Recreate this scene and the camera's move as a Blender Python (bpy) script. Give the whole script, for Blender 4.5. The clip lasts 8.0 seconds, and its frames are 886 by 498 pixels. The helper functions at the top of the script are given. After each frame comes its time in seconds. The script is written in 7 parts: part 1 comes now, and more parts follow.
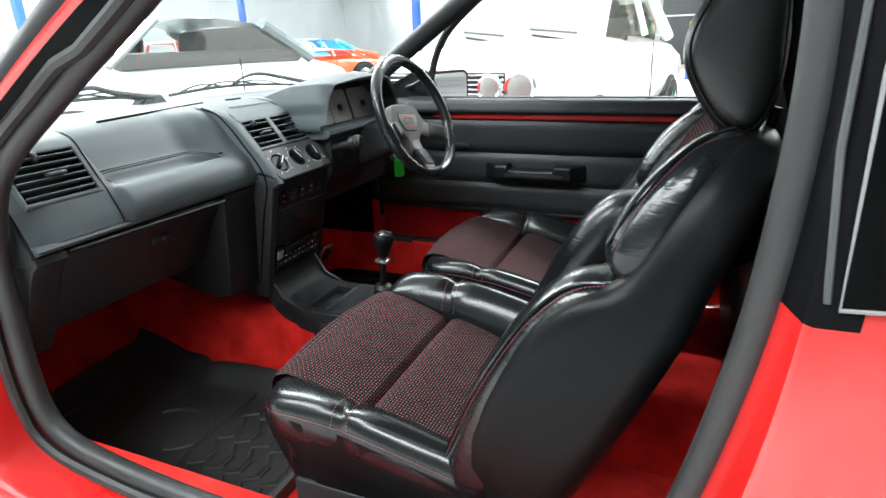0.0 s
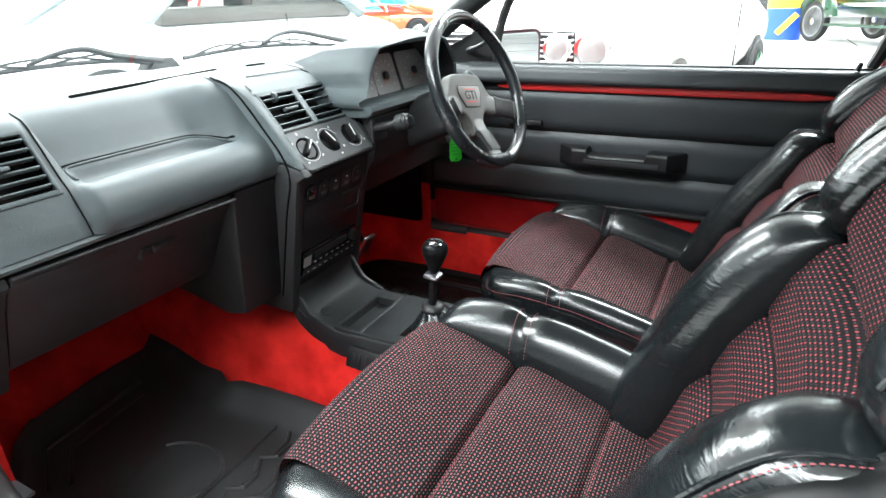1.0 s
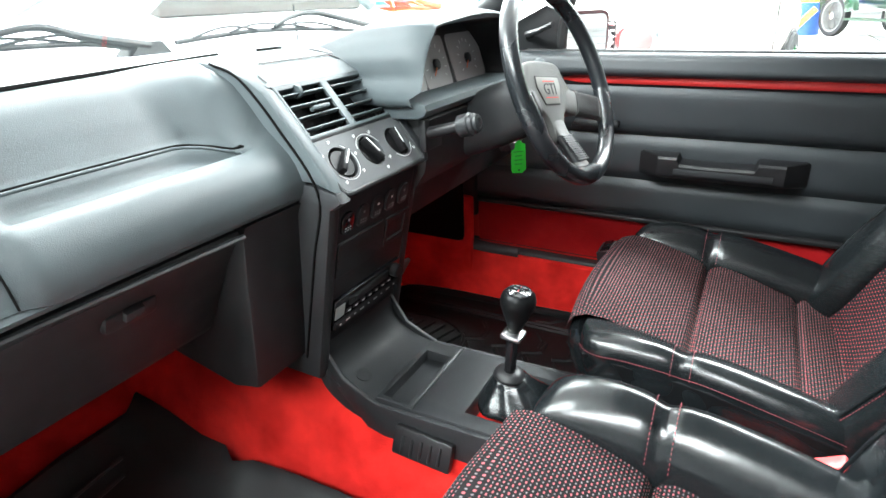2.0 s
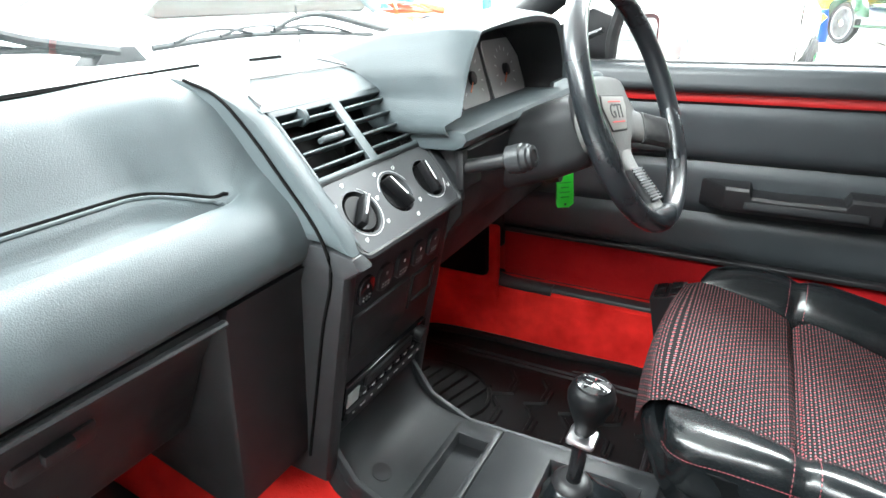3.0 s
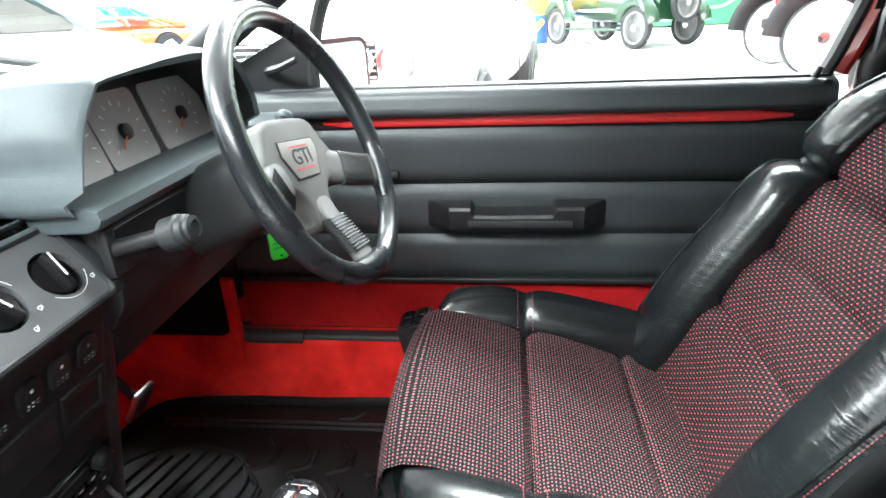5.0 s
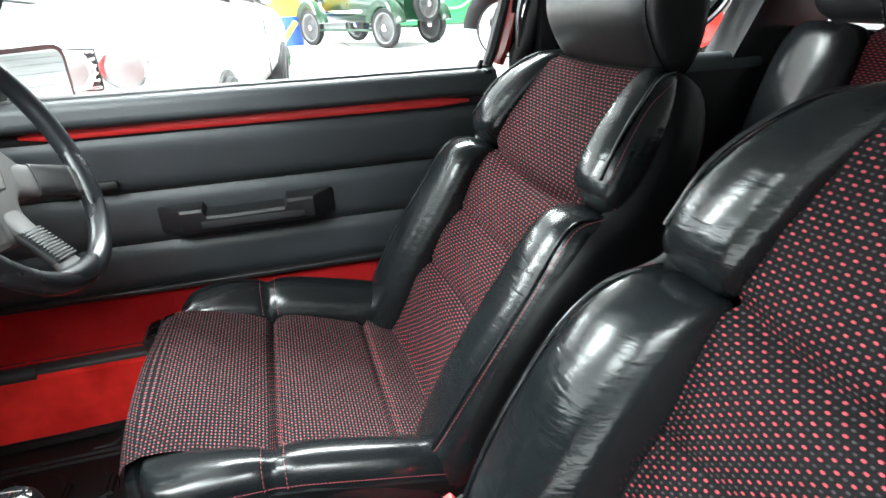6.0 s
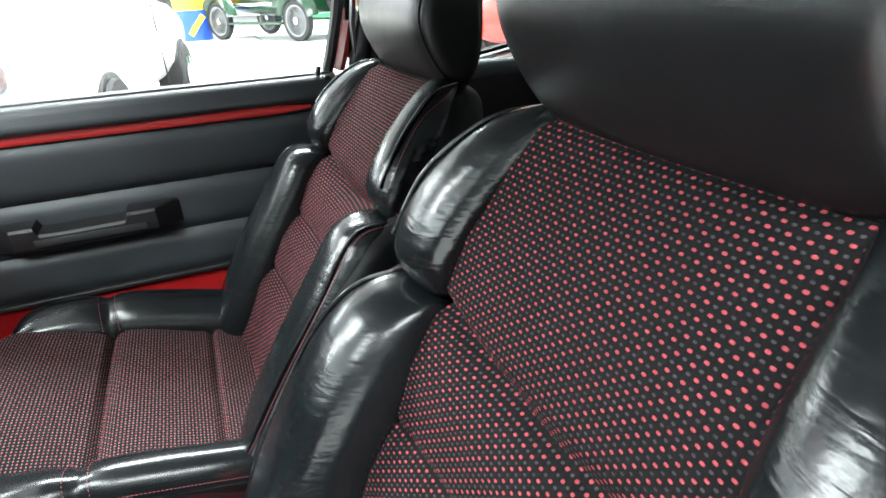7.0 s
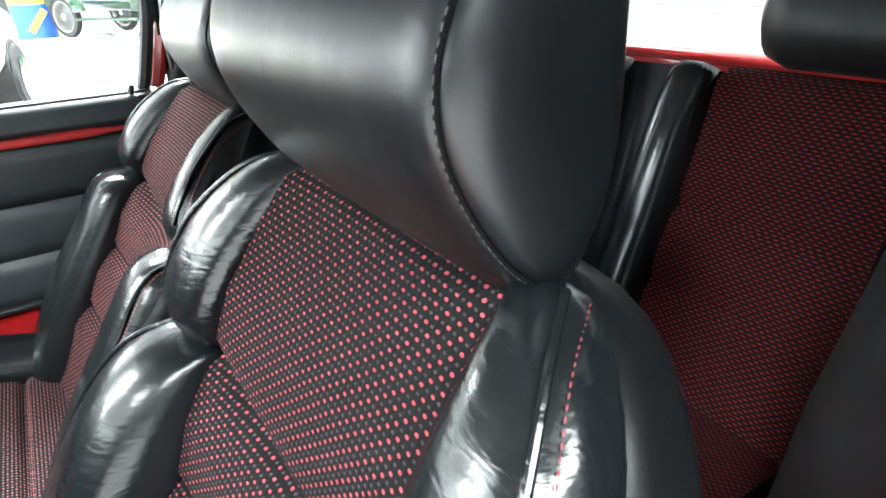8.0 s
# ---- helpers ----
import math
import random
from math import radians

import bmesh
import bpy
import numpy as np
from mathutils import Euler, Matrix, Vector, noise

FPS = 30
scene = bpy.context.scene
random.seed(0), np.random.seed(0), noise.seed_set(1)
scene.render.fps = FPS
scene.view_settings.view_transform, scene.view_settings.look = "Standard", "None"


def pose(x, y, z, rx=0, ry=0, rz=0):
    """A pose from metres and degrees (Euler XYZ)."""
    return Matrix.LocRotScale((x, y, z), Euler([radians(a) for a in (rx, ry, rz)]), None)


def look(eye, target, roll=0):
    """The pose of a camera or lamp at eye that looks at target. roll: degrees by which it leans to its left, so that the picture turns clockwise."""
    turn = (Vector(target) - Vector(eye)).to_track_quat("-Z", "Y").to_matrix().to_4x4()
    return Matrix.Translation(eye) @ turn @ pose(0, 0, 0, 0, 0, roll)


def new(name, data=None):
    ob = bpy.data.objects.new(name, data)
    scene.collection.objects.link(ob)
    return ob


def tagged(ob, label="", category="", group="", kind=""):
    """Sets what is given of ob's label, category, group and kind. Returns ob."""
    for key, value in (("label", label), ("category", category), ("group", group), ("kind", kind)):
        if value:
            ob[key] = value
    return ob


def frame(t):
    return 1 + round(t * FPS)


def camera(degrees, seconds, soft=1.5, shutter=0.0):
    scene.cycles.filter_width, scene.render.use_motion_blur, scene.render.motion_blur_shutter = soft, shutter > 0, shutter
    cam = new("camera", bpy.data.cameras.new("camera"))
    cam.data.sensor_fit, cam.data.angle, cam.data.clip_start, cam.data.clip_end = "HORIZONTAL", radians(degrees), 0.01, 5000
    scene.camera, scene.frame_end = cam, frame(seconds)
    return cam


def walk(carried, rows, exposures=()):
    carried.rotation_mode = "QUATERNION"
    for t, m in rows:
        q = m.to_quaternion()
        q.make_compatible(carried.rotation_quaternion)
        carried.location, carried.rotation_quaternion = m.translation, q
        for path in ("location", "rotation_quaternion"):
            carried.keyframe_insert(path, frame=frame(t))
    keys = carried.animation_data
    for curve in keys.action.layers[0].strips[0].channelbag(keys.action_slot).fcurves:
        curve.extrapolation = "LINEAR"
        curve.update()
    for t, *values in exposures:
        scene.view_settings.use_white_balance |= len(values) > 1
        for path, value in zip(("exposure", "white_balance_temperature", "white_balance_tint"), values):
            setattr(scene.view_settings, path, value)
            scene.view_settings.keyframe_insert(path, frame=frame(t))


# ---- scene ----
cam = camera(74.8, 8.0, shutter=0.1)
PATH = [
    (0, (0.674, -1.14, 1.106), (-0.071, 0.592, 0.439), -2.1),
    (0.5, (0.578, -0.998, 1.11), (-0.221, 0.667, 0.343), -1.7),
    (1, (0.517, -0.868, 1.1), (-0.356, 0.751, 0.314), -1.9),
    (1.5, (0.412, -0.755, 1.087), (-0.479, 0.85, 0.294), -2.0),
    (2, (0.28, -0.659, 1.055), (-0.6, 0.953, 0.262), -2.0),
    (2.2, (0.239, -0.627, 1.05), (-0.641, 0.984, 0.257), -2.1),
    (3.3, (0.13, -0.462, 1.051), (-0.752, 1.154, 0.271), -1.2),
    (3.5, (0.142, -0.439, 1.057), (-0.745, 1.176, 0.278), -1.2),
    (4, (0.181, -0.391, 1.069), (-0.63, 1.264, 0.293), -1.0),
    (4.2, (0.179, -0.377, 1.074), (-0.544, 1.316, 0.292), -0.8),
    (5.3, (0.24, -0.365, 1.068), (0.266, 1.477, 0.29), -2.9),
    (5.5, (0.257, -0.385, 1.065), (0.455, 1.448, 0.291), -2.7),
    (6, (0.309, -0.47, 1.076), (0.788, 1.297, 0.271), -2.5),
    (6.5, (0.388, -0.535, 1.08), (0.957, 1.195, 0.254), -2.8),
    (7, (0.462, -0.557, 1.102), (1.143, 1.124, 0.258), -3.0),
    (7.5, (0.51, -0.571, 1.121), (1.352, 1.034, 0.275), -2.4),
    (8, (0.563, -0.595, 1.133), (1.554, 0.906, 0.259), -2.1),
]
walk(cam, [(t, look(eye, target, roll)) for t, eye, target, roll in PATH], [(0, -1.0), (0.5, -0.5), (1, -0.2), (1.5, 0.05), (2, 0.27), (3.5, 0.5), (4, 0.48), (5.5, 0.42), (6, 0.0), (6.5, -0.4), (7, -0.15), (7.5, 0.17), (8, 0.4)])

# ---------- light: a closed show hall with long ceiling lights ----------
world = bpy.data.worlds.new("hall_world")
scene.world = world
world.use_nodes = True
world.node_tree.nodes["Background"].inputs[0].default_value = (0.9, 0.95, 1.0, 1)
world.node_tree.nodes["Background"].inputs[1].default_value = 0.3


def ceiling_lamp(x, y, z, sx, sy, watts):
    d = bpy.data.lights.new("hall_light", "AREA")
    d.shape, d.size, d.size_y, d.energy, d.color = "RECTANGLE", sx, sy, watts, (0.91, 0.985, 1.0)
    ob = new("hall_light", d)
    ob.matrix_world = pose(x, y, z)
    return ob


# overhead lamps assumed, out of view, powers set to light cabin and background
LAMPS = [(-3.2, -2.6, 950), (0.2, -4.4, 1000), (-3.6, 2.6, 1400), (1.4, 4.2, 1700), (-9, 5, 2000), (3.5, 13, 2400), (-6, 14, 2000)]
for lx, ly, watts in LAMPS:
    ceiling_lamp(lx, ly, 4.6, 4.0, 1.8, watts)

# fill light added high along the far end of the hall; no window built
d = bpy.data.lights.new("hall_end_fill", "AREA")
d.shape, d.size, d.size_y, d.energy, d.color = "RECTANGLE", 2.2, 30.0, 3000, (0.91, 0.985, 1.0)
new("hall_end_fill", d).matrix_world = pose(-13.5, 10, 3.7, 0, -90, 0)

# ---------- small mesh tools ----------


def sharpen(bm, angle=38):
    lim = radians(angle)
    for f in bm.faces:
        f.smooth = True
    for e in bm.edges:
        if len(e.link_faces) == 2 and e.calc_face_angle(0) > lim:
            e.smooth = False


def part(name, bm, material, parent=None, label="", angle=38):
    sharpen(bm, angle)
    me = bpy.data.meshes.new(name)
    bm.to_mesh(me)
    bm.free()
    me.materials.append(material)
    ob = new(name, me)
    if parent:
        ob.parent = parent
    if label:
        ob["label"] = label
    return ob


def thing(name, label, category, group="", kind="", at=(0, 0, 0)):
    ob = new(name)
    ob.empty_display_size = 0.05
    ob.location = at
    return tagged(ob, label, category, group, kind)


def fix(bm):
    bmesh.ops.recalc_face_normals(bm, faces=bm.faces)
    return bm


def spline(pts, n=8, closed=False):
    """Catmull-Rom through the points, n steps a span."""
    P = [np.array(p, float) for p in pts]
    out = []
    m = len(P)
    for i in range(m if closed else m - 1):
        if closed:
            a, b, c, d = P[i - 1], P[i], P[(i + 1) % m], P[(i + 2) % m]
        else:
            b, c = P[i], P[i + 1]
            a = P[i - 1] if i > 0 else 2 * b - c
            d = P[i + 2] if i + 2 < m else 2 * c - b
        for k in range(n):
            t = k / n
            out.append(0.5 * (2 * b + (c - a) * t + (2 * a - 5 * b + 4 * c - d) * t * t + (3 * b - a - 3 * c + d) * t ** 3))
    if not closed:
        out.append(P[-1])
    return out


def grid(P, uv=None, closed_u=False, bm=None):
    """A sheet from rows of points, with UVs in metres when given."""
    bm = bm or bmesh.new()
    V = [[bm.verts.new(p) for p in row] for row in P]
    lay = bm.loops.layers.uv.verify() if uv else None
    rows = len(V)
    for i in range(rows if closed_u else rows - 1):
        for j in range(len(V[0]) - 1):
            ii = (i + 1) % rows
            ids = ((i, j), (ii, j), (ii, j + 1), (i, j + 1))
            f = bm.faces.new([V[a][b] for a, b in ids])
            if lay:
                for lp, (a, b) in zip(f.loops, ids):
                    lp[lay].uv = uv[a][b]
    return bm


def loft(rings, caps=True, bm=None):
    """Closed rings skinned one to the next."""
    bm = bm or bmesh.new()
    V = [[bm.verts.new(p) for p in r] for r in rings]
    n = len(V[0])
    for a, b in zip(V, V[1:]):
        for j in range(n):
            bm.faces.new((a[j], a[(j + 1) % n], b[(j + 1) % n], b[j]))
    if caps:
        bm.faces.new(V[0][::-1])
        bm.faces.new(V[-1])
    return fix(bm)


def frames_along(pts, up=(0, 0, 1), closed=False):
    out = []
    n = len(pts)
    for i, p in enumerate(pts):
        a = pts[i - 1] if (i > 0 or closed) else pts[i]
        b = pts[(i + 1) % n] if (i < n - 1 or closed) else pts[i]
        t = Vector(b) - Vector(a)
        t.normalize()
        s = t.cross(Vector(up))
        if s.length < 1e-4:
            s = t.cross(Vector((1, 0, 0)))
        s.normalize()
        out.append((Vector(p), t, s, s.cross(t)))
    return out


def tube(pts, r, seg=10, up=(0, 0, 1), closed=False, flat=1.0, bm=None):
    """A round or flattened tube; r is a number or one for each point."""
    F = frames_along(pts, up, closed)
    rings = []
    for i, (p, t, s, u) in enumerate(F):
        rr = r[i] if hasattr(r, "__len__") else r
        rings.append([p + (s * math.cos(2 * math.pi * k / seg) + u * flat * math.sin(2 * math.pi * k / seg)) * rr for k in range(seg)])
    if closed:
        rings.append(rings[0])
        bm = bm or bmesh.new()
        V = [[bm.verts.new(q) for q in ring] for ring in rings[:-1]]
        n = len(V)
        for i in range(n):
            a, b = V[i], V[(i + 1) % n]
            for j in range(seg):
                bm.faces.new((a[j], a[(j + 1) % seg], b[(j + 1) % seg], b[j]))
        return fix(bm)
    return loft(rings, True, bm)


def rbox(sx, sy, sz, at=(0, 0, 0), r=0.004, seg=2, m=None, bm=None):
    """A box with rounded edges, centred."""
    b2 = bmesh.new()
    bmesh.ops.create_cube(b2, size=1)
    bmesh.ops.scale(b2, vec=(sx, sy, sz), verts=b2.verts)
    if r > 0:
        bmesh.ops.bevel(b2, geom=b2.edges[:], offset=min(r, 0.49 * min(sx, sy, sz)), segments=seg, profile=0.5, affect="EDGES")
    mat = Matrix.Translation(at) @ (m or Matrix())
    bmesh.ops.transform(b2, matrix=mat, verts=b2.verts)
    if bm is None:
        return b2
    tmp = bpy.data.meshes.new("tmp")
    b2.to_mesh(tmp)
    b2.free()
    bm.from_mesh(tmp)
    bpy.data.meshes.remove(tmp)
    return bm


def prism(outline, depth, m=None, r=0.0, seg=2):
    """An outline in local xy, raised along local z by depth, then placed by m."""
    bm = bmesh.new()
    lo = [bm.verts.new((x, y, 0)) for x, y in outline]
    hi = [bm.verts.new((x, y, depth)) for x, y in outline]
    n = len(lo)
    bm.faces.new(lo[::-1])
    top = bm.faces.new(hi)
    for i in range(n):
        bm.faces.new((lo[i], lo[(i + 1) % n], hi[(i + 1) % n], hi[i]))
    fix(bm)
    if r:
        bmesh.ops.bevel(bm, geom=list(top.edges), offset=r, segments=seg, profile=0.5, affect="EDGES")
    if m:
        bmesh.ops.transform(bm, matrix=m, verts=bm.verts)
    return bm


def lathe(profile, m=None, seg=24):
    """(radius, height) pairs turned about local z."""
    rings = [[(max(r, 1e-4) * math.cos(2 * math.pi * k / seg), max(r, 1e-4) * math.sin(2 * math.pi * k / seg), h) for k in range(seg)] for r, h in profile]
    bm = loft(rings)
    if m:
        bmesh.ops.transform(bm, matrix=m, verts=bm.verts)
    return bm


def round_rect(w, h, r, n=4, cx=0, cy=0):
    out = []
    for sx, sy, a0 in ((1, 1, 0), (-1, 1, 90), (-1, -1, 180), (1, -1, 270)):
        for k in range(n + 1):
            a = radians(a0 + 90 * k / n)
            out.append((cx + sx * (w / 2 - r) + r * math.cos(a), cy + sy * (h / 2 - r) + r * math.sin(a)))
    return out


def axes(o, x, y, z=None):
    """A matrix with the given local x and y axes at o."""
    x = Vector(x).normalized()
    z = Vector(x).cross(Vector(y)).normalized() if z is None else Vector(z).normalized()
    y = z.cross(x)
    m = Matrix((x, y, z)).transposed().to_4x4()
    m.translation = o
    return m


def subsurf(ob, n=1):
    md = ob.modifiers.new("smooth", "SUBSURF")
    md.levels = md.render_levels = n
    return ob


def lerp(a, b, t):
    return a + (b - a) * t


def step(a, b, t):
    t = min(1, max(0, (t - a) / (b - a)))
    return t * t * (3 - 2 * t)


def stitches(name, pts, material, parent, length=0.0045, gap=0.003, r=0.0009, label=""):
    """A row of short raised thread stitches along a line."""
    P = [Vector(p) for p in pts]
    acc = [0]
    for a, b in zip(P, P[1:]):
        acc.append(acc[-1] + (b - a).length)
    tot = acc[-1]
    bm = bmesh.new()

    def at(s):
        for i in range(len(P) - 1):
            if s <= acc[i + 1] or i == len(P) - 2:
                return P[i].lerp(P[i + 1], (s - acc[i]) / max(1e-9, acc[i + 1] - acc[i]))

    s = 0
    while s + length < tot:
        a, b = at(s), at(s + length)
        mid = (a + b) / 2
        t = (b - a).normalized()
        side = t.cross(Vector((0.3, 0.2, 0.93))).normalized() * r
        u = side.cross(t).normalized() * r
        ring = lambda c, k: [bm.verts.new(c + side * k), bm.verts.new(c + u * k), bm.verts.new(c - side * k), bm.verts.new(c - u * k)]
        ra, rb, rc = ring(a, 0.4), ring(mid + u * 0.3, 1.0), ring(b, 0.4)
        for q, w in ((ra, rb), (rb, rc)):
            for j in range(4):
                bm.faces.new((q[j], q[(j + 1) % 4], w[(j + 1) % 4], w[j]))
        s += length + gap
    return part(name, fix(bm), material, parent, label)


# ---------- materials ----------


def mat(name, colour, rough=0.5, metal=0.0, spec=0.5):
    m = bpy.data.materials.new(name)
    m.use_nodes = True
    b = m.node_tree.nodes["Principled BSDF"]
    b.inputs["Base Color"].default_value = (*colour, 1)
    b.inputs["Roughness"].default_value = rough
    b.inputs["Metallic"].default_value = metal
    b.inputs["Specular IOR Level"].default_value = spec
    return m


def node(m, kind, **kw):
    n = m.node_tree.nodes.new(kind)
    for k, v in kw.items():
        n.inputs[k].default_value = v
    return n


def link(m, a, b):
    m.node_tree.links.new(a, b)


def coords(m, kind="Object", scale=(1, 1, 1)):
    tc = m.node_tree.nodes.new("ShaderNodeTexCoord")
    mp = m.node_tree.nodes.new("ShaderNodeMapping")
    mp.inputs["Scale"].default_value = scale
    link(m, tc.outputs[kind], mp.inputs["Vector"])
    return mp.outputs["Vector"]


def vary(m, colour_a, colour_b, scale, detail=4, lo=0.35, hi=0.65, vec=None):
    """Base colour drifting between two colours."""
    vec = vec or coords(m)
    t = node(m, "ShaderNodeTexNoise", Scale=scale, Detail=detail)
    link(m, vec, t.inputs["Vector"])
    r = m.node_tree.nodes.new("ShaderNodeValToRGB")
    r.color_ramp.elements[0].position, r.color_ramp.elements[1].position = lo, hi
    r.color_ramp.elements[0].color, r.color_ramp.elements[1].color = (*colour_a, 1), (*colour_b, 1)
    link(m, t.outputs["Fac"], r.inputs["Fac"])
    link(m, r.outputs["Color"], m.node_tree.nodes["Principled BSDF"].inputs["Base Color"])
    return t


def rough_vary(m, lo, hi, scale):
    t = node(m, "ShaderNodeTexNoise", Scale=scale, Detail=5)
    link(m, coords(m), t.inputs["Vector"])
    r = node(m, "ShaderNodeMapRange")
    r.inputs["From Min"].default_value, r.inputs["From Max"].default_value = 0.3, 0.7
    r.inputs["To Min"].default_value, r.inputs["To Max"].default_value = lo, hi
    link(m, t.outputs["Fac"], r.inputs["Value"])
    link(m, r.outputs["Result"], m.node_tree.nodes["Principled BSDF"].inputs["Roughness"])


def bump(m, layers, vec=None):
    """layers: (kind, scale, distance, strength), one on the other."""
    vec = vec or coords(m)
    last = None
    for kind, scale, dist, strength in layers:
        if kind == "noise":
            t = node(m, "ShaderNodeTexNoise", Scale=scale, Detail=4)
            out = t.outputs["Fac"]
        else:
            t = node(m, "ShaderNodeTexVoronoi", Scale=scale)
            out = t.outputs["Distance"]
        link(m, vec, t.inputs["Vector"])
        b = node(m, "ShaderNodeBump", Strength=strength, Distance=dist)
        link(m, out, b.inputs["Height"])
        if last:
            link(m, last.outputs["Normal"], b.inputs["Normal"])
        last = b
    link(m, last.outputs["Normal"], m.node_tree.nodes["Principled BSDF"].inputs["Normal"])
    return last


def leather(name, colour, rough, wrinkle, crease=0.0):
    m = mat(name, colour, rough, 0, 0.5)
    vary(m, tuple(c * 0.85 for c in colour), tuple(c * 1.25 for c in colour), 9, 4, 0.25, 0.75)
    rough_vary(m, rough - 0.04, rough + 0.07, 9)
    last = bump(m, [("noise", 16, 0.006, wrinkle), ("noise", 75, 0.0012, wrinkle), ("voronoi", 480, 0.0003, 0.1)])
    if crease:
        # short creases running across the stuffed rolls
        t = node(m, "ShaderNodeTexNoise", Scale=1, Detail=3, Distortion=0.6)
        link(m, coords(m, "Object", (26, 20, 120)), t.inputs["Vector"])
        b = node(m, "ShaderNodeBump", Strength=crease, Distance=0.003)
        link(m, t.outputs["Fac"], b.inputs["Height"])
        link(m, last.outputs["Normal"], b.inputs["Normal"])
        link(m, b.outputs["Normal"], m.node_tree.nodes["Principled BSDF"].inputs["Normal"])
    return m


LEATHER = leather("black_leather", (0.006, 0.0072, 0.008), 0.2, 0.10, 0.04)
LEATHER_WORN = leather("creased_leather", (0.0055, 0.007, 0.0078), 0.2, 0.22, 0.26)
LEATHER_RIM = leather("wheel_leather", (0.012, 0.014, 0.016), 0.26, 0.05)
LEATHER_MATT = leather("grained_leather", (0.0042, 0.0046, 0.005), 0.38, 0.16)
LEATHER_MATT.node_tree.nodes["Principled BSDF"].inputs["Specular IOR Level"].default_value = 0.13


def plastic(name, colour, rough, grain=0.3, spec=0.5):
    m = mat(name, colour, rough, 0, spec)
    vary(m, tuple(c * 0.86 for c in colour), tuple(c * 1.16 for c in colour), 5, 5)
    rough_vary(m, rough - 0.05, rough + 0.07, 20)
    bump(m, [("voronoi", 900, 0.0005, grain), ("noise", 30, 0.001, 0.06)])
    return m


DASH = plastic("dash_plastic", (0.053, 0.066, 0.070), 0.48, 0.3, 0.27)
PILLAR = plastic("pillar_trim_black", (0.003, 0.003, 0.0034), 0.42, 0.1, 0.06)
# near-black for seams, and for the shade inside vents, wells and slots
VOID = mat("shade_and_seam_black", (0.003, 0.003, 0.003), 0.9, 0, 0.1)
LEATHER_HEAD = leather("head_leather", (0.0042, 0.0047, 0.0052), 0.34, 0.15)
LEATHER_HEAD.node_tree.nodes["Principled BSDF"].inputs["Specular IOR Level"].default_value = 0.45
# for dark trim; below the dash shelf the shade is put into this colour
DASH_DARK = plastic("dark_and_shaded_plastic", (0.011, 0.012, 0.013), 0.5, 0.3, 0.35)
CONSOLE = plastic("console_plastic", (0.018, 0.0195, 0.021), 0.44, 0.3, 0.38)
PANEL = plastic("heater_panel_plastic", (0.062, 0.065, 0.068), 0.55, 0.3, 0.25)
BLACK = plastic("black_plastic", (0.011, 0.011, 0.012), 0.45, 0.15, 0.36)
KNOB = plastic("knob_plastic", (0.005, 0.005, 0.0055), 0.4, 0.1, 0.14)
GLOSS = mat("gloss_black", (0.008, 0.008, 0.009), 0.12)
RUBBER = plastic("seal_rubber", (0.016, 0.0165, 0.017), 0.5, 0.15)
MATRUBBER = plastic("mat_rubber", (0.006, 0.0064, 0.0068), 0.42, 0.4, 0.18)
# the same rubber, lightened for dust and for the light falling on it
MATDUSTY_LIT = plastic("dusty_lit_mat_rubber", (0.022, 0.0228, 0.0236), 0.42, 0.4, 0.42)
VINYL = plastic("door_vinyl", (0.027, 0.032, 0.035), 0.4, 0.35, 0.42)
GREY = plastic("grey_trim", (0.2, 0.2, 0.2), 0.6, 0.2)
SPOKE = plastic("spoke_cover_plastic", (0.032, 0.033, 0.033), 0.45, 0.5)
HUB = plastic("wheel_hub_plastic", (0.075, 0.075, 0.071), 0.5, 0.5)
WHITE_INK = mat("white_print", (0.75, 0.76, 0.76), 0.5)
RED_INK = mat("red_print", (0.7, 0.03, 0.03), 0.5)
CHROME = mat("chrome", (0.8, 0.8, 0.82), 0.14, 1.0)
STEEL = mat("brushed_steel", (0.45, 0.45, 0.46), 0.32, 1.0)
THREAD = mat("red_thread", (0.42, 0.03, 0.05), 0.7)
GREEN_TAG = mat("green_tag_plastic", (0.02, 0.62, 0.03), 0.4)
RED_CLIP = mat("red_buckle_plastic", (0.75, 0.06, 0.06), 0.35)
LEATHER_THREAD = mat("dark_thread", (0.055, 0.053, 0.05), 0.6)
THREAD_FADED = mat("faded_red_thread", (0.18, 0.025, 0.033), 0.7)
CAP = mat("gear_cap", (0.01, 0.01, 0.011), 0.08)
WHITE_LINER = plastic("headlining", (0.22, 0.22, 0.215), 0.9, 0.1)

PAINT = mat("red_paint", (0.5, 0.009, 0.008), 0.3)
PAINT.node_tree.nodes["Principled BSDF"].inputs["Coat Weight"].default_value = 1.0
PAINT.node_tree.nodes["Principled BSDF"].inputs["Coat Roughness"].default_value = 0.04
rough_vary(PAINT, 0.25, 0.4, 6)

STRIPE = mat("red_stripe_vinyl", (0.55, 0.02, 0.02), 0.42)
rough_vary(STRIPE, 0.35, 0.55, 30)


def carpet(name, a, b):
    m = mat(name, a, 0.95, 0, 0.15)
    p = m.node_tree.nodes["Principled BSDF"]
    p.inputs["Sheen Weight"].default_value = 0.5
    p.inputs["Sheen Roughness"].default_value = 0.5
    p.inputs["Sheen Tint"].default_value = (1.0, 0.08, 0.07, 1)
    vary(m, a, b, 14, 8, 0.3, 0.7)
    bump(m, [("noise", 700, 0.003, 0.9), ("noise", 25, 0.012, 0.5)])
    return m


CARPET = carpet("red_carpet", (0.50, 0.008, 0.007), (0.90, 0.032, 0.024))
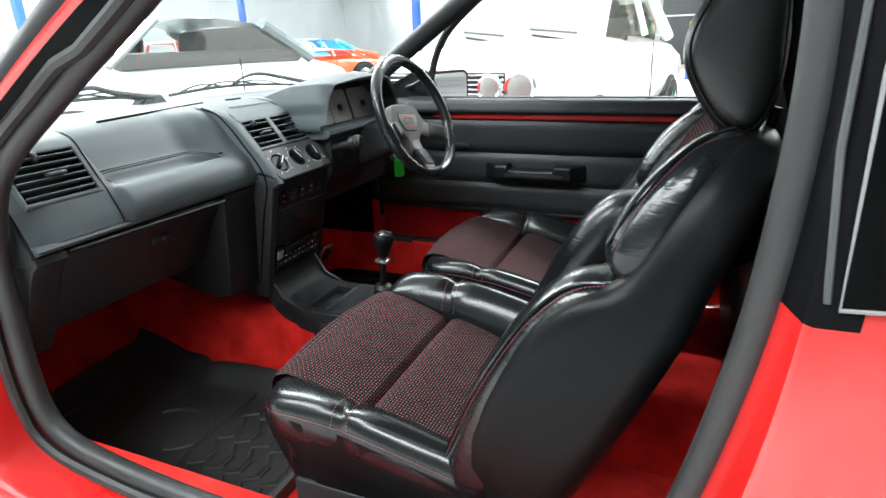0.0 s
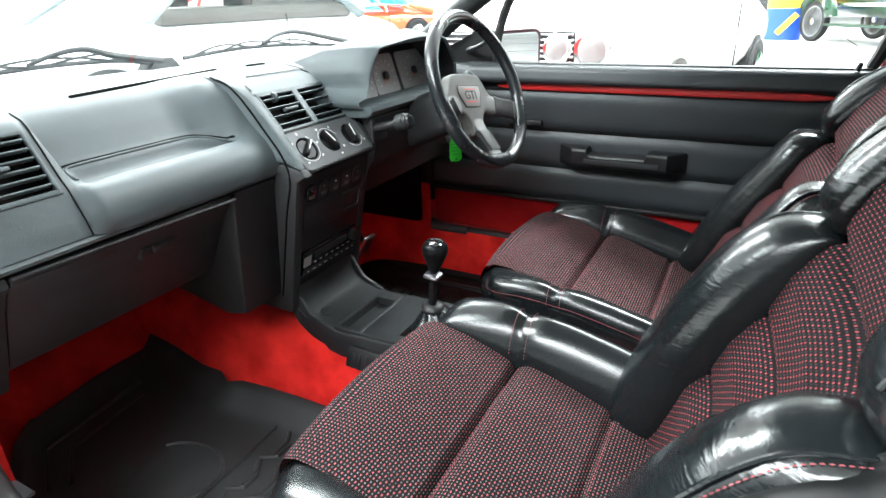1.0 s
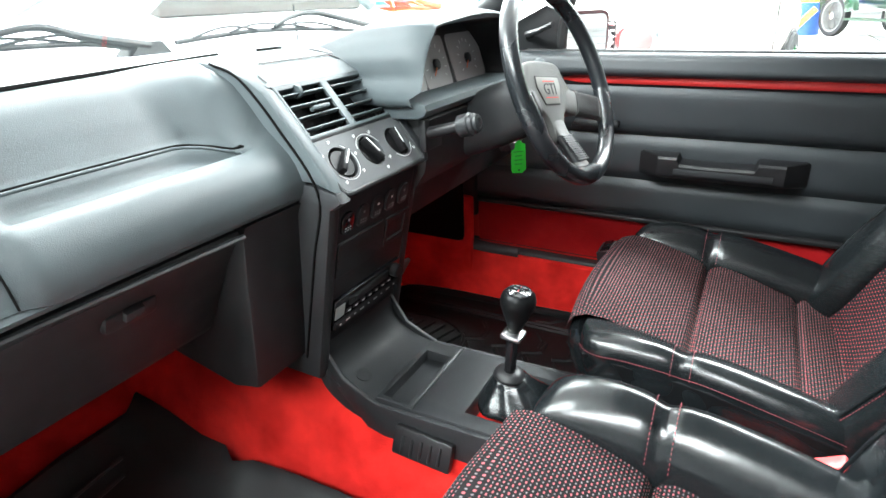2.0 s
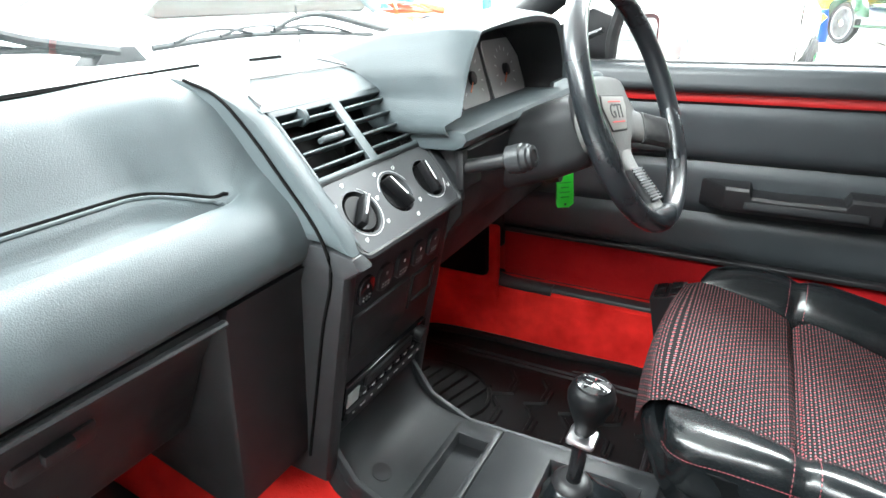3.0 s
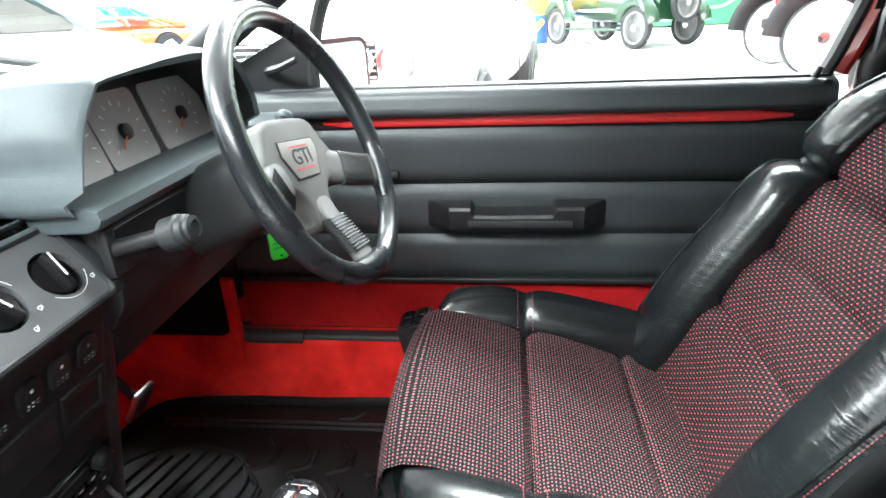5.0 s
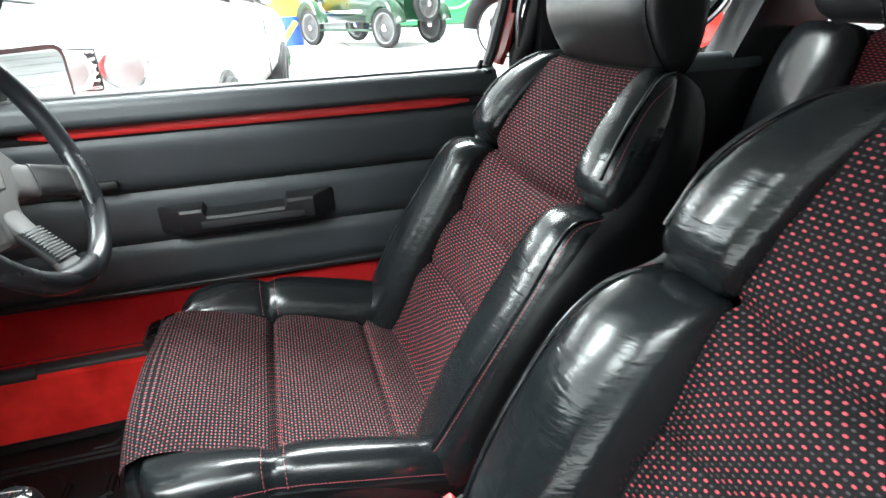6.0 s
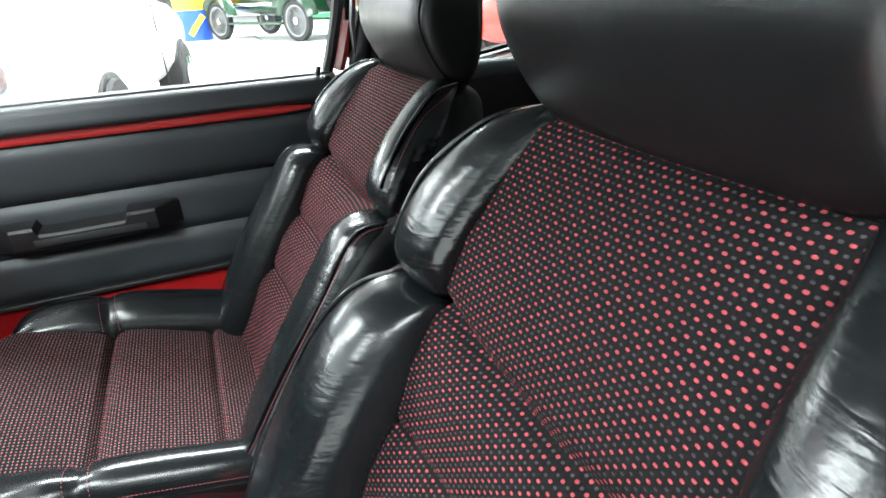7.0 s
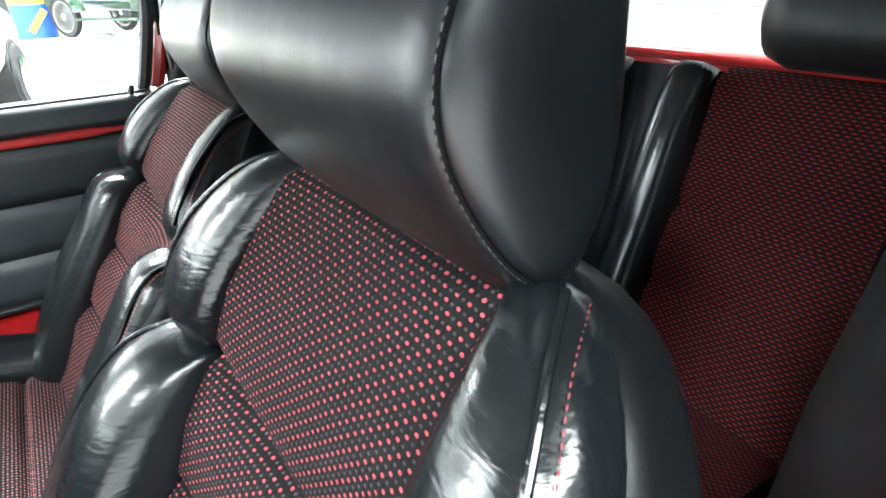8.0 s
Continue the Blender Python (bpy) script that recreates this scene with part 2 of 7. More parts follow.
CARPET_DARK = carpet("deep_red_door_carpet", (0.3, 0.004, 0.006), (0.42, 0.009, 0.011))


def woven(name, pitch_u, pitch_v, ground, dot, minor, size):
    """Black cloth with staggered rows of coloured dots; UVs are metres."""
    m = mat(name, ground, 0.9, 0, 0.12)
    uv = coords(m, "UV", (1 / pitch_u, 1 / pitch_v, 1))
    sep = m.node_tree.nodes.new("ShaderNodeSeparateXYZ")
    link(m, uv, sep.inputs[0])

    def op(kind, a, b=None):
        n = m.node_tree.nodes.new("ShaderNodeMath")
        n.operation = kind
        for i, v in enumerate((a, b)):
            if v is None:
                continue
            if hasattr(v, "links"):
                link(m, v, n.inputs[i])
            else:
                n.inputs[i].default_value = v
        return n.outputs[0]

    u, v = sep.outputs[0], sep.outputs[1]
    row = op("FLOOR", v)
    shift = op("MULTIPLY", op("FLOORED_MODULO", row, 2.0), 0.5)
    fu = op("SUBTRACT", op("FRACT", op("ADD", u, shift)), 0.5)
    fv = op("SUBTRACT", op("FRACT", v), 0.5)

    def blob(du, wu, wv):
        fu2 = op("SUBTRACT", op("FRACT", op("ADD", op("ADD", u, shift), du)), 0.5)
        d = op("ADD", op("POWER", op("ABSOLUTE", op("DIVIDE", fu2, wu)), 2.5), op("POWER", op("ABSOLUTE", op("DIVIDE", fv, wv)), 2.5))
        n = m.node_tree.nodes.new("ShaderNodeMapRange")
        n.inputs["From Min"].default_value, n.inputs["From Max"].default_value = 0.6, 1.3
        n.inputs["To Min"].default_value, n.inputs["To Max"].default_value = 1, 0
        link(m, d, n.inputs["Value"])
        return n.outputs["Result"]

    big, small = blob(0.0, size, 0.21), blob(0.5, size * 0.8, 0.18)
    wob = node(m, "ShaderNodeTexNoise", Scale=900, Detail=2)
    big_noise = op("MULTIPLY", big, op("ADD", op("MULTIPLY", wob.outputs["Fac"], 0.9), 0.55))
    drift = node(m, "ShaderNodeTexNoise", Scale=10, Detail=4)
    mix1 = m.node_tree.nodes.new("ShaderNodeMix")
    mix1.data_type = "RGBA"
    mix1.inputs[6].default_value, mix1.inputs[7].default_value = (*ground, 1), (*minor, 1)
    link(m, op("MULTIPLY", small, op("MULTIPLY", drift.outputs["Fac"], 1.4)), mix1.inputs[0])
    mix2 = m.node_tree.nodes.new("ShaderNodeMix")
    mix2.data_type = "RGBA"
    mix2.clamp_factor = True
    mix2.inputs[7].default_value = (*dot, 1)
    link(m, mix1.outputs[2], mix2.inputs[6])
    link(m, big_noise, mix2.inputs[0])
    link(m, mix2.outputs[2], m.node_tree.nodes["Principled BSDF"].inputs["Base Color"])
    p = m.node_tree.nodes["Principled BSDF"]
    p.inputs["Sheen Weight"].default_value = 0.0
    rib = op("ABSOLUTE", op("SUBTRACT", op("FRACT", op("MULTIPLY", u, 2.0)), 0.5))
    h = op("ADD", op("ADD", big, op("MULTIPLY", small, 0.5)), op("MULTIPLY", rib, -0.8))
    b = node(m, "ShaderNodeBump", Strength=0.8, Distance=0.0011)
    link(m, h, b.inputs["Height"])
    b2 = node(m, "ShaderNodeBump", Strength=0.35, Distance=0.0006)
    link(m, wob.outputs["Fac"], b2.inputs["Height"])
    link(m, b.outputs["Normal"], b2.inputs["Normal"])
    link(m, b2.outputs["Normal"], p.inputs["Normal"])
    return m


CLOTH = woven("woven_seat_cloth", 0.0113, 0.0048, (0.0065, 0.006, 0.0065), (0.36, 0.062, 0.072), (0.06, 0.056, 0.06), 0.15)
CLOTH_WORN = woven("worn_cushion_cloth", 0.0113, 0.0048, (0.008, 0.0075, 0.008), (0.32, 0.085, 0.095), (0.18, 0.165, 0.17), 0.16)
CLOTH_REAR = woven("woven_rear_cloth", 0.0113, 0.0048, (0.012, 0.006, 0.007), (0.20, 0.012, 0.016), (0.02, 0.008, 0.010), 0.26)


def glass(name, tint, strength=1.0):
    m = bpy.data.materials.new(name)
    m.use_nodes = True
    nt = m.node_tree
    nt.nodes.remove(nt.nodes["Principled BSDF"])
    t = nt.nodes.new("ShaderNodeBsdfTransparent")
    t.inputs[0].default_value = (*tint, 1)
    g = nt.nodes.new("ShaderNodeBsdfGlossy")
    g.inputs["Roughness"].default_value = 0.02
    f = nt.nodes.new("ShaderNodeFresnel")
    f.inputs[0].default_value = 1.35
    x = nt.nodes.new("ShaderNodeMixShader")
    nt.links.new(f.outputs[0], x.inputs[0])
    nt.links.new(t.outputs[0], x.inputs[1])
    nt.links.new(g.outputs[0], x.inputs[2])
    nt.links.new(x.outputs[0], nt.nodes["Material Output"].inputs[0])
    return m


GLASS = glass("clear_glass", (0.93, 0.96, 0.95))
DARK_GLASS = glass("dark_glass", (0.05, 0.055, 0.055))

# ---------- the car's cabin: x runs to the rear, y to the driver's door, z up ----------


def put(name, bm, material, parent, label="", angle=38):
    """A part given in world coordinates, under a thing or a part."""
    ob = part(name, bm, material, parent, label, angle)
    if parent.type == "EMPTY":
        ob.matrix_parent_inverse = Matrix.Translation(-parent.location)
    return ob


def box(name, x0, x1, y0, y1, z0, z1, material, parent, r=0.004, label="", seg=2):
    return put(name, rbox(x1 - x0, y1 - y0, z1 - z0, ((x0 + x1) / 2, (y0 + y1) / 2, (z0 + z1) / 2), r, seg), material, parent, label)


def slab(name, profile, y0, y1, material, parent, r=0.0, label="", angle=38, smooth=0):
    """A profile in (x, z) carried across from y0 to y1."""
    if smooth:
        profile = [tuple(p) for p in spline(profile, smooth, True)]
    bm = prism(profile, y1 - y0, axes((0, y1, 0), (1, 0, 0), (0, 0, 1)))
    if r:
        es = [e for e in bm.edges if abs(e.verts[0].co.y - e.verts[1].co.y) < 1e-6]
        bmesh.ops.bevel(bm, geom=es, offset=r, segments=2, profile=0.5, affect="EDGES")
    return put(name, bm, material, parent, label, angle)


def text_mesh(words, size, m, material, parent, name="lettering", thick=0.0004):
    c = bpy.data.curves.new(name, "FONT")
    c.body, c.size, c.align_x, c.align_y, c.extrude = words, size, "CENTER", "CENTER", thick
    tmp = bpy.data.objects.new(name, c)
    me = bpy.data.meshes.new_from_object(tmp)
    bpy.data.objects.remove(tmp)
    me.transform(m)
    me.materials.clear()
    me.materials.append(material)
    ob = new(name, me)
    ob.parent = parent
    if parent.type == "EMPTY":
        ob.matrix_parent_inverse = Matrix.Translation(-parent.location)
    return ob


# --- shell ---
shell = thing("car_body", "glossy red three-door hatchback body, passenger door open", "car body", kind="structure", at=(0.5, 0, 0.2))

floor_profile = [(-0.95, 0.62), (-0.78, 0.47), (-0.65, 0.345), (-0.50, 0.30), (0.70, 0.30), (0.95, 0.34), (0.98, 0.42), (1.30, 0.40), (1.30, 0.36), (0.5, 0.27), (-0.72, 0.27), (-1.0, 0.6)]
slab("floor_carpet", floor_profile, -0.62, 0.66, CARPET, shell, label="worn bright red carpet")
# tunnel under the console
rings = []
for x, h, w in ((-0.86, 0.50, 0.13), (-0.5, 0.48, 0.12), (-0.2, 0.478, 0.085), (0.3, 0.47, 0.085), (0.9, 0.45, 0.09), (1.0, 0.42, 0.1)):
    rings.append([(x, -w - 0.06, 0.29), (x, -w - 0.035, 0.33), (x, -w - 0.004, h - 0.03), (x, -w + 0.02, h), (x, w - 0.02 + 0.01, h), (x, w + 0.004 + 0.01, h - 0.03), (x, w + 0.045, 0.33), (x, w + 0.07, 0.29)])
put("tunnel_carpet", loft(rings), CARPET, shell, angle=60)
# footwell sides and bulkhead
slab("bulkhead", [(-1.02, 0.3), (-0.98, 0.3), (-0.9, 0.95), (-0.94, 0.95)], -0.66, 0.66, CARPET, shell)
# inner sills: carpet over the step
for s, ya, yb, yc, zt in ((-1, 0.635, 0.603, 0.585, 0.478), (1, 0.63, 0.615, 0.60, 0.447)):
    pr = [(ya, zt - 0.05), (ya, zt - 0.004), (ya - 0.01, zt), (yb + 0.008, zt), (yb, zt - 0.006), (yc, 0.31), (yc, 0.285), (ya, 0.285)]
    ringsA = [[(x, s * y, z) for y, z in pr] for x in (-0.36 if s < 0 else -0.62, -0.2, 0.0, 0.2, 0.45, 0.64)]
    put("sill_carpet", loft(ringsA), CARPET, shell)
box("quarter_carpet", 0.66, 0.98, -0.632, -0.605, 0.29, 0.60, CARPET, shell, 0.008)
box("quarter_lining", 0.85, 0.98, -0.636, -0.609, 0.59, 0.95, PILLAR, shell, 0.008)
# passenger-side kick panel and quarter
put("kick_panel", rbox(0.5, 0.03, 0.5, (-0.62, -0.60, 0.56), 0.01), CARPET, shell)
# driver's side near-black: the footwell's shade is put into its colour
put("kick_panel", rbox(0.5, 0.03, 0.345, (-0.595, 0.604, 0.640), 0.014), PILLAR, shell)
put("kick_carpet", rbox(0.55, 0.025, 0.30, (-0.60, 0.618, 0.44), 0.010), CARPET, shell)

# door seal round the open passenger side
loop = [(0.30, 1.285), (0.105, 1.163), (-0.05, 1.068), (-0.20, 0.965), (-0.268, 0.85), (-0.284, 0.72), (-0.288, 0.62), (-0.277, 0.55), (-0.237, 0.505), (-0.14, 0.480), (0.05, 0.464), (0.35, 0.462), (0.57, 0.468), (0.652, 0.53), (0.700, 0.66), (0.735, 0.82), (0.751, 0.95), (0.757, 1.10), (0.742, 1.24), (0.68, 1.305), (0.5, 1.315)]
sp = [(p[0], -0.642 + 0.1 * max(0, p[1] - 0.95) * 0.5, p[1]) for p in spline(loop, 6, True)]
put("door_seal", tube(sp, 0.0165, 10, up=(0, 1, 0), closed=True, flat=1.0), RUBBER, shell, "thick black rubber door seal")
sp2 = [(p[0] - (0.02 if p[0] < 0 else 0), -0.662 + 0.05 * max(0, p[1] - 0.95), p[1] - (0.012 if p[1] < 0.55 else 0)) for p in spline(loop, 6, True)]
i0 = max(i for i, p in enumerate(sp2) if p[0] < 0.5 and p[2] < 0.5)
put("door_seal_lip", tube([p for i, p in enumerate(sp2) if i <= i0], 0.009, 8, up=(0, 1, 0)), RUBBER, shell)

# red outer skin: body side with the door opening cut through it
inner = []
for q in spline(loop, 6, True):
    d = q - np.array((0.2, 0.9))
    d /= np.linalg.norm(d)
    inner.append(q + d * (0.016 if q[0] > 0.5 else 0.038))


def side_y(z):
    return 0.70 + 0.035 * math.sin(min(1, max(0, (z - 0.25) / 0.65)) * math.pi) - 0.16 * max(0, z - 0.90)


def skin(s, bands, keep):
    """Bands of the body side round the door opening, from the seal outwards."""
    rows = []
    for k in bands:
        row = []
        for p in inner:
            d = np.array(p) - np.array((0.2, 0.9))
            d /= np.linalg.norm(d)
            thin = step(0.82, 0.98, p[1]) * step(0.45, 0.30, p[0])
            q = np.array(p) + d * lerp((-0.012, 0.0, 0.006, 0.034)[k], (-0.03, -0.006, 0.001, 0.005)[k], thin)
            row.append((q[0], s * (0.648 if k == 0 else side_y(q[1]) - (0, 0.004, -0.0012, -0.0012)[k]), q[1]))
        row.append(row[0])
        rows.append(row)
    bm = fix(grid(rows))
    drop = [f for f in bm.faces if not keep(f.calc_center_median().x, f.calc_center_median().z)]
    bmesh.ops.delete(bm, geom=drop, context="FACES")
    return bm


put("door_frame", skin(-1, (1, 2, 3), lambda x, z: not (x > 0.5 and z > 0.91)), PAINT, shell, "red painted door frame", 60)
put("door_flange", skin(-1, (0, 1), lambda x, z: z <= 0.91), PAINT, shell, "", 60)
put("pillar_flange", skin(-1, (0, 1), lambda x, z: z > 0.91), PILLAR, shell, "", 60)
put("pillar_cover", skin(-1, (1, 2, 3), lambda x, z: x > 0.5 and z > 0.91), PILLAR, shell, "black pillar cover", 60)
# sill step, rear quarter and front wing as wide panels
sill = [(-0.645, 0.452), (-0.655, 0.456), (-0.70, 0.450), (-0.755, 0.43), (-0.785, 0.38), (-0.78, 0.26), (-0.64, 0.24), (-0.64, 0.30)]
for s in (1, -1):
    put("sill_panel", loft([[(x, s * y, z) for y, z in sill] for x in (-0.45, -0.3, 0, 0.3, 0.75)]), PAINT, shell)


def panel_sheet(xs, zs, s, holes=None):
    P = [[(x, s * side_y(z), z) for z in zs] for x in xs]
    P += [[(x, s * (side_y(z) - 0.012), z) for z in zs] for x in reversed(xs)]
    return fix(grid(P, closed_u=True))


for s in (-1, 1):
    QZ = [0.30, 0.38, 0.45, 0.52, 0.59, 0.66, 0.72, 0.78, 0.83, 0.87, 0.90, 0.920]
    qx = [float(np.interp(z, [0.30, 0.45, 0.47, 0.53, 0.66, 0.82, 0.95], [0.61, 0.61, 0.63, 0.69, 0.742, 0.777, 0.790])) for z in QZ]
    outq = [[(lerp(a, 1.75, f), s * side_y(z), z) for a, z in zip(qx, QZ)] for f in (0, 0.03, 0.1, 0.25, 0.5, 0.75, 1)]
    put("rear_quarter", fix(grid(outq + [[(x, y - s * 0.012, z) for x, y, z in row] for row in reversed(outq)], closed_u=True)), PAINT, shell, "glossy red rear quarter panel", 60)
    put("front_wing", panel_sheet([-1.5, -1.2, -0.9, -0.6, -0.37], [0.4, 0.55, 0.7, 0.8, 0.86], s), PAINT, shell, angle=60)
    # quarter window: frame, seal and dark glass
    qz = [(0.80, 0.935), (1.12, 0.95), (1.18, 0.98), (1.25, 1.06), (1.22, 1.2), (1.12, 1.24), (0.84, 1.24), (0.80, 1.2)]
    q = [(p[0], s * (side_y(p[1]) - 0.025), p[1]) for p in spline(qz, 5, True)]
    put("window_seal", tube(q, 0.013, 8, up=(0, 1, 0), closed=True), PILLAR, shell)
    q3 = [(p[0], s * (side_y(p[1]) - 0.052), p[1]) for p in spline([(a * 1.0, b) for a, b in qz], 5, True)]
    put("window_trim", tube(q3, 0.006, 6, up=(0, 1, 0), closed=True), STEEL if s > 0 else GREY, shell)
    bmq = bmesh.new()
    if s > 0:
        bmq.faces.new([bmq.verts.new((p[0], p[1] + s * 0.004, p[2])) for p in q])
        g = put("quarter_pane", bmq, GLASS, shell)
        g.visible_shadow = False
    else:
        # fixed glass set flush outside, with a pale edge, beside the black pillar
        edge = [(0.782, 0.923), (1.16, 0.945), (1.24, 1.06), (1.21, 1.22), (0.80, 1.22), (0.786, 1.08)]
        bmq.faces.new([bmq.verts.new((x, -side_y(z) - 0.004, z)) for x, z in edge])
        put("quarter_pane", bmq, DARK_GLASS, shell).visible_shadow = False
        put("pane_edge", tube([(x, -side_y(z) - 0.006, z) for x, z in edge], 0.0018, 6, up=(0, 1, 0), closed=True), GREY, shell)
        put("pillar_strip", tube([(0.775, -side_y(0.925) - 0.001, 0.925), (0.769, -side_y(1.03) - 0.001, 1.03), (0.772, -side_y(1.13) - 0.001, 1.13), (0.768, -side_y(1.24) - 0.001, 1.24)], 0.0028, 6, up=(0, 1, 0)), PANEL, shell)
    # side below and behind the quarter window, inside
    if s > 0:
        put("rear_side_trim", rbox(0.52, 0.04, 0.5, (1.10, s * 0.615, 0.67), 0.015), BLACK, shell)
    else:
        put("rear_side_trim", loft([[(x, y, z) for y, z in ((-0.63, 0.34), (-0.63, 1.16), (in_ - 0.08, 1.16), (in_ - 0.035, 1.0), (in_ - 0.012, 0.82), (in_ + 0.02, 0.34))] for x, in_ in ((0.90, -0.58), (0.95, -0.485), (1.0, -0.442), (1.20, -0.432), (1.24, -0.432))]), BLACK, shell, "dark grey padded rear side trim", 50)
    if s > 0:
        put("belt_rail", rbox(0.56, 0.05, 0.05, (1.06, s * 0.62, 0.915), 0.018, 3), DASH, shell)
    # B pillar inside
    bp = [[(x, s * y, z) for x, y in ((xa, 0.655), (xa + 0.005, 0.60), (xa + 0.03, 0.585), (xa + 0.085, 0.585), (xa + 0.105, 0.60), (xa + 0.11, 0.655))] for z, xa in ((0.46, 0.72), (0.70, 0.772), (0.93, 0.805), (1.1, 0.803), (1.3, 0.785))]
    put("pillar_trim", loft(bp), PILLAR, shell, angle=30)
    # C pillar
    cp = [[(x, s * y, z) for x, y in ((xa, 0.67 - in_), (xa + 0.02, 0.60 - in_), (xa + 0.22, 0.60 - in_), (xa + 0.3, 0.67 - in_))] for z, xa, in_ in ((0.9, 1.22, 0.0), (1.05, 1.28, 0.02), (1.2, 1.22, 0.05), (1.34, 1.10, 0.09))]
    put("rear_pillar", loft(cp), BLACK, shell, angle=60)
    # A pillar
    ap = [Vector((-0.46, s * 0.615, 0.90)), Vector((-0.2, s * 0.60, 1.075)), Vector((0.05, s * 0.58, 1.235)), Vector((0.24, s * 0.56, 1.33))]
    put("windscreen_pillar", tube([tuple(p) for p in spline(ap, 5)], 0.03, 10, up=(0, 1, 0), flat=0.8), BLACK, shell)

# roof and headlining
roof_pts = []
for x, z in ((0.14, 1.335), (0.3, 1.365), (0.7, 1.38), (1.1, 1.375), (1.4, 1.35), (1.55, 1.32)):
    roof_pts.append([(x, y, z - 0.045 * (abs(y) / 0.6) ** 3) for y in np.linspace(-0.6, 0.6, 13)])
bmr = grid(roof_pts)
bmesh.ops.solidify(bmr, geom=bmr.faces[:], thickness=0.02)
put("roof", fix(bmr), PAINT, shell, angle=60)
bmr = grid([[(x, y, z - 0.03) for x, y, z in row] for row in roof_pts])
put("headlining", bmr, WHITE_LINER, shell, angle=60)
# bonnet and scuttle
bon = [[(x, y, z - 0.05 - 0.05 * (abs(y) / 0.7) ** 2.5) for y in np.linspace(-0.68, 0.68, 13)] for x, z in ((-1.55, 0.72), (-1.4, 0.80), (-1.1, 0.865), (-0.88, 0.90), (-0.80, 0.905))]
put("bonnet", fix(grid(bon)), PAINT, shell, angle=60)
put("scuttle", rbox(0.22, 1.2, 0.02, (-0.76, 0, 0.925), 0.006), BLACK, shell)
put("front_panel", rbox(0.03, 1.3, 0.45, (-1.55, 0, 0.5), 0.01), PAINT, shell)
# windscreen
ws = []
for k in range(9):
    y = lerp(-0.6, 0.6, k / 8)
    c = 1 - (y / 0.6) ** 2
    ws.append([(lerp(-0.44 - 0.20 * c, 0.17 - 0.04 * c, t), y * lerp(1, 0.92, t), lerp(0.96, 1.345, t) + 0.015 * c * t) for t in np.linspace(0, 1, 8)])
screen = put("windscreen", grid(ws), GLASS, shell, angle=60)
screen.visible_shadow = False
# tailgate: lower red edge, glass
put("tailgate_panel", rbox(0.06, 1.2, 0.46, (1.70, 0, 0.735), 0.02), PAINT, shell)
put("tailgate_sill", rbox(0.05, 1.16, 0.024, (1.66, 0, 0.959), 0.010, 3), PAINT, shell)
bmg = grid([[(1.67, y, 0.965) for y in (-0.55, 0, 0.55)], [(1.46, y, 1.30) for y in (-0.5, 0, 0.5)]])
gl = put("rear_glass", bmg, GLASS, shell)
gl.visible_shadow = False
put("parcel_shelf", rbox(0.26, 1.1, 0.02, (1.53, 0, 0.90), 0.006), BLACK, shell)

# --- wipers ---


def wiper(arm, blade, at):
    """Arm and blade as (y, z) points on the plane of the screen's foot."""
    w = thing("windscreen_wiper", "thin black windscreen wiper resting at the foot of the glass", "wiper", "windscreen wipers", at=at)
    X = -0.66
    ap_ = [tuple(p) for p in spline([(X + 0.006, y, z) for y, z in arm], 6)]
    put("arm", tube(ap_, [lerp(0.0085, 0.0035, i / (len(ap_) - 1)) for i in range(len(ap_))], 8), BLACK, w)
    bl = [tuple(p) for p in spline([(X, y, z) for y, z in blade], 6)]
    put("blade", tube(bl, 0.0032, 6, flat=1.6), RUBBER, w)
    n = len(bl)
    for i0, i1 in ((0.12, 0.45), (0.55, 0.88), (0.3, 0.7)):
        seg = bl[int(n * i0):int(n * i1) + 1]
        m_ = len(seg) - 1
        put("bracket", tube([(x + 0.003, y, z + 0.003 + 0.011 * math.sin(math.pi * i / m_)) for i, (x, y, z) in enumerate(seg)], 0.0026, 6), BLACK, w)
    y, z = arm[0]
    put("pivot_cap", loft([[(X - 0.02, y + dy * k, z - 0.012 + dz_ * k) for dy, dz_ in ((-0.05, -0.004), (0.05, -0.004), (0.03, 0.022), (-0.02, 0.024))] for k in (1.0,)] + [[(X + 0.012, y + dy * 0.8, z - 0.012 + dz_ * 0.8) for dy, dz_ in ((-0.05, -0.004), (0.05, -0.004), (0.03, 0.022), (-0.02, 0.024))]]), BLACK, w)
    return w


wiper([(0.78, 0.980), (0.63, 1.008), (0.48, 1.034), (0.40, 1.030), (0.34, 1.012)], [(0.66, 0.986), (0.48, 1.000), (0.31, 1.006), (0.20, 1.004), (0.09, 0.998)], (-0.66, 0.78, 0.97))
wiper([(0.03, 0.998), (-0.08, 1.019), (-0.14, 1.036), (-0.20, 1.030), (-0.25, 1.016)], [(0.0, 0.996), (-0.08, 1.008), (-0.23, 1.011), (-0.38, 1.004), (-0.50, 0.992)], (-0.66, 0.03, 0.98))

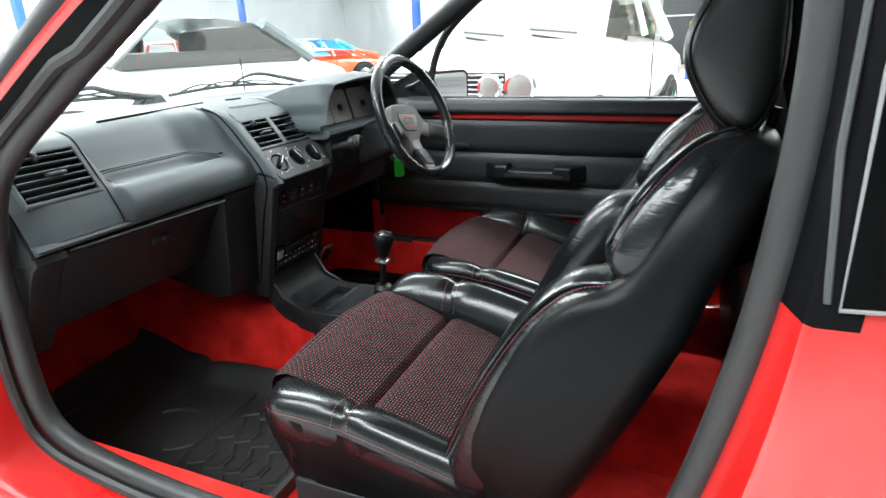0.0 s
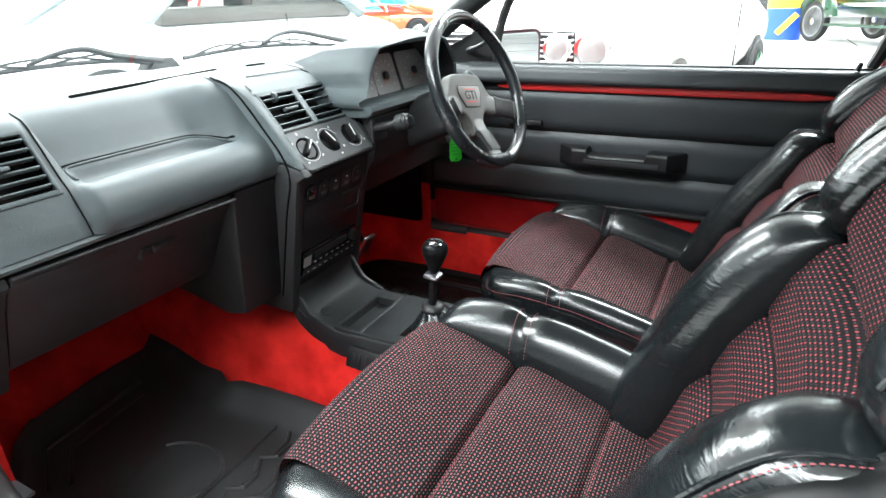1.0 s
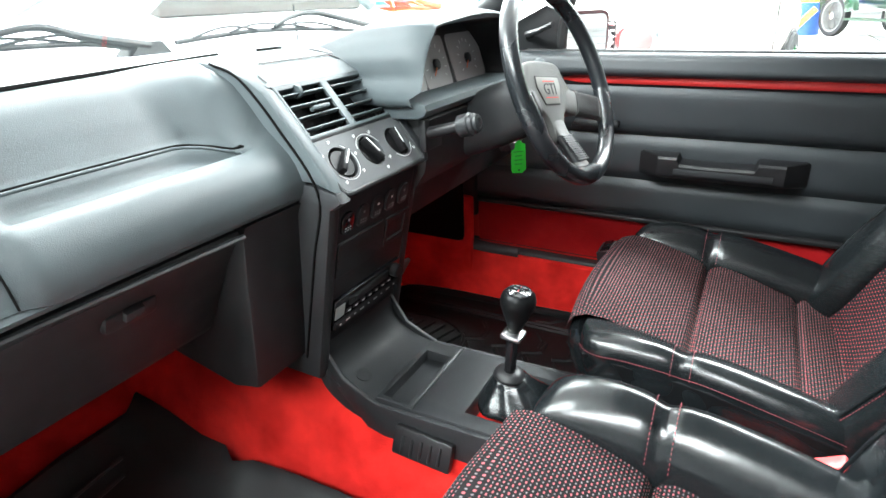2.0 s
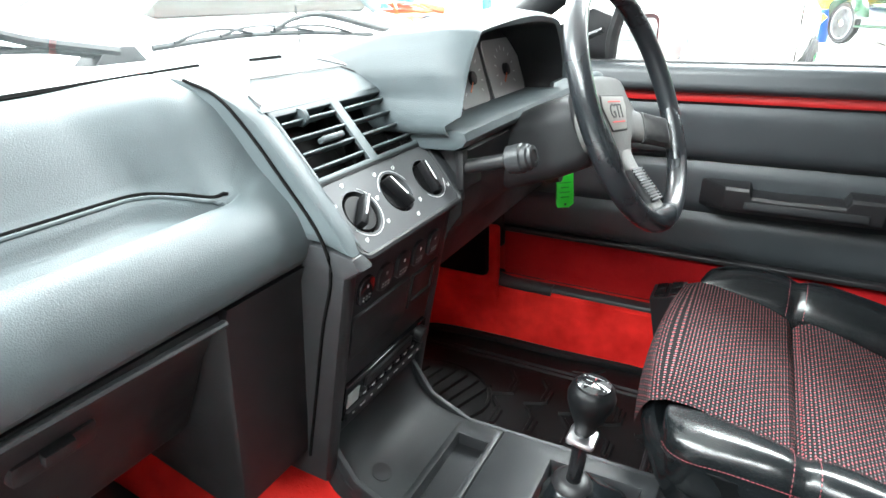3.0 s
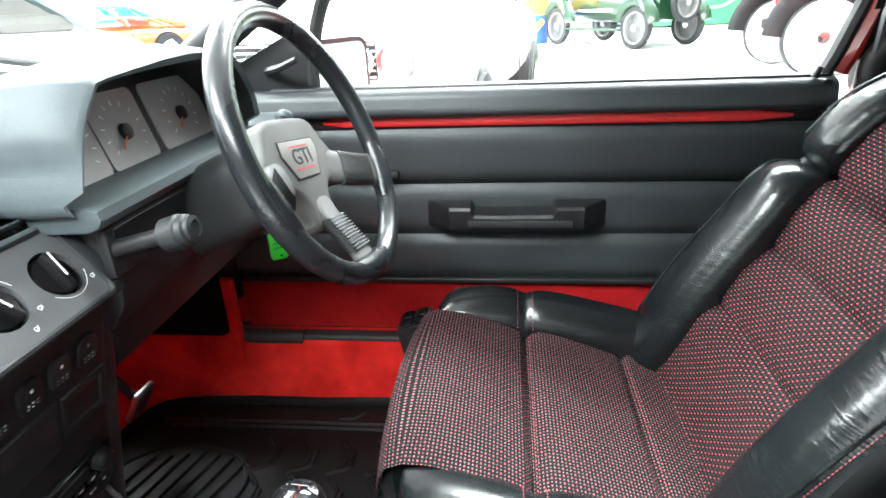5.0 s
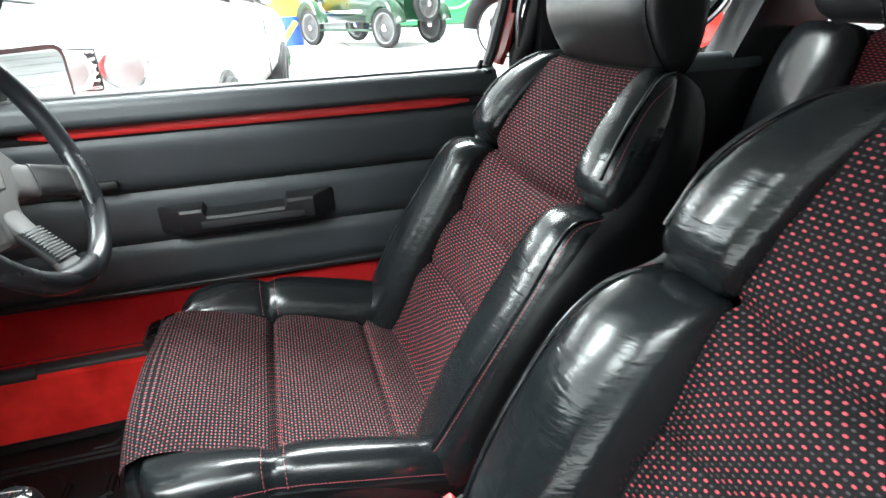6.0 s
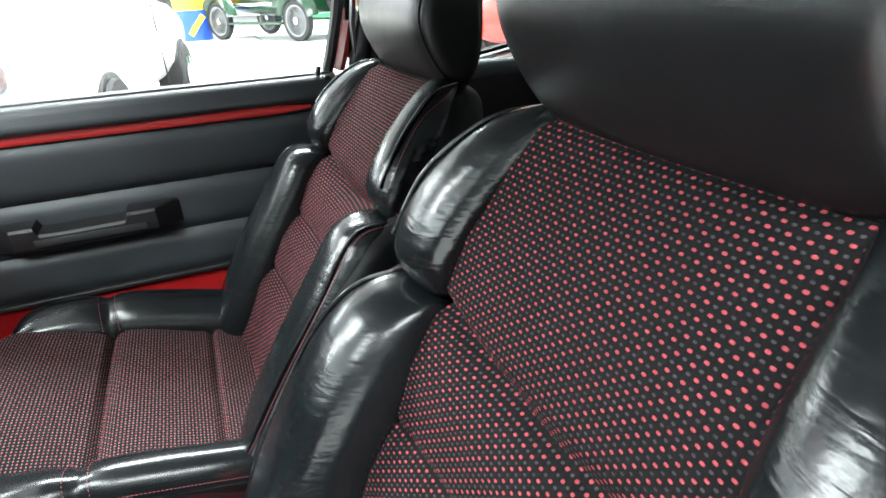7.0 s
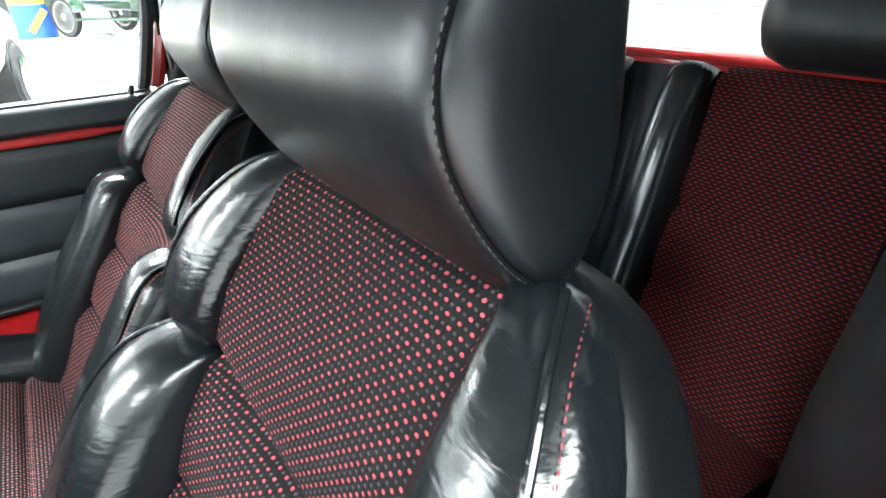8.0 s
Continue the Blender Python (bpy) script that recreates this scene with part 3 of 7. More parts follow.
# --- dashboard ---
dash = thing("dashboard", "grey-black moulded plastic dashboard with air vents and open shelf", "dashboard", at=(-0.45, 0, 0.6))
TOP = [(-0.82, 0.968), (-0.62, 0.982), (-0.50, 0.988), (-0.423, 0.991)]
P_END = [(-0.368, 0.988), (-0.338, 0.979), (-0.312, 0.964), (-0.294, 0.945), (-0.285, 0.934), (-0.279, 0.926), (-0.273, 0.919), (-0.268, 0.913), (-0.262, 0.907), (-0.256, 0.902), (-0.246, 0.892), (-0.234, 0.881), (-0.2245, 0.867), (-0.2185, 0.852), (-0.217, 0.839), (-0.221, 0.827)]
P_BLK = [(-0.372, 0.988), (-0.335, 0.984), (-0.312, 0.976), (-0.302, 0.966), (-0.294, 0.952), (-0.286, 0.940), (-0.279, 0.929), (-0.272, 0.918), (-0.266, 0.908), (-0.252, 0.890), (-0.246, 0.878), (-0.240, 0.866), (-0.236, 0.858), (-0.232, 0.850), (-0.229, 0.842), (-0.225, 0.832)]


def bin_profile(g):
    """Back wall, shelf and front lip; g (0 to 1) sets the shelf back."""
    xb, zb = lerp(-0.264, -0.316, g), lerp(0.890, 0.907, g)
    shelf = [(lerp(xb, -0.2575, f), lerp(zb, 0.8905, f)) for f in (0, 0.2, 0.4, 0.6, 0.8, 1)]
    return [(-0.374, 0.982), (-0.350, 0.961), (-0.334, 0.936), (lerp(-0.300, -0.322, g), lerp(0.908, 0.914, g))] + shelf + [(-0.248, 0.8895), (-0.235, 0.881), (-0.2245, 0.867), (-0.2185, 0.852), (-0.217, 0.839), (-0.221, 0.827)]


def tray_depth(x, y):
    """How deep the tray is sunk into the shelf: sloping walls inside a rim, cut off aslant at the inner end."""
    edges = (x + 0.314, y + 0.437, ((x + 0.314) * 0.065 - (y + 0.213) * 0.048) / 0.0808)
    back = -0.005 * math.log(sum(math.exp(-min(0.2, d) / 0.005) for d in edges))
    return 0.015 * min(step(0.006, 0.017, back), step(0.0, 0.008, -0.2595 - x))


ys = [-0.615, -0.60, -0.592, -0.57, -0.55, -0.50, -0.470, -0.458, -0.452, -0.447] + [-0.444 + 0.004 * k for k in range(77)] + [-0.134, -0.122, -0.108]
SHELF0, SHELF1 = len(TOP) + 4, len(TOP) + 9
rows = []
for y in ys:
    k = step(-0.46, -0.432, y)
    e = step(-0.232, -0.128, y)
    es = step(-0.168, -0.118, y)
    g = step(-0.452, -0.430, y) * min(1, max(0, (-0.150 - y) / 0.055))
    row = []
    fall = 0.010 * max(0, (-0.56 - y) / 0.055) ** 2
    for x, z in TOP:
        row.append((x, y, z - fall * 0.5))
    for a, b, c in zip(P_BLK, bin_profile(g), P_END):
        e_ = lerp(e, es, min(1, max(0, len(row) - len(TOP) - 1) / 3))
        x, z = lerp(lerp(a[0], b[0], k), c[0], e_), lerp(lerp(a[1], b[1], k), c[1], e_)
        row.append((x - fall, y, z - fall * 0.6))
    part_ = np.array(row[SHELF0:SHELF1 + 1])
    fine = [tuple(np.array([np.interp(f, range(6), part_[:, i]) for i in range(3)])) for f in np.linspace(0, 5, 19)]
    fine = [(x, y, z - tray_depth(x, y) * k) for x, y, z in fine]
    rows.append(row[:SHELF0] + fine + row[SHELF1 + 1:])
SHELF1 = SHELF0 + 18


def on_shelf(x, y, up):
    """A point over the shelf of the dash."""
    row = rows[min(range(len(ys)), key=lambda i: abs(ys[i] - y))][SHELF0 - 2:SHELF1 + 2]
    return (x, y, float(np.interp(x, [p[0] for p in row], [p[2] for p in row])) + up)


top_bm = fix(grid(rows))
gone = [f for f in top_bm.faces if -0.592 < f.calc_center_median().y < -0.470 and 0.890 < f.calc_center_median().z < 0.966 and f.calc_center_median().x > -0.31]
bmesh.ops.delete(top_bm, geom=gone, context="FACES")
put("passenger_top", top_bm, DASH, dash, angle=60)
# near-black tube laid round the tray as the painted shade of its gap
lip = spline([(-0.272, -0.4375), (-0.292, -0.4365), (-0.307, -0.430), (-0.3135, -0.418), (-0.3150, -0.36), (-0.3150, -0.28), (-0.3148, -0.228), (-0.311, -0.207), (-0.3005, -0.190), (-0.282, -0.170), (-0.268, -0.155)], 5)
put("tray_gap_shade", tube([on_shelf(p[0], p[1], 0.0002) for p in lip], 0.0019, 6), VOID, dash)
inner_lip = spline([(-0.270, -0.4335), (-0.290, -0.4325), (-0.303, -0.426), (-0.3085, -0.415), (-0.3095, -0.36), (-0.3095, -0.28), (-0.3092, -0.231), (-0.3055, -0.212), (-0.2955, -0.195), (-0.277, -0.175), (-0.265, -0.162)], 5)
put("tray_rim", tube([on_shelf(p[0], p[1], 0.0004) for p in inner_lip], 0.0022, 8), DASH, dash)
edge_row = [p for yy, row in zip(ys, rows) if abs(yy + 0.458) < 1e-6 for p in row][len(TOP) + 1:]
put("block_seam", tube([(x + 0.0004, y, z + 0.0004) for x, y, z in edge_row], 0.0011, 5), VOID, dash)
# slots for the screen vents: near-black rods, the shade inside put into their colour
for ends in (((-0.388, -0.345, 0.9855), (-0.396, -0.27, 0.9868), (-0.421, -0.035, 0.9905)), ((-0.412, 0.036, 0.9905), (-0.410, 0.085, 0.9905))):
    put("demister_slot", tube(ends, 0.0034, 6), VOID, dash)
# left end cap and lower shelf edge
slab("end_cap", [(-0.78, 0.93), (-0.42, 0.968), (-0.33, 0.955), (-0.275, 0.89), (-0.232, 0.822), (-0.235, 0.80), (-0.30, 0.795), (-0.75, 0.75)], -0.622, -0.605, DASH_DARK, dash, 0.005)
slab("lower_edge", [(-0.50, 0.815), (-0.238, 0.8165), (-0.227, 0.820), (-0.2225, 0.826), (-0.228, 0.833), (-0.5, 0.84)], -0.615, -0.108, DASH, dash, 0.0)
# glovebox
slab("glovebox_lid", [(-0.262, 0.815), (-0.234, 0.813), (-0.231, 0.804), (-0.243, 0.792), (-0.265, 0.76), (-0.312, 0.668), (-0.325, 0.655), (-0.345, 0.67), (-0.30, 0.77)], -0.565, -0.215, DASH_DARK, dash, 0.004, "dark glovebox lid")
put("glovebox_lip", tube([(-0.232, -0.562, 0.812), (-0.229, -0.4, 0.810), (-0.226, -0.217, 0.807)], 0.0045, 8, flat=0.7), CONSOLE, dash)
latch = put("latch", rbox(0.018, 0.062, 0.024, (-0.262, -0.352, 0.768), 0.006, 2, pose(0, 0, 0, 0, 20, 0)), BLACK, dash, "black glovebox catch")
put("latch_button", rbox(0.012, 0.024, 0.014, (-0.252, -0.352, 0.770), 0.004, 2, pose(0, 0, 0, 0, 20, 0)), DASH_DARK, latch)
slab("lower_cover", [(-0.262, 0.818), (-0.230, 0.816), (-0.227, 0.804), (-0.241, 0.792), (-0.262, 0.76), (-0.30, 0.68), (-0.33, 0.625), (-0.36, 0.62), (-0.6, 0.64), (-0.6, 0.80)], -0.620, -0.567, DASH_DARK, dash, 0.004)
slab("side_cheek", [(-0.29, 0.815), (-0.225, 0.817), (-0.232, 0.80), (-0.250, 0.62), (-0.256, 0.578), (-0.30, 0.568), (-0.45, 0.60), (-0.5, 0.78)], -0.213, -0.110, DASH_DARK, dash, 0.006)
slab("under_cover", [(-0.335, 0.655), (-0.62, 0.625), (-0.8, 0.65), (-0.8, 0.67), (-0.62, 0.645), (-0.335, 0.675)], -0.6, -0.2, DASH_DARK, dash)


def vent(parent, o, ex, ey, w, h, slats, tab, frame_mat, recess=0.034):
    """An air vent in a sloping face: dark throat, blades and a thumb tab."""
    m = axes(o, ex, ey)
    # throat in near-black: the shade inside is put into its colour
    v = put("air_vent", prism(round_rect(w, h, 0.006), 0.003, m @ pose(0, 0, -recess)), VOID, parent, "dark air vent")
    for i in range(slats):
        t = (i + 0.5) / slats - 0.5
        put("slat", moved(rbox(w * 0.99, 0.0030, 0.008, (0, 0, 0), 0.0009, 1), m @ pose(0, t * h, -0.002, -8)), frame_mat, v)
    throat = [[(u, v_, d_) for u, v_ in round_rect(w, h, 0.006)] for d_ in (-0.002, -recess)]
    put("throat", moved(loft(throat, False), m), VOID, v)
    if tab:
        put("tab", moved(rbox(0.034, 0.006, 0.010, (0, 0, 0), 0.002, 2), m @ pose(0.006, -h * 0.02, 0.004, 10)), DASH, v)
        put("thumbwheel", moved(lathe([(0.009, -0.003), (0.010, 0), (0.009, 0.003)], None, 16), m @ pose(-0.008, h * 0.44, -0.002, 90, 0, 90)), DASH, v)
    return v


def moved(bm, m):
    bmesh.ops.transform(bm, matrix=m, verts=bm.verts)
    return bm


def frame_round(name, o, ex, ey, w, h, holes, thick, material, parent, r=0.004, label=""):
    """A plate in a sloping face with rectangular holes (u0, u1, v0, v1)."""
    m = axes(o, ex, ey)
    us = sorted({-w / 2, w / 2, *[a for q in holes for a in q[:2]]})
    vs = sorted({-h / 2, h / 2, *[a for q in holes for a in q[2:]]})
    bm = bmesh.new()
    V = {}

    def vert(u, v):
        if (u, v) not in V:
            V[(u, v)] = bm.verts.new((u, v, 0))
        return V[(u, v)]

    for u0, u1 in zip(us, us[1:]):
        for v0, v1 in zip(vs, vs[1:]):
            c = ((u0 + u1) / 2, (v0 + v1) / 2)
            if any(q[0] < c[0] < q[1] and q[2] < c[1] < q[3] for q in holes):
                continue
            bm.faces.new((vert(u0, v0), vert(u1, v0), vert(u1, v1), vert(u0, v1)))
    ext = bmesh.ops.extrude_face_region(bm, geom=bm.faces[:])
    bmesh.ops.translate(bm, vec=(0, 0, -thick), verts=[g for g in ext["geom"] if isinstance(g, bmesh.types.BMVert)])
    fix(bm)
    es = [e for e in bm.edges if len(e.link_faces) == 2 and e.calc_face_angle(0) > 1 and min(v.co.z for v in e.verts) > -1e-6]
    bmesh.ops.bevel(bm, geom=es, offset=r, segments=2, profile=0.5, affect="EDGES")
    bmesh.ops.transform(bm, matrix=m, verts=bm.verts)
    return put(name, bm, material, parent, label)


# left vent in its block
vo = Vector((-0.2785, -0.531, 0.9265))
vey = Vector((-0.052, 0, 0.078)).normalized()
vent(dash, vo + Vector((0.003, 0, 0.002)), (0, 1, 0), vey, 0.118, 0.078, 6, True, DASH, 0.034)
frame_round("vent_frame", vo + Vector((0.0035, 0, 0.0023)), (0, 1, 0), vey, 0.132, 0.096, [(-0.06, 0.06, -0.04, 0.04)], 0.02, DASH, dash, 0.003)

# --- centre stack ---
stack = thing("centre_console", "dark grey plastic centre console with heater controls, radio and tray", "console", at=(-0.2, 0, 0.45))
YL, YR = -0.112, 0.120
FB, FT = Vector((-0.166, 0.004, 0.832)), Vector((-0.272, 0.004, 0.960))
ey = (FT - FB).normalized()
en = Vector((0, 1, 0)).cross(ey)
FL = (FT - FB).length
back = 0.022


def face(v, u=0.0, d=0.0):
    return FB + ey * v + Vector((0, u, 0)) + en * d


# body behind the face, then the two flanks and the lower part
def xz(p):
    return (p.x, p.z)


slab("stack_body", [xz(face(-0.002, 0, -back)), xz(face(0.080, 0, -back)), xz(face(0.082, 0, -0.04)), xz(face(FL, 0, -0.04)), (-0.34, 0.972), (-0.45, 0.965), (-0.42, 0.56), (-0.25, 0.56), (-0.236, 0.64)], YL + 0.012, YR - 0.012, BLACK, stack)
for y0, y1 in ((YL - 0.004, YL + 0.020), (YR - 0.018, YR + 0.004)):
    upper_prof = [xz(face(0.004, 0, 0.0)), xz(face(0.03, 0, 0.004)), xz(face(0.1, 0, 0.005)), xz(face(FL - 0.01, 0, 0.003)), (-0.285, 0.969), (-0.32, 0.983), (-0.36, 0.990), (-0.40, 0.991), (-0.45, 0.982), (-0.44, 0.856), (-0.2, 0.844)]
    lower_prof = [xz(face(-0.012, 0, 0.0)), xz(face(0.002, 0, 0.001)), (-0.2, 0.8415), (-0.44, 0.853), (-0.42, 0.54), (-0.235, 0.535), (-0.222, 0.60), (-0.178, 0.81)]
    if y0 > 0:
        lower_prof = [(x - 0.008 if x > -0.25 and z < 0.83 else x, z) for x, z in lower_prof]
    slab("flank", upper_prof, y0, y1, DASH if y0 < 0 else CONSOLE, stack, 0.005)
    slab("lower_flank", lower_prof, y0, y1, CONSOLE, stack, 0.006)
put("flank_seam", tube([tuple(p) for p in spline([(-0.345, YL - 0.006, 0.9885), (-0.298, YL - 0.006, 0.971), (-0.243, YL - 0.006, 0.911), (-0.193, YL - 0.0055, 0.832), (-0.213, YL - 0.0055, 0.74), (-0.252, YL - 0.0055, 0.572)], 6)], 0.0017, 6), VOID, stack)
# upper lid between vents and screen
put("console_cover", fix(grid([[(x, y, z) for y in np.linspace(-0.100, 0.110, 9)] for x, z in ((-0.82, 0.968), (-0.62, 0.982), (-0.50, 0.988), (-0.423, 0.991), (-0.372, 0.988), (-0.325, 0.981), (-0.29, 0.970), (-0.268, 0.959))])), DASH, stack, "", 70)
for seam in ([(-0.275, -0.094, 0.9645), (-0.292, -0.090, 0.9725), (-0.324, -0.056, 0.9825), (-0.36, -0.02, 0.9875)], [(-0.324, -0.056, 0.9825), (-0.320, 0.09, 0.9815), (-0.276, 0.108, 0.9645)]):
    put("lid_seam", tube(seam, 0.0011, 5), BLACK, stack)
frame_round("vent_surround", face(0.122, 0, 0.002), (0, 1, 0), ey, 0.196, 0.088, [(-0.090, -0.007, -0.036, 0.034), (0.009, 0.090, -0.036, 0.034)], 0.022, DASH, stack, 0.003)
vent(stack, face(0.121, -0.0485, 0.0), (0, 1, 0), ey, 0.083, 0.070, 4, True, DASH)
vent(stack, face(0.121, 0.0495, 0.0), (0, 1, 0), ey, 0.081, 0.070, 4, False, DASH)

# heater panel with three round wells
PW, PH = 0.196, 0.078
pm = axes(face(0.038, 0, 0.0), (0, 1, 0), ey)
KN = [(-0.067, 0.0), (0.0, 0.001), (0.066, 0.0)]
bm = bmesh.new()
loops = [[(u, v) for u, v in round_rect(PW, PH, 0.009, 5)]] + [[(ku + 0.0235 * math.cos(2 * math.pi * k / 32), kv + 0.0235 * math.sin(2 * math.pi * k / 32)) for k in range(32)] for ku, kv in KN]
edges_ = []
for n_, pts in enumerate(loops):
    V = [bm.verts.new((u, v, 0)) for u, v in pts]
    deep = [bm.verts.new((u, v, -0.013)) for u, v in pts]
    for k in range(len(V)):
        kk = (k + 1) % len(V)
        edges_.append(bm.edges.new((V[k], V[kk])))
        bm.faces.new((V[k], V[kk], deep[kk], deep[k]))
bmesh.ops.triangle_fill(bm, use_beauty=True, use_dissolve=False, edges=edges_)
fix(bm)
if sum(f.normal.z * f.calc_area() for f in bm.faces) < 0:
    bmesh.ops.reverse_faces(bm, faces=bm.faces)
heater = put("heater_panel", moved(bm, pm), PANEL, stack, "grey heater control panel with printed symbols", 30)
put("panel_lip", tube([tuple(pm @ Vector((u, v, -0.002))) for u, v in round_rect(PW + 0.008, PH + 0.006, 0.01, 4)], 0.004, 8, closed=True), DASH_DARK, stack)
for (ku, kv), turn in zip(KN, (-52, 18, -8)):
    km = pm @ pose(ku, kv, 0)
    # well floor near-black, in place of the shade under the knob
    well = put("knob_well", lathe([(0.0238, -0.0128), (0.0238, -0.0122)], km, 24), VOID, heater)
    knob = put("knob", lathe([(0.0215, -0.012), (0.0205, -0.004), (0.019, -0.002)], km, 24), KNOB, heater, "black rotary knob")
    put("pointer", moved(rbox(0.009, 0.040, 0.014, (0, 0, 0), 0.003, 2), km @ pose(0, 0, 0.002, 0, 0, turn)), KNOB, knob)
    put("pointer_mark", moved(rbox(0.0016, 0.026, 0.0006, (0, 0.005, 0), 0.0, 1), km @ pose(0, 0, 0.0094, 0, 0, turn)), WHITE_INK, knob)
    # printed arc and small bars beside the knob
    a0, a1 = (-150, 60) if ku < -0.01 else (20, 160) if ku < 0.03 else (-140, -20)
    arc = [tuple(km @ Vector((0.0268 * math.cos(radians(a)), 0.0268 * math.sin(radians(a)), 0.0004))) for a in np.linspace(a0, a1, 18)]
    put("printed_arc", tube(arc, 0.00035, 5), WHITE_INK, heater)
    for a in ((150, 95, 10, -40, -125) if ku < -0.01 else (120, 55, -35, -75) if ku < 0.03 else (-35,)):
        o_ = km @ pose(0.0325 * math.cos(radians(a)), 0.0325 * math.sin(radians(a)), 0.0005)
        sym = put("printed_symbol", tube([tuple(o_ @ Vector((0.0022 * math.cos(q), 0.0017 * math.sin(q), 0))) for q in np.linspace(0, 2 * math.pi, 10, endpoint=False)], 0.00032, 5, closed=True), WHITE_INK, heater)
        put("symbol_stroke", tube([tuple(o_ @ Vector((-0.0012, -0.0026, 0))), tuple(o_ @ Vector((0.0030, 0.0020, 0)))], 0.0003, 5), WHITE_INK, sym)

# lower face with switches, ashtray, radio
SB, ST = Vector((-0.240, 0.004, 0.578)), Vector((-0.180, 0.004, 0.815))
sy = (ST - SB).normalized()
sn = Vector((0, 1, 0)).cross(sy)


def low(v, u=0.0, d=0.0):
    return SB + sy * v + Vector((0, u, 0)) + sn * d


put("lower_face", prism(round_rect(0.196, (ST - SB).length, 0.008), 0.012, axes(low(0.122, 0, -0.012), (0, 1, 0), sy), 0.002), BLACK, stack)
for i in range(5):
    so = low(0.208, -0.076 + 0.036 * i, 0.0)
    sw = put("switch", prism(round_rect(0.027, 0.034, 0.011), 0.004, axes(so, (0, 1, 0), sy), 0.0015), GLOSS if i == 0 else BLACK, stack, "round black rocker switch")
    for k in range(3):
        for j in range(2):
            put("grip_dot", moved(rbox(0.003, 0.0016, 0.001, (0, 0, 0), 0.0004, 1), axes(so + sn * 0.0045 + Vector((0, (k - 1) * 0.0055, 0)) - sy * (0.006 + 0.004 * j), (0, 1, 0), sy)), GREY, sw)
    put("symbol", moved(rbox(0.0032, 0.0032, 0.0006, (0, 0, 0), 0, 1), axes(so + sn * 0.0042 + sy * 0.006, (0, 1, 0), sy)), WHITE_INK if i in (2, 3) else GREY, sw)
put("ashtray", prism(round_rect(0.115, 0.058, 0.005), 0.004, axes(low(0.150, -0.034, 0.0), (0, 1, 0), sy), 0.0015), DASH_DARK, stack, "closed dark ashtray lid")
frame_round("coin_box", low(0.150, 0.062, 0.003), (0, 1, 0), sy, 0.062, 0.05, [(-0.024, 0.024, -0.016, 0.016)], 0.006, DASH_DARK, stack, 0.0015)
radio = thing("car_radio", "black cassette radio with small marked buttons and one knob", "radio", at=tuple(low(0.055)))
put("radio_body", prism(round_rect(0.180, 0.052, 0.003), 0.006, axes(low(0.055, 0, 0.0), (0, 1, 0), sy), 0.001), GLOSS, radio)
put("cassette_slot", prism(round_rect(0.105, 0.014, 0.002), 0.003, axes(low(0.066, 0.0, 0.006), (0, 1, 0), sy)), DASH_DARK, radio)
put("slot_throat", prism(round_rect(0.090, 0.008, 0.001), 0.001, axes(low(0.066, 0.004, 0.009), (0, 1, 0), sy)), BLACK, radio)
put("radio_display", prism(round_rect(0.022, 0.022, 0.001), 0.001, axes(low(0.058, -0.074, 0.006), (0, 1, 0), sy)), mat("lcd_grey", (0.35, 0.38, 0.36), 0.25), radio)
kn = put("radio_knob", lathe([(0.012, 0), (0.0115, 0.010), (0.009, 0.012)], axes(low(0.066, 0.072, 0.006), (0, 1, 0), sy), 20), BLACK, radio, "round volume knob")
for i in range(7):
    b = put("radio_button", moved(rbox(0.014, 0.006, 0.003, (0, 0, 0), 0.001, 1), axes(low(0.050, -0.052 + i * 0.0185, 0.0065), (0, 1, 0), sy)), BLACK, radio)
    put("button_mark", moved(rbox(0.006, 0.0018, 0.0006, (0, 0, 0), 0, 1), axes(low(0.050, -0.052 + i * 0.0185, 0.0085), (0, 1, 0), sy)), WHITE_INK, b)
put("button_strip", prism(round_rect(0.172, 0.012, 0.002), 0.004, axes(low(0.036, 0, 0.006), (0, 1, 0), sy)), BLACK, radio)
for i in range(9):
    put("strip_mark", moved(rbox(0.010 if i % 2 else 0.004, 0.0018, 0.0006, (0, 0, 0), 0, 1), axes(low(0.036, -0.074 + i * 0.0185, 0.0102), (0, 1, 0), sy)), WHITE_INK, radio)

# the sweep down to the tray, and the tunnel console
sweep = spline([(-0.242, 0.585), (-0.236, 0.552), (-0.215, 0.524), (-0.185, 0.511), (-0.158, 0.506)], 6)
rowsS = []
for x, z in sweep:
    k = step(0.60, 0.505, z)
    rowsS.append([(x, y, z + dzz) for y, dzz in ((lerp(-0.108, -0.088, k), -0.05), (lerp(-0.112, -0.094, k), -0.006), (lerp(-0.100, -0.084, k), 0.002), (0.0, 0.0), (lerp(0.108, 0.088, k), 0.002), (lerp(0.118, 0.098, k), -0.006), (lerp(0.114, 0.092, k), -0.05))])
sob = put("console_sweep", fix(grid(rowsS)), CONSOLE, stack, angle=60)
frame_round("tray_frame", (-0.128, 0.003, 0.508), (0, 1, 0), (-1, 0, 0.03), 0.176, 0.064, [(-0.076, 0.056, -0.021, 0.021)], 0.03, CONSOLE, stack, 0.004)
box("tray_floor", -0.155, -0.100, -0.08, 0.066, 0.480, 0.490, CONSOLE, stack, 0.002)
frame_round("gear_surround", (0.0075, 0.003, 0.510), (0, 1, 0), (-1, 0, -0.01), 0.180, 0.207, [(-0.060, 0.062, -0.0825, 0.0275)], 0.035, CONSOLE, stack, 0.006)
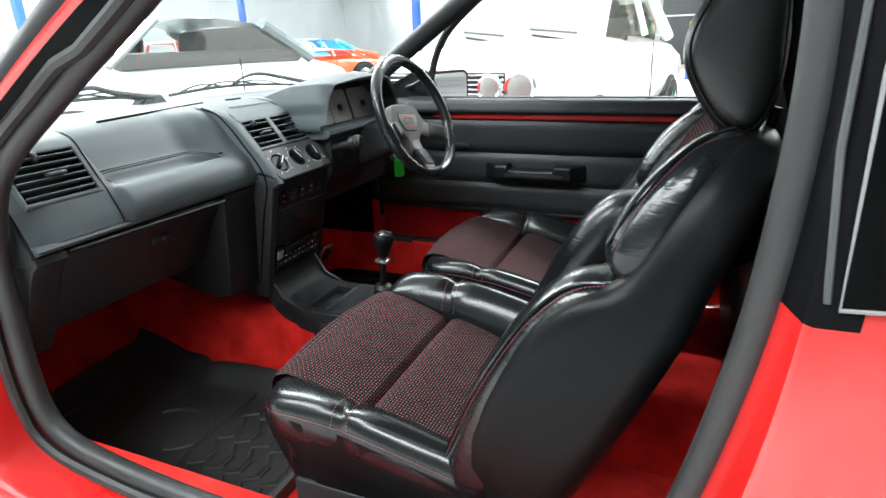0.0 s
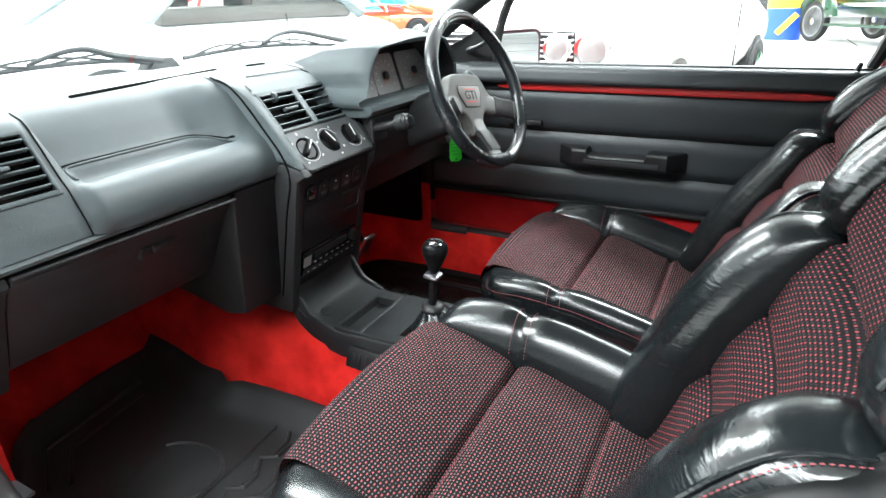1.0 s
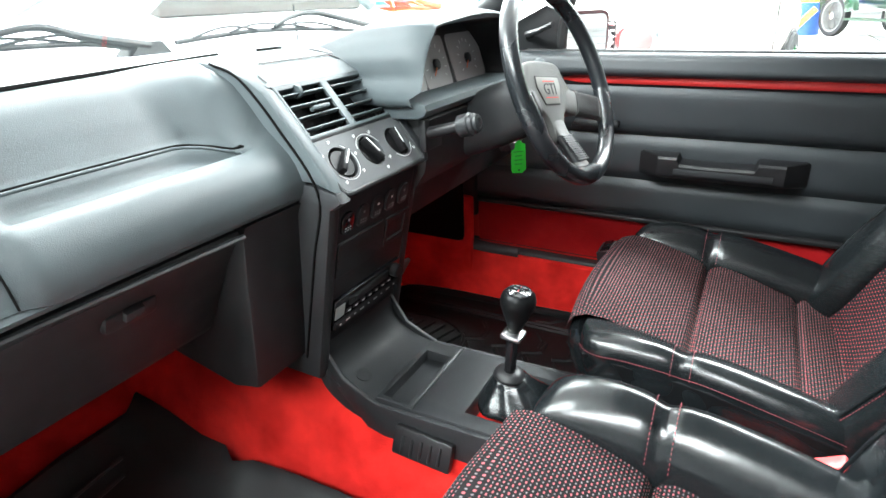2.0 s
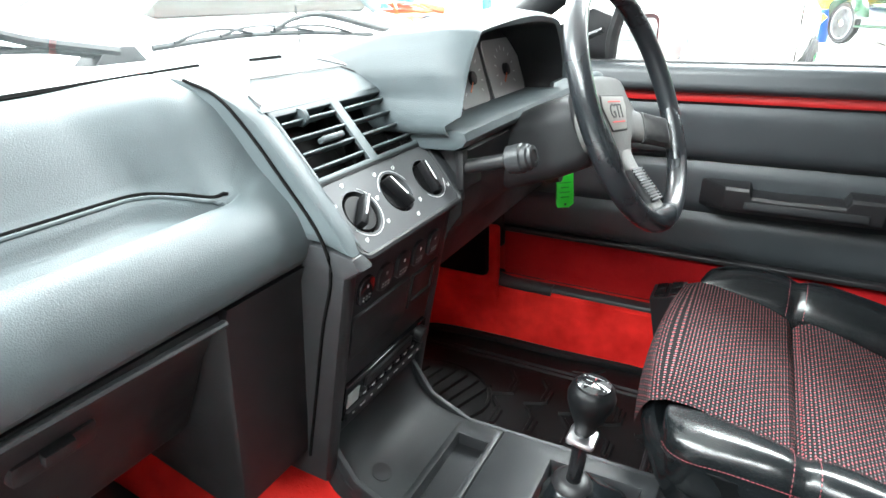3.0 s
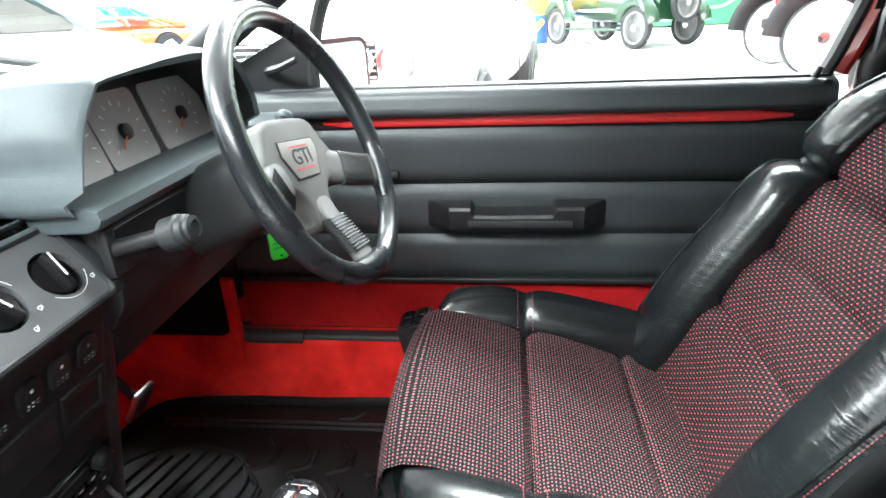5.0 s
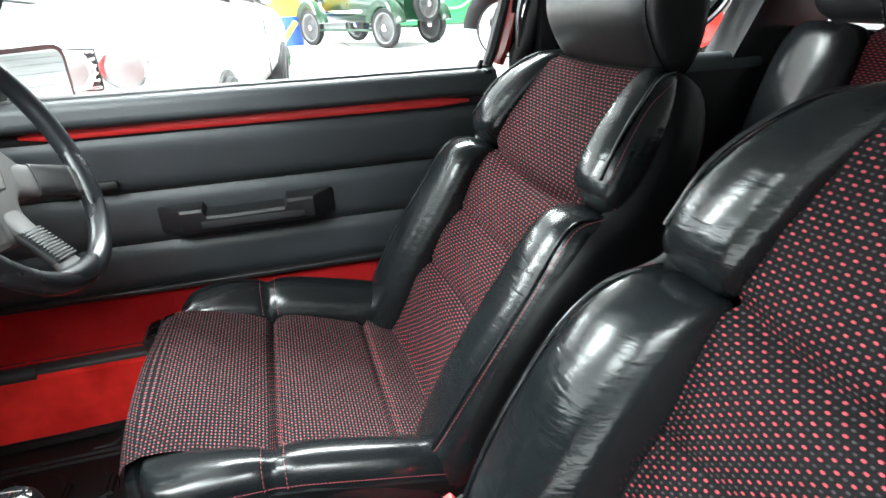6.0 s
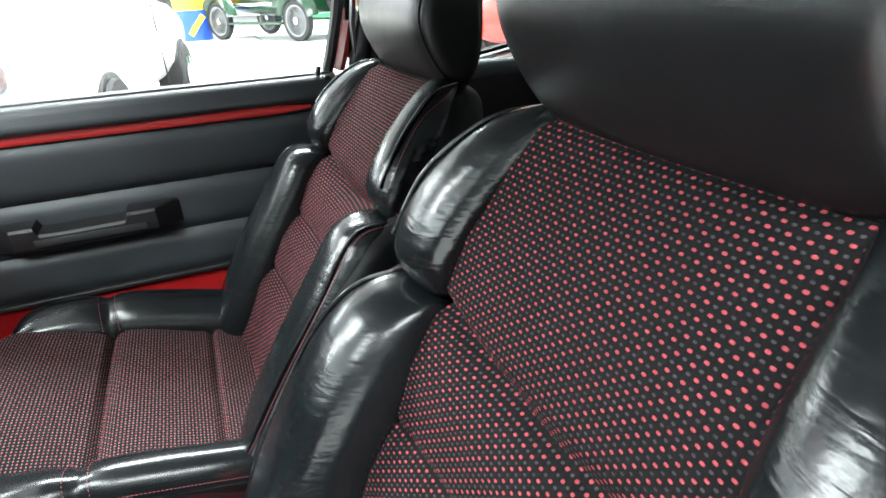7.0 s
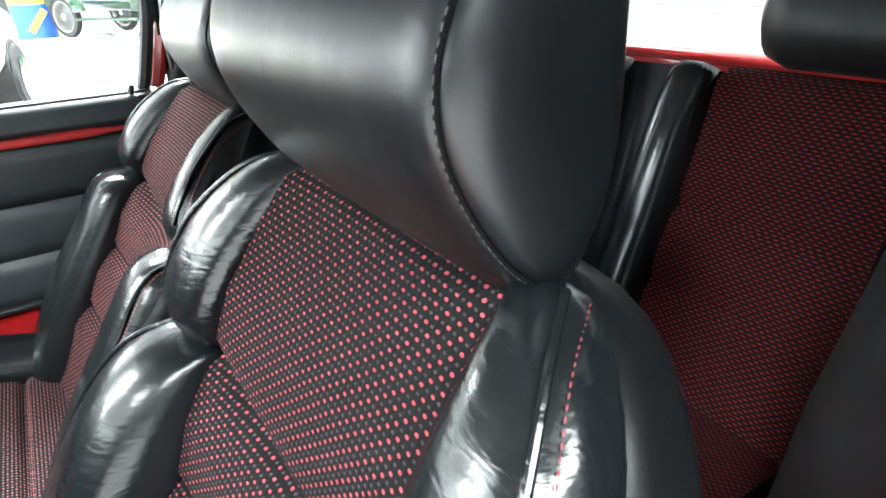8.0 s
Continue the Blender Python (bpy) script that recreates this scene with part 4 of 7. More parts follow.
for s, y in ((-1, -0.0915), (1, 0.097)):
    slab("console_side", [(-0.245, 0.585), (-0.23, 0.52), (-0.17, 0.455), (-0.14, 0.448), (0.11, 0.455), (0.11, 0.508), (-0.15, 0.503), (-0.21, 0.53)], y - 0.004, y + 0.004, CONSOLE, stack, 0.002)
put("round_cap", lathe([(0.0125, 0), (0.0125, 0.0015), (0.011, 0.002)], pose(-0.198, -0.057, 0.5175, 0, 22, 0), 24), DASH_DARK, stack)
box("console_rear", 0.105, 0.30, -0.085, 0.09, 0.45, 0.500, CONSOLE, stack, 0.008)
out = put("floor_outlet", rbox(0.095, 0.014, 0.044, (-0.066, -0.106, 0.464), 0.004, 2, pose(0, 0, 0, -18, 3, 0)), BLACK, stack, "small black floor air outlet")
for i in range(5):
    put("outlet_slat", moved(rbox(0.004, 0.006, 0.028, (0, 0, 0), 0.001, 1), pose(-0.096 + 0.015 * i, -0.1135, 0.464, -18, 3, 0)), DASH_DARK, out)

# --- gear lever ---
gear = thing("gear_lever", "black gear lever with leather gaiter and round marked knob", "gear lever", at=(0.02, 0, 0.51))
rg = []
for k, (x, z, w, l) in enumerate([(0.035, 0.500, 0.060, 0.054), (0.034, 0.512, 0.056, 0.050), (0.030, 0.528, 0.040, 0.038), (0.026, 0.542, 0.026, 0.026), (0.024, 0.552, 0.021, 0.021)]):
    ring = []
    for j in range(32):
        a = 2 * math.pi * j / 32
        sq = 4 if k < 2 else 2.4
        c, s_ = math.cos(a), math.sin(a)
        q = (abs(c) ** sq + abs(s_) ** sq) ** (-1 / sq)
        fold = 1 + (0.07 * math.sin(a * 9 + k) if 0 < k < 4 else 0)
        ring.append((x + l * q * c * fold, 0.002 + w * q * s_ * fold, z))
    rg.append(ring)
subsurf(put("gaiter", loft(rg), LEATHER_WORN, gear, "creased leather gaiter", 80), 1)
put("gaiter_ring", lathe([(0.021, 0), (0.023, 0.004), (0.020, 0.010), (0.013, 0.014)], pose(0.024, -0.004, 0.549, 0, 4, 0), 24), BLACK, gear)
put("lever_shaft", tube([(0.025, -0.006, 0.55), (0.031, -0.012, 0.60), (0.034, -0.013, 0.66)], 0.0085, 12), GLOSS, gear)
put("reverse_collar", rbox(0.030, 0.030, 0.009, (0.0335, -0.014, 0.628), 0.004, 2, pose(0, 0, 0, 0, 6, 0)), STEEL, gear, "bright lift collar")
km = pose(0.035, -0.012, 0.638, 0, 5, 0)
put("gear_knob", lathe([(0.0105, 0), (0.0125, 0.008), (0.0185, 0.022), (0.0235, 0.036), (0.0245, 0.045), (0.022, 0.053), (0.018, 0.0565)], km, 28), LEATHER_MATT, gear, "black leather gear knob")
put("knob_cap", lathe([(0.0185, 0.0555), (0.017, 0.0585), (0.010, 0.0605), (0.0, 0.061)], km, 28), CAP, gear, "glossy cap with shift pattern")
for a, b in (((-0.008, -0.008), (-0.008, 0.008)), ((0, -0.008), (0, 0.008)), ((0.008, -0.008), (0.008, 0.008)), ((-0.008, 0), (0.008, 0))):
    put("shift_line", tube([tuple(km @ Vector((a[1], a[0], 0.0607))), tuple(km @ Vector((b[1], b[0], 0.0604)))], 0.0004, 5), RED_INK if a[1] == b[1] else GREY, gear)
for u in (-0.008, 0, 0.008):
    for v in (-0.0115, 0.0115):
        put("shift_mark", moved(rbox(0.0016, 0.0011, 0.0004, (0, 0, 0), 0, 1), km @ pose(v, u, 0.0596)), GREY, gear)

# --- driver's side of the dash: top, instrument binnacle, lower fascia ---
rows = []
for y in np.linspace(0.105, 0.615, 14):
    f = 0.02 * max(0, (y - 0.55) / 0.065) ** 2
    rows.append([(-0.82, y, 0.968 - f), (-0.62, y, 0.982 - f), (-0.50, y, 0.988 - f), (-0.42, y, 0.991 - f), (-0.36, y, 0.984 - f), (-0.31, y, 0.965 - f), (-0.27, y, 0.935 - f), (-0.22, y, 0.90 - f), (-0.19, y, 0.885 - f)])
put("driver_top", fix(grid(rows)), DASH, dash, angle=70)
HOOD = [(0.088, 0.912), (0.093, 0.945), (0.110, 0.983), (0.132, 1.010), (0.156, 1.020), (0.30, 1.027), (0.40, 1.020), (0.43, 1.005), (0.465, 0.965), (0.472, 0.94), (0.472, 0.914), (0.44, 0.906), (0.30, 0.904), (0.13, 0.906)]


def hood_ring(x, grow, lift=0.0, low_=0.0):
    cy, cz = 0.288, 0.955
    out = []
    for y, z in spline(HOOD, 3, True):
        d = math.hypot(y - cy, z - cz) * (2.6 if y < 0.16 and z < 0.96 and grow > 0.008 else 1)
        out.append((x - (0.02 if z < 0.93 else 0.0) - 0.25 * max(0, abs(y - cy) - 0.1) * 0.2, y + (y - cy) / d * grow, max(z + (z - cz) / d * grow + lift, 0.896) + (low_ if z > 0.95 else 0)))
    return out


put("binnacle_hood", loft([hood_ring(-0.152, -0.004), hood_ring(-0.148, 0.004), hood_ring(-0.152, 0.010), hood_ring(-0.19, 0.016), hood_ring(-0.28, 0.014, 0, -0.006), hood_ring(-0.42, 0.018, -0.03, -0.02)], False), DASH, dash, "instrument hood", 50)
put("binnacle_tunnel", loft([hood_ring(-0.152, -0.004), hood_ring(-0.20, -0.006), hood_ring(-0.262, -0.010)], False), BLACK, dash, angle=50)
gm = axes((-0.234, 0.292, 0.952), (0, 1, 0), (-0.30, 0, 1))
cluster = thing("instrument_cluster", "dark instrument cluster with grey dials and orange needles", "instruments", at=(-0.262, 0.285, 0.93))
put("dial_plate", prism([(-0.185, -0.055), (0.185, -0.055), (0.185, 0.03), (0.15, 0.062), (-0.15, 0.062), (-0.185, 0.03)], 0.004, gm), BLACK, cluster)
DIAL = plastic("dial_grey", (0.34, 0.33, 0.325), 0.55, 0.05)
for u, w in ((-0.118, 0.088), (-0.025, 0.092), (0.10, 0.13)):
    d = put("dial", prism(round_rect(w, 0.088, 0.01), 0.002, gm @ pose(u, 0, 0.004)), DIAL, cluster, "grey dial face with white marks")
    nt = 11
    for k in range(nt):
        a = radians(215 - 250 * k / (nt - 1))
        put("dial_mark", moved(rbox(0.0062, 0.0016, 0.0005, (0, 0, 0), 0, 1), gm @ pose(u + 0.034 * math.cos(a), -0.004 + 0.034 * math.sin(a), 0.0062, 0, 0, math.degrees(a))), WHITE_INK, d)
    put("dial_hub", lathe([(0.010, 0.006), (0.009, 0.011), (0.007, 0.012)], gm @ pose(u, -0.004, 0), 18), BLACK, d)
    put("needle", moved(rbox(0.030, 0.0022, 0.001, (0.012, 0, 0), 0, 1), gm @ pose(u, -0.004, 0.0105, 0, 0, 222)), mat("needle_orange", (0.75, 0.16, 0.05), 0.5), d)
put("reset_stud", lathe([(0.004, 0.004), (0.004, 0.012)], gm @ pose(-0.082, -0.047, 0), 10), GLOSS, cluster)

slab("fascia_lip", [(-0.24, 0.886), (-0.168, 0.888), (-0.156, 0.893), (-0.1505, 0.902), (-0.1535, 0.911), (-0.165, 0.915), (-0.24, 0.913)], 0.094, 0.60, DASH, dash, 0.006)
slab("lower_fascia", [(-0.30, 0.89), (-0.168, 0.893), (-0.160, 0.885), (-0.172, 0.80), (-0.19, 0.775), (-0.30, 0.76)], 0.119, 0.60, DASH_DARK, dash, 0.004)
slab("knee_panel", [(-0.30, 0.77), (-0.19, 0.776), (-0.21, 0.72), (-0.30, 0.70)], 0.119, 0.60, BLACK, dash, 0.003)
put("fascia_joint", rbox(0.002, 0.26, 0.002, (-0.1645, 0.25, 0.862), 0, 1, pose(0, 0, 0, 0, -6, 0)), BLACK, dash)
rec = put("stalk_recess", rbox(0.012, 0.056, 0.052, (-0.1685, 0.136, 0.862), 0.004, 2), BLACK, dash)
km2 = axes((-0.078, 0.120, 0.886), (0, 1, 0), (-0.25, 0, 1))
put("stalk_stem", lathe([(0.009, -0.095), (0.009, -0.030)], km2, 16), BLACK, dash)
put("stalk_knob", lathe([(0.012, -0.034), (0.0165, -0.031), (0.0175, -0.014), (0.0155, -0.012), (0.0155, -0.006), (0.013, -0.004), (0.013, 0.0), (0.008, 0.001), (0.008, -0.001), (0.002, -0.001)], km2, 24), CONSOLE, dash, "round grey switch knob")

# --- steering column and wheel ---
wheel_c = Vector((-0.005, 0.290, 0.924))
U, Nn = Vector((-0.384, 0, 0.923)).normalized(), Vector((0.921, -0.077, 0.383)).normalized()
wm = axes(wheel_c, U.cross(Nn), U)
column = thing("steering_column", "dark grey steering column shroud with stalks", "steering column", at=(-0.15, 0.275, 0.83))
put("column_shroud", loft([[tuple(wm @ Vector((x * w, y * h - 0.012, d))) for x, y in round_rect(1, 1, 0.3, 5)] for d, w, h in ((-0.20, 0.10, 0.10), (-0.12, 0.105, 0.105), (-0.075, 0.10, 0.10), (-0.062, 0.085, 0.085))]), DASH_DARK, column, angle=40)
put("column_boot", lathe([(0.05, -0.066), (0.052, -0.052), (0.046, -0.04)], wm, 28), BLACK, column)
st = put("indicator_stalk", tube([tuple(wm @ Vector(p)) for p in ((0.045, 0.012, -0.085), (0.075, 0.032, -0.078), (0.100, 0.046, -0.072))], [0.006, 0.0075, 0.011], 10), DASH_DARK, column, "column stalk")
put("stalk_tip", lathe([(0.011, 0), (0.012, 0.006), (0.009, 0.012)], axes(wm @ Vector((0.100, 0.046, -0.072)), wm.to_3x3() @ Vector((0, 0, 1)), wm.to_3x3() @ Vector((-0.46, 0.88, 0))), 12), DASH, column)
put("lower_stalk", tube([tuple(wm @ Vector(p)) for p in ((0.045, -0.03, -0.09), (0.105, -0.04, -0.075), (0.16, -0.045, -0.06))], [0.007, 0.006, 0.008], 8), BLACK, column)
put("ignition_barrel", lathe([(0.014, 0), (0.014, 0.022), (0.008, 0.024)], axes((-0.135, 0.345, 0.80), (0, 1, 0), (-0.2, 0, 1)), 16), BLACK, column)

wheel = thing("steering_wheel", "black leather three-spoke steering wheel with grey centre pad", "steering wheel", at=tuple(wheel_c))
R, rr = 0.158, 0.0138
rim = [tuple(wm @ Vector((R * math.cos(a), R * math.sin(a), 0))) for a in np.linspace(0, 2 * math.pi, 72, endpoint=False)]
put("rim", tube(rim, rr, 14, up=tuple(Nn), closed=True), LEATHER_RIM, wheel, "worn shiny leather rim", 80)
SP = (-30, 190, 260)
for a in SP:
    sm = wm @ pose(0, 0, 0, 0, 0, a)
    ring = []
    low_spoke = a == 260
    for r_, w_, d_, t_ in ((0.050, 0.050, -0.034, 0.018), (0.075, 0.046, -0.028, 0.016), (0.100, 0.041, -0.019, 0.014), (0.125, 0.040, -0.009, 0.013), (0.150, 0.048, -0.002, 0.014)):
        ring.append([tuple(sm @ Vector((r_, x * w_, y * t_ + d_))) for x, y in round_rect(1, 1, 0.35, 4)])
    spoke = put("spoke", loft(ring), HUB, wheel, "grey dimpled spoke", 40)
    grip = []
    for r_, w_, d_, t_ in ((0.082, 0.048, -0.0250, 0.0180), (0.105, 0.044, -0.0160, 0.0165), (0.130, 0.043, -0.0068, 0.0160)):
        grip.append([tuple(sm @ Vector((r_, x * w_, y * t_ + d_))) for x, y in round_rect(1, 1, 0.35, 4)])
    put("spoke_grip", loft(grip), CONSOLE if low_spoke else SPOKE, spoke, "ribbed spoke cover", 40)
    for k in range(12 if low_spoke else 20):
        n_ = 11 if low_spoke else 19
        put("rib", moved(rbox(0.0024 if low_spoke else 0.0012, 0.040, 0.002, (0, 0, 0), 0.0006, 1), sm @ pose(0.084 + 0.044 * k / n_, 0, lerp(-0.0158, 0.0008, k / n_), 0, -20, 0)), PANEL if low_spoke else BLACK, spoke)
    # thumb pads where the spoke meets the rim
    put("rim_pad", tube([tuple(wm @ Vector(((R - 0.004) * math.cos(radians(a + q)), (R - 0.004) * math.sin(radians(a + q)), 0.001))) for q in (-16, -8, 0, 8, 16)], [0.010, 0.0142, 0.0150, 0.0142, 0.010], 12, up=tuple(Nn)), LEATHER_RIM, wheel)
hub = [(-0.056, 0.040), (-0.030, 0.046), (0.030, 0.046), (0.056, 0.040), (0.070, 0.016), (0.088, -0.012), (0.078, -0.046), (0.050, -0.040), (0.034, -0.050), (0.027, -0.066), (0.025, -0.090), (-0.025, -0.090), (-0.027, -0.066), (-0.034, -0.050), (-0.050, -0.040), (-0.078, -0.046), (-0.088, -0.012), (-0.070, 0.016)]
hb = put("hub_pad", prism([tuple(p) for p in spline(hub, 3, True)], 0.022, wm @ pose(-0.004, 0, -0.046, 0, 0, -10), 0.007, 3), HUB, wheel, "grey grained centre pad")
put("hub_boss", lathe([(0.045, -0.07), (0.048, -0.045)], wm, 24), BLACK, wheel)
bdg = [(-0.040, 0.018), (0.040, 0.018), (0.042, 0.002), (0.026, -0.027), (-0.026, -0.027), (-0.042, 0.002)]
bm_ = wm @ pose(-0.006, 0.0, -0.0242, 0, 0, -10)
badge = put("badge", prism(bdg, 0.0022, bm_, 0.0012), plastic("badge_grey", (0.2, 0.195, 0.18), 0.5), hb, "badge with letters")
put("badge_line", tube([tuple(bm_ @ Vector((x * 1.03, y * 1.03, 0.0008))) for x, y in bdg], 0.0009, 6, closed=True), BLACK, hb)
text_mesh("GTI", 0.027, bm_ @ pose(0, -0.003, 0.0024) @ Matrix.Diagonal((1.05, 1, 1, 1)), BLACK, badge, "letters")
for v in (0.0105, -0.0165):
    put("badge_bar", moved(rbox(0.044, 0.0014, 0.0006, (0, v, 0), 0, 1), bm_ @ pose(0, 0, 0.0025)), RED_INK, badge)

tag = thing("key_tag", "bright green plastic key tag hanging from the ignition key", "key tag", at=(-0.135, 0.398, 0.77))
tm = pose(-0.120, 0.392, 0.790, 84, 0, 42)
put("tag_plate", prism([(-0.014, 0), (-0.006, 0.004), (-0.004, 0.009), (0.004, 0.009), (0.006, 0.004), (0.015, 0), (0.016, -0.05), (0.008, -0.056), (-0.012, -0.055), (-0.015, -0.048)], 0.002, tm, 0.0006), GREEN_TAG, tag)
for k, w in enumerate((0.022, 0.014, 0.018, 0.016)):
    put("faded_writing", moved(rbox(w, 0.0018, 0.0004, (0, -0.014 - 0.008 * k, 0.0022), 0, 1), tm), mat("tag_ink", (0.01, 0.3, 0.02), 0.5), tag)
put("tag_hole", lathe([(0.002, 0.0018), (0.002, 0.0024)], tm @ pose(0.001, -0.050, 0), 10), BLACK, tag)
put("key_ring", tube([tuple(tm @ Vector((0.010 * math.cos(a), 0.014 + 0.010 * math.sin(a), 0.001))) for a in np.linspace(0, 2 * math.pi, 16, endpoint=False)], 0.001, 6, closed=True), STEEL, tag)
put("key", tube([(-0.11, 0.348, 0.805), (-0.115, 0.375, 0.803), (-0.12, 0.398, 0.807)], 0.0025, 6), STEEL, tag)

# --- driver's door ---
door = thing("door_1", "closed black vinyl door panel with red stripe and red carpet", "car door", kind="structure", at=(0.2, 0.68, 0.45))
DX0, DX1 = -0.335, 0.735


def pad(name, z0, z1, y_lo, y_hi, material, bulge=0.008, x0=DX0, x1=DX1, r=0.006, label=""):
    """A padded strip of the door with a soft swell."""
    n = 9
    rows_ = []
    for t in np.linspace(0, 1, n):
        z = lerp(z0, z1, t)
        e = min(1.0, min(t, 1 - t) * 5)
        yy = lerp(y_lo, y_hi, t) - bulge * math.sqrt(e)
        rows_.append([(x, yy + (0.02 if k in (0, 10) else 0.0), z) for k, x in enumerate([x0] + list(np.linspace(x0 + 0.006, x1 - 0.006, 9)) + [x1])])
    back_ = [[(p[0], 0.70, p[2]) for p in row] for row in rows_]
    bm = grid(rows_ + back_[::-1], closed_u=True)
    return put(name, fix(bm), material, door, label, 50)


pad("door_top_pad", 0.893, 0.942, 0.628, 0.640, VINYL, 0.016)
pad("stripe_channel", 0.872, 0.898, 0.642, 0.642, BLACK, 0.002)
stripe = [tuple(p) for p in spline([(-0.108, 0.637, 0.8855), (0.2, 0.636, 0.885), (0.675, 0.634, 0.8835)], 8)]
put("red_stripe", tube(stripe, [0.003] + [0.0082] * (len(stripe) - 2) + [0.003], 10, up=(0, 1, 0), flat=0.3), STRIPE, door, "slim red inlay")
pad("door_panel", 0.766, 0.876, 0.662, 0.646, VINYL, 0.013)
pad("door_panel", 0.664, 0.766, 0.668, 0.664, VINYL, 0.011)
pad("door_panel", 0.576, 0.664, 0.664, 0.668, VINYL, 0.011)
pad("door_edge", 0.566, 0.578, 0.652, 0.652, BLACK, 0.004)
pad("door_carpet", 0.452, 0.568, 0.668, 0.664, CARPET_DARK, 0.004, label="deep red carpet strip")
pad("sill_plate", 0.437, 0.455, 0.628, 0.632, RUBBER, 0.004, -0.222, 0.70)
pad("sill_plate", 0.437, 0.455, 0.628, 0.632, RUBBER, 0.004, -0.36, -0.231)
corner = [(-0.20, 0.632, 0.446), (-0.30, 0.632, 0.447), (-0.355, 0.632, 0.462), (-0.385, 0.632, 0.51), (-0.398, 0.632, 0.60), (-0.41, 0.632, 0.75), (-0.42, 0.632, 0.88)]
put("front_seal", tube([tuple(p) for p in spline(corner, 6)], 0.017, 10, up=(0, 1, 0)), RUBBER, door)
box("door_core", DX0 - 0.03, DX1 + 0.02, 0.68, 0.73, 0.36, 0.935, PAINT, door, 0.01)
put("front_trim", rbox(0.09, 0.05, 0.42, (-0.375, 0.668, 0.73), 0.015, 2), BLACK, door)
box("window_seal", -0.20, 0.725, 0.640, 0.664, 0.936, 0.9455, RUBBER, door, 0.003)
# window frame and pane
fr = [(-0.125, 0.662, 0.945), (-0.118, 0.655, 1.00), (-0.085, 0.647, 1.09), (-0.02, 0.638, 1.17), (0.12, 0.625, 1.265), (0.30, 0.615, 1.315), (0.55, 0.612, 1.325), (0.70, 0.615, 1.30), (0.752, 0.625, 1.22), (0.758, 0.638, 1.10), (0.735, 0.652, 0.99), (0.722, 0.660, 0.945)]
put("window_frame", tube([tuple(p) for p in spline(fr, 5)], 0.012, 8, up=(0, 1, 0)), RUBBER, door)
fr2 = [(x + (0.026 if x > 0.6 else -0.03 if x < 0 else 0), y + 0.01, z + (0.025 if z > 1.2 else 0)) for x, y, z in fr]
put("window_frame_red", tube([tuple(p) for p in spline(fr2[6:], 5)], 0.0145, 8, up=(0, 1, 0)), PAINT, door, "red window frame")
fr3 = [(x + 0.062, y - 0.012, z) for x, y, z in fr[-5:]]
put("pillar_seal", tube([tuple(p) for p in spline([(0.79, 0.64, 0.80)] + fr3[::-1], 5)], 0.020, 10, up=(0, 1, 0)), RUBBER, door)
bmp = bmesh.new()
bmp.faces.new([bmp.verts.new((p[0], p[1] + 0.008, p[2])) for p in spline(fr, 3)])
pn = put("pane", bmp, GLASS, door)
pn.visible_shadow = False
put("mirror_triangle", prism([(-0.40, 0.92), (-0.128, 0.942), (-0.122, 1.02), (-0.16, 1.035)], 0.02, axes((0, 0.672, 0), (1, 0, 0), (0, 0, 1)), 0.004), BLACK, door)
put("mirror_lever", tube([(-0.20, 0.648, 0.975), (-0.16, 0.61, 0.985), (-0.12, 0.58, 1.0)], [0.008, 0.006, 0.005], 8), BLACK, door)
lock = put("lock_stud", tube([(0.695, 0.632, 0.942), (0.700, 0.630, 0.958)], [0.006, 0.0045], 10), BLACK, door)
put("lock_bezel", rbox(0.016, 0.02, 0.05, (0.712, 0.632, 0.915), 0.004, 2), BLACK, door)
# pull handle: two horns and a bar with a finger hollow behind it
hs = [(0.068, 0.655, 0.733), (0.076, 0.648, 0.737), (0.112, 0.609, 0.737), (0.150, 0.607, 0.737), (0.156, 0.607, 0.7235), (0.20, 0.607, 0.722), (0.296, 0.607, 0.7235), (0.302, 0.607, 0.737), (0.350, 0.609, 0.737), (0.386, 0.648, 0.737), (0.394, 0.655, 0.733)]
hr_ = []
for x, yf, zt in hs:
    e_ = (0.662 - yf) / 0.055
    hr_.append([(x, 0.666, zt), (x, yf + 0.010 * e_, zt), (x, yf + 0.003 * e_, zt - 0.002), (x, yf, zt - 0.007), (x, yf + 0.001, 0.702), (x, yf + 0.004 * e_, 0.694), (x, yf + 0.014 * e_, 0.687), (x, yf + 0.030 * e_, 0.683), (x, 0.666, 0.680)])
put("pull_handle", loft(hr_), BLACK, door, "black moulded door pull", 32)
put("handle_inlay", rbox(0.185, 0.002, 0.0135, (0.238, 0.6070, 0.7055), 0.004, 2), CONSOLE, door)
put("window_winder_plate", rbox(0.07, 0.012, 0.055, (-0.055, 0.652, 0.80), 0.01, 2), BLACK, door)
put("door_release", rbox(0.10, 0.016, 0.016, (-0.03, 0.644, 0.79), 0.005, 2), BLACK, door, "black release lever")

# switch pod beside the driver's cushion
pod = thing("window_switch_pod", "small black pod with four window switches", "switch pod", at=(0.045, 0.565, 0.46))
put("pod_body", loft([[(0.035, 0.585, 0.44), (0.085, 0.585, 0.44), (0.085, 0.53, 0.44), (0.035, 0.53, 0.44)], [(0.018, 0.59, 0.53), (0.075, 0.59, 0.548), (0.075, 0.525, 0.548), (0.018, 0.525, 0.53)]]), CONSOLE, pod)
for i in range(2):
    for j in range(2):
        put("rocker", moved(rbox(0.02, 0.024, 0.004, (0, 0, 0), 0.001, 1), pose(0.034 + 0.026 * i, 0.542 + 0.030 * j, 0.5375 + 0.008 * i, 0, -17, 0)), GLOSS, pod)

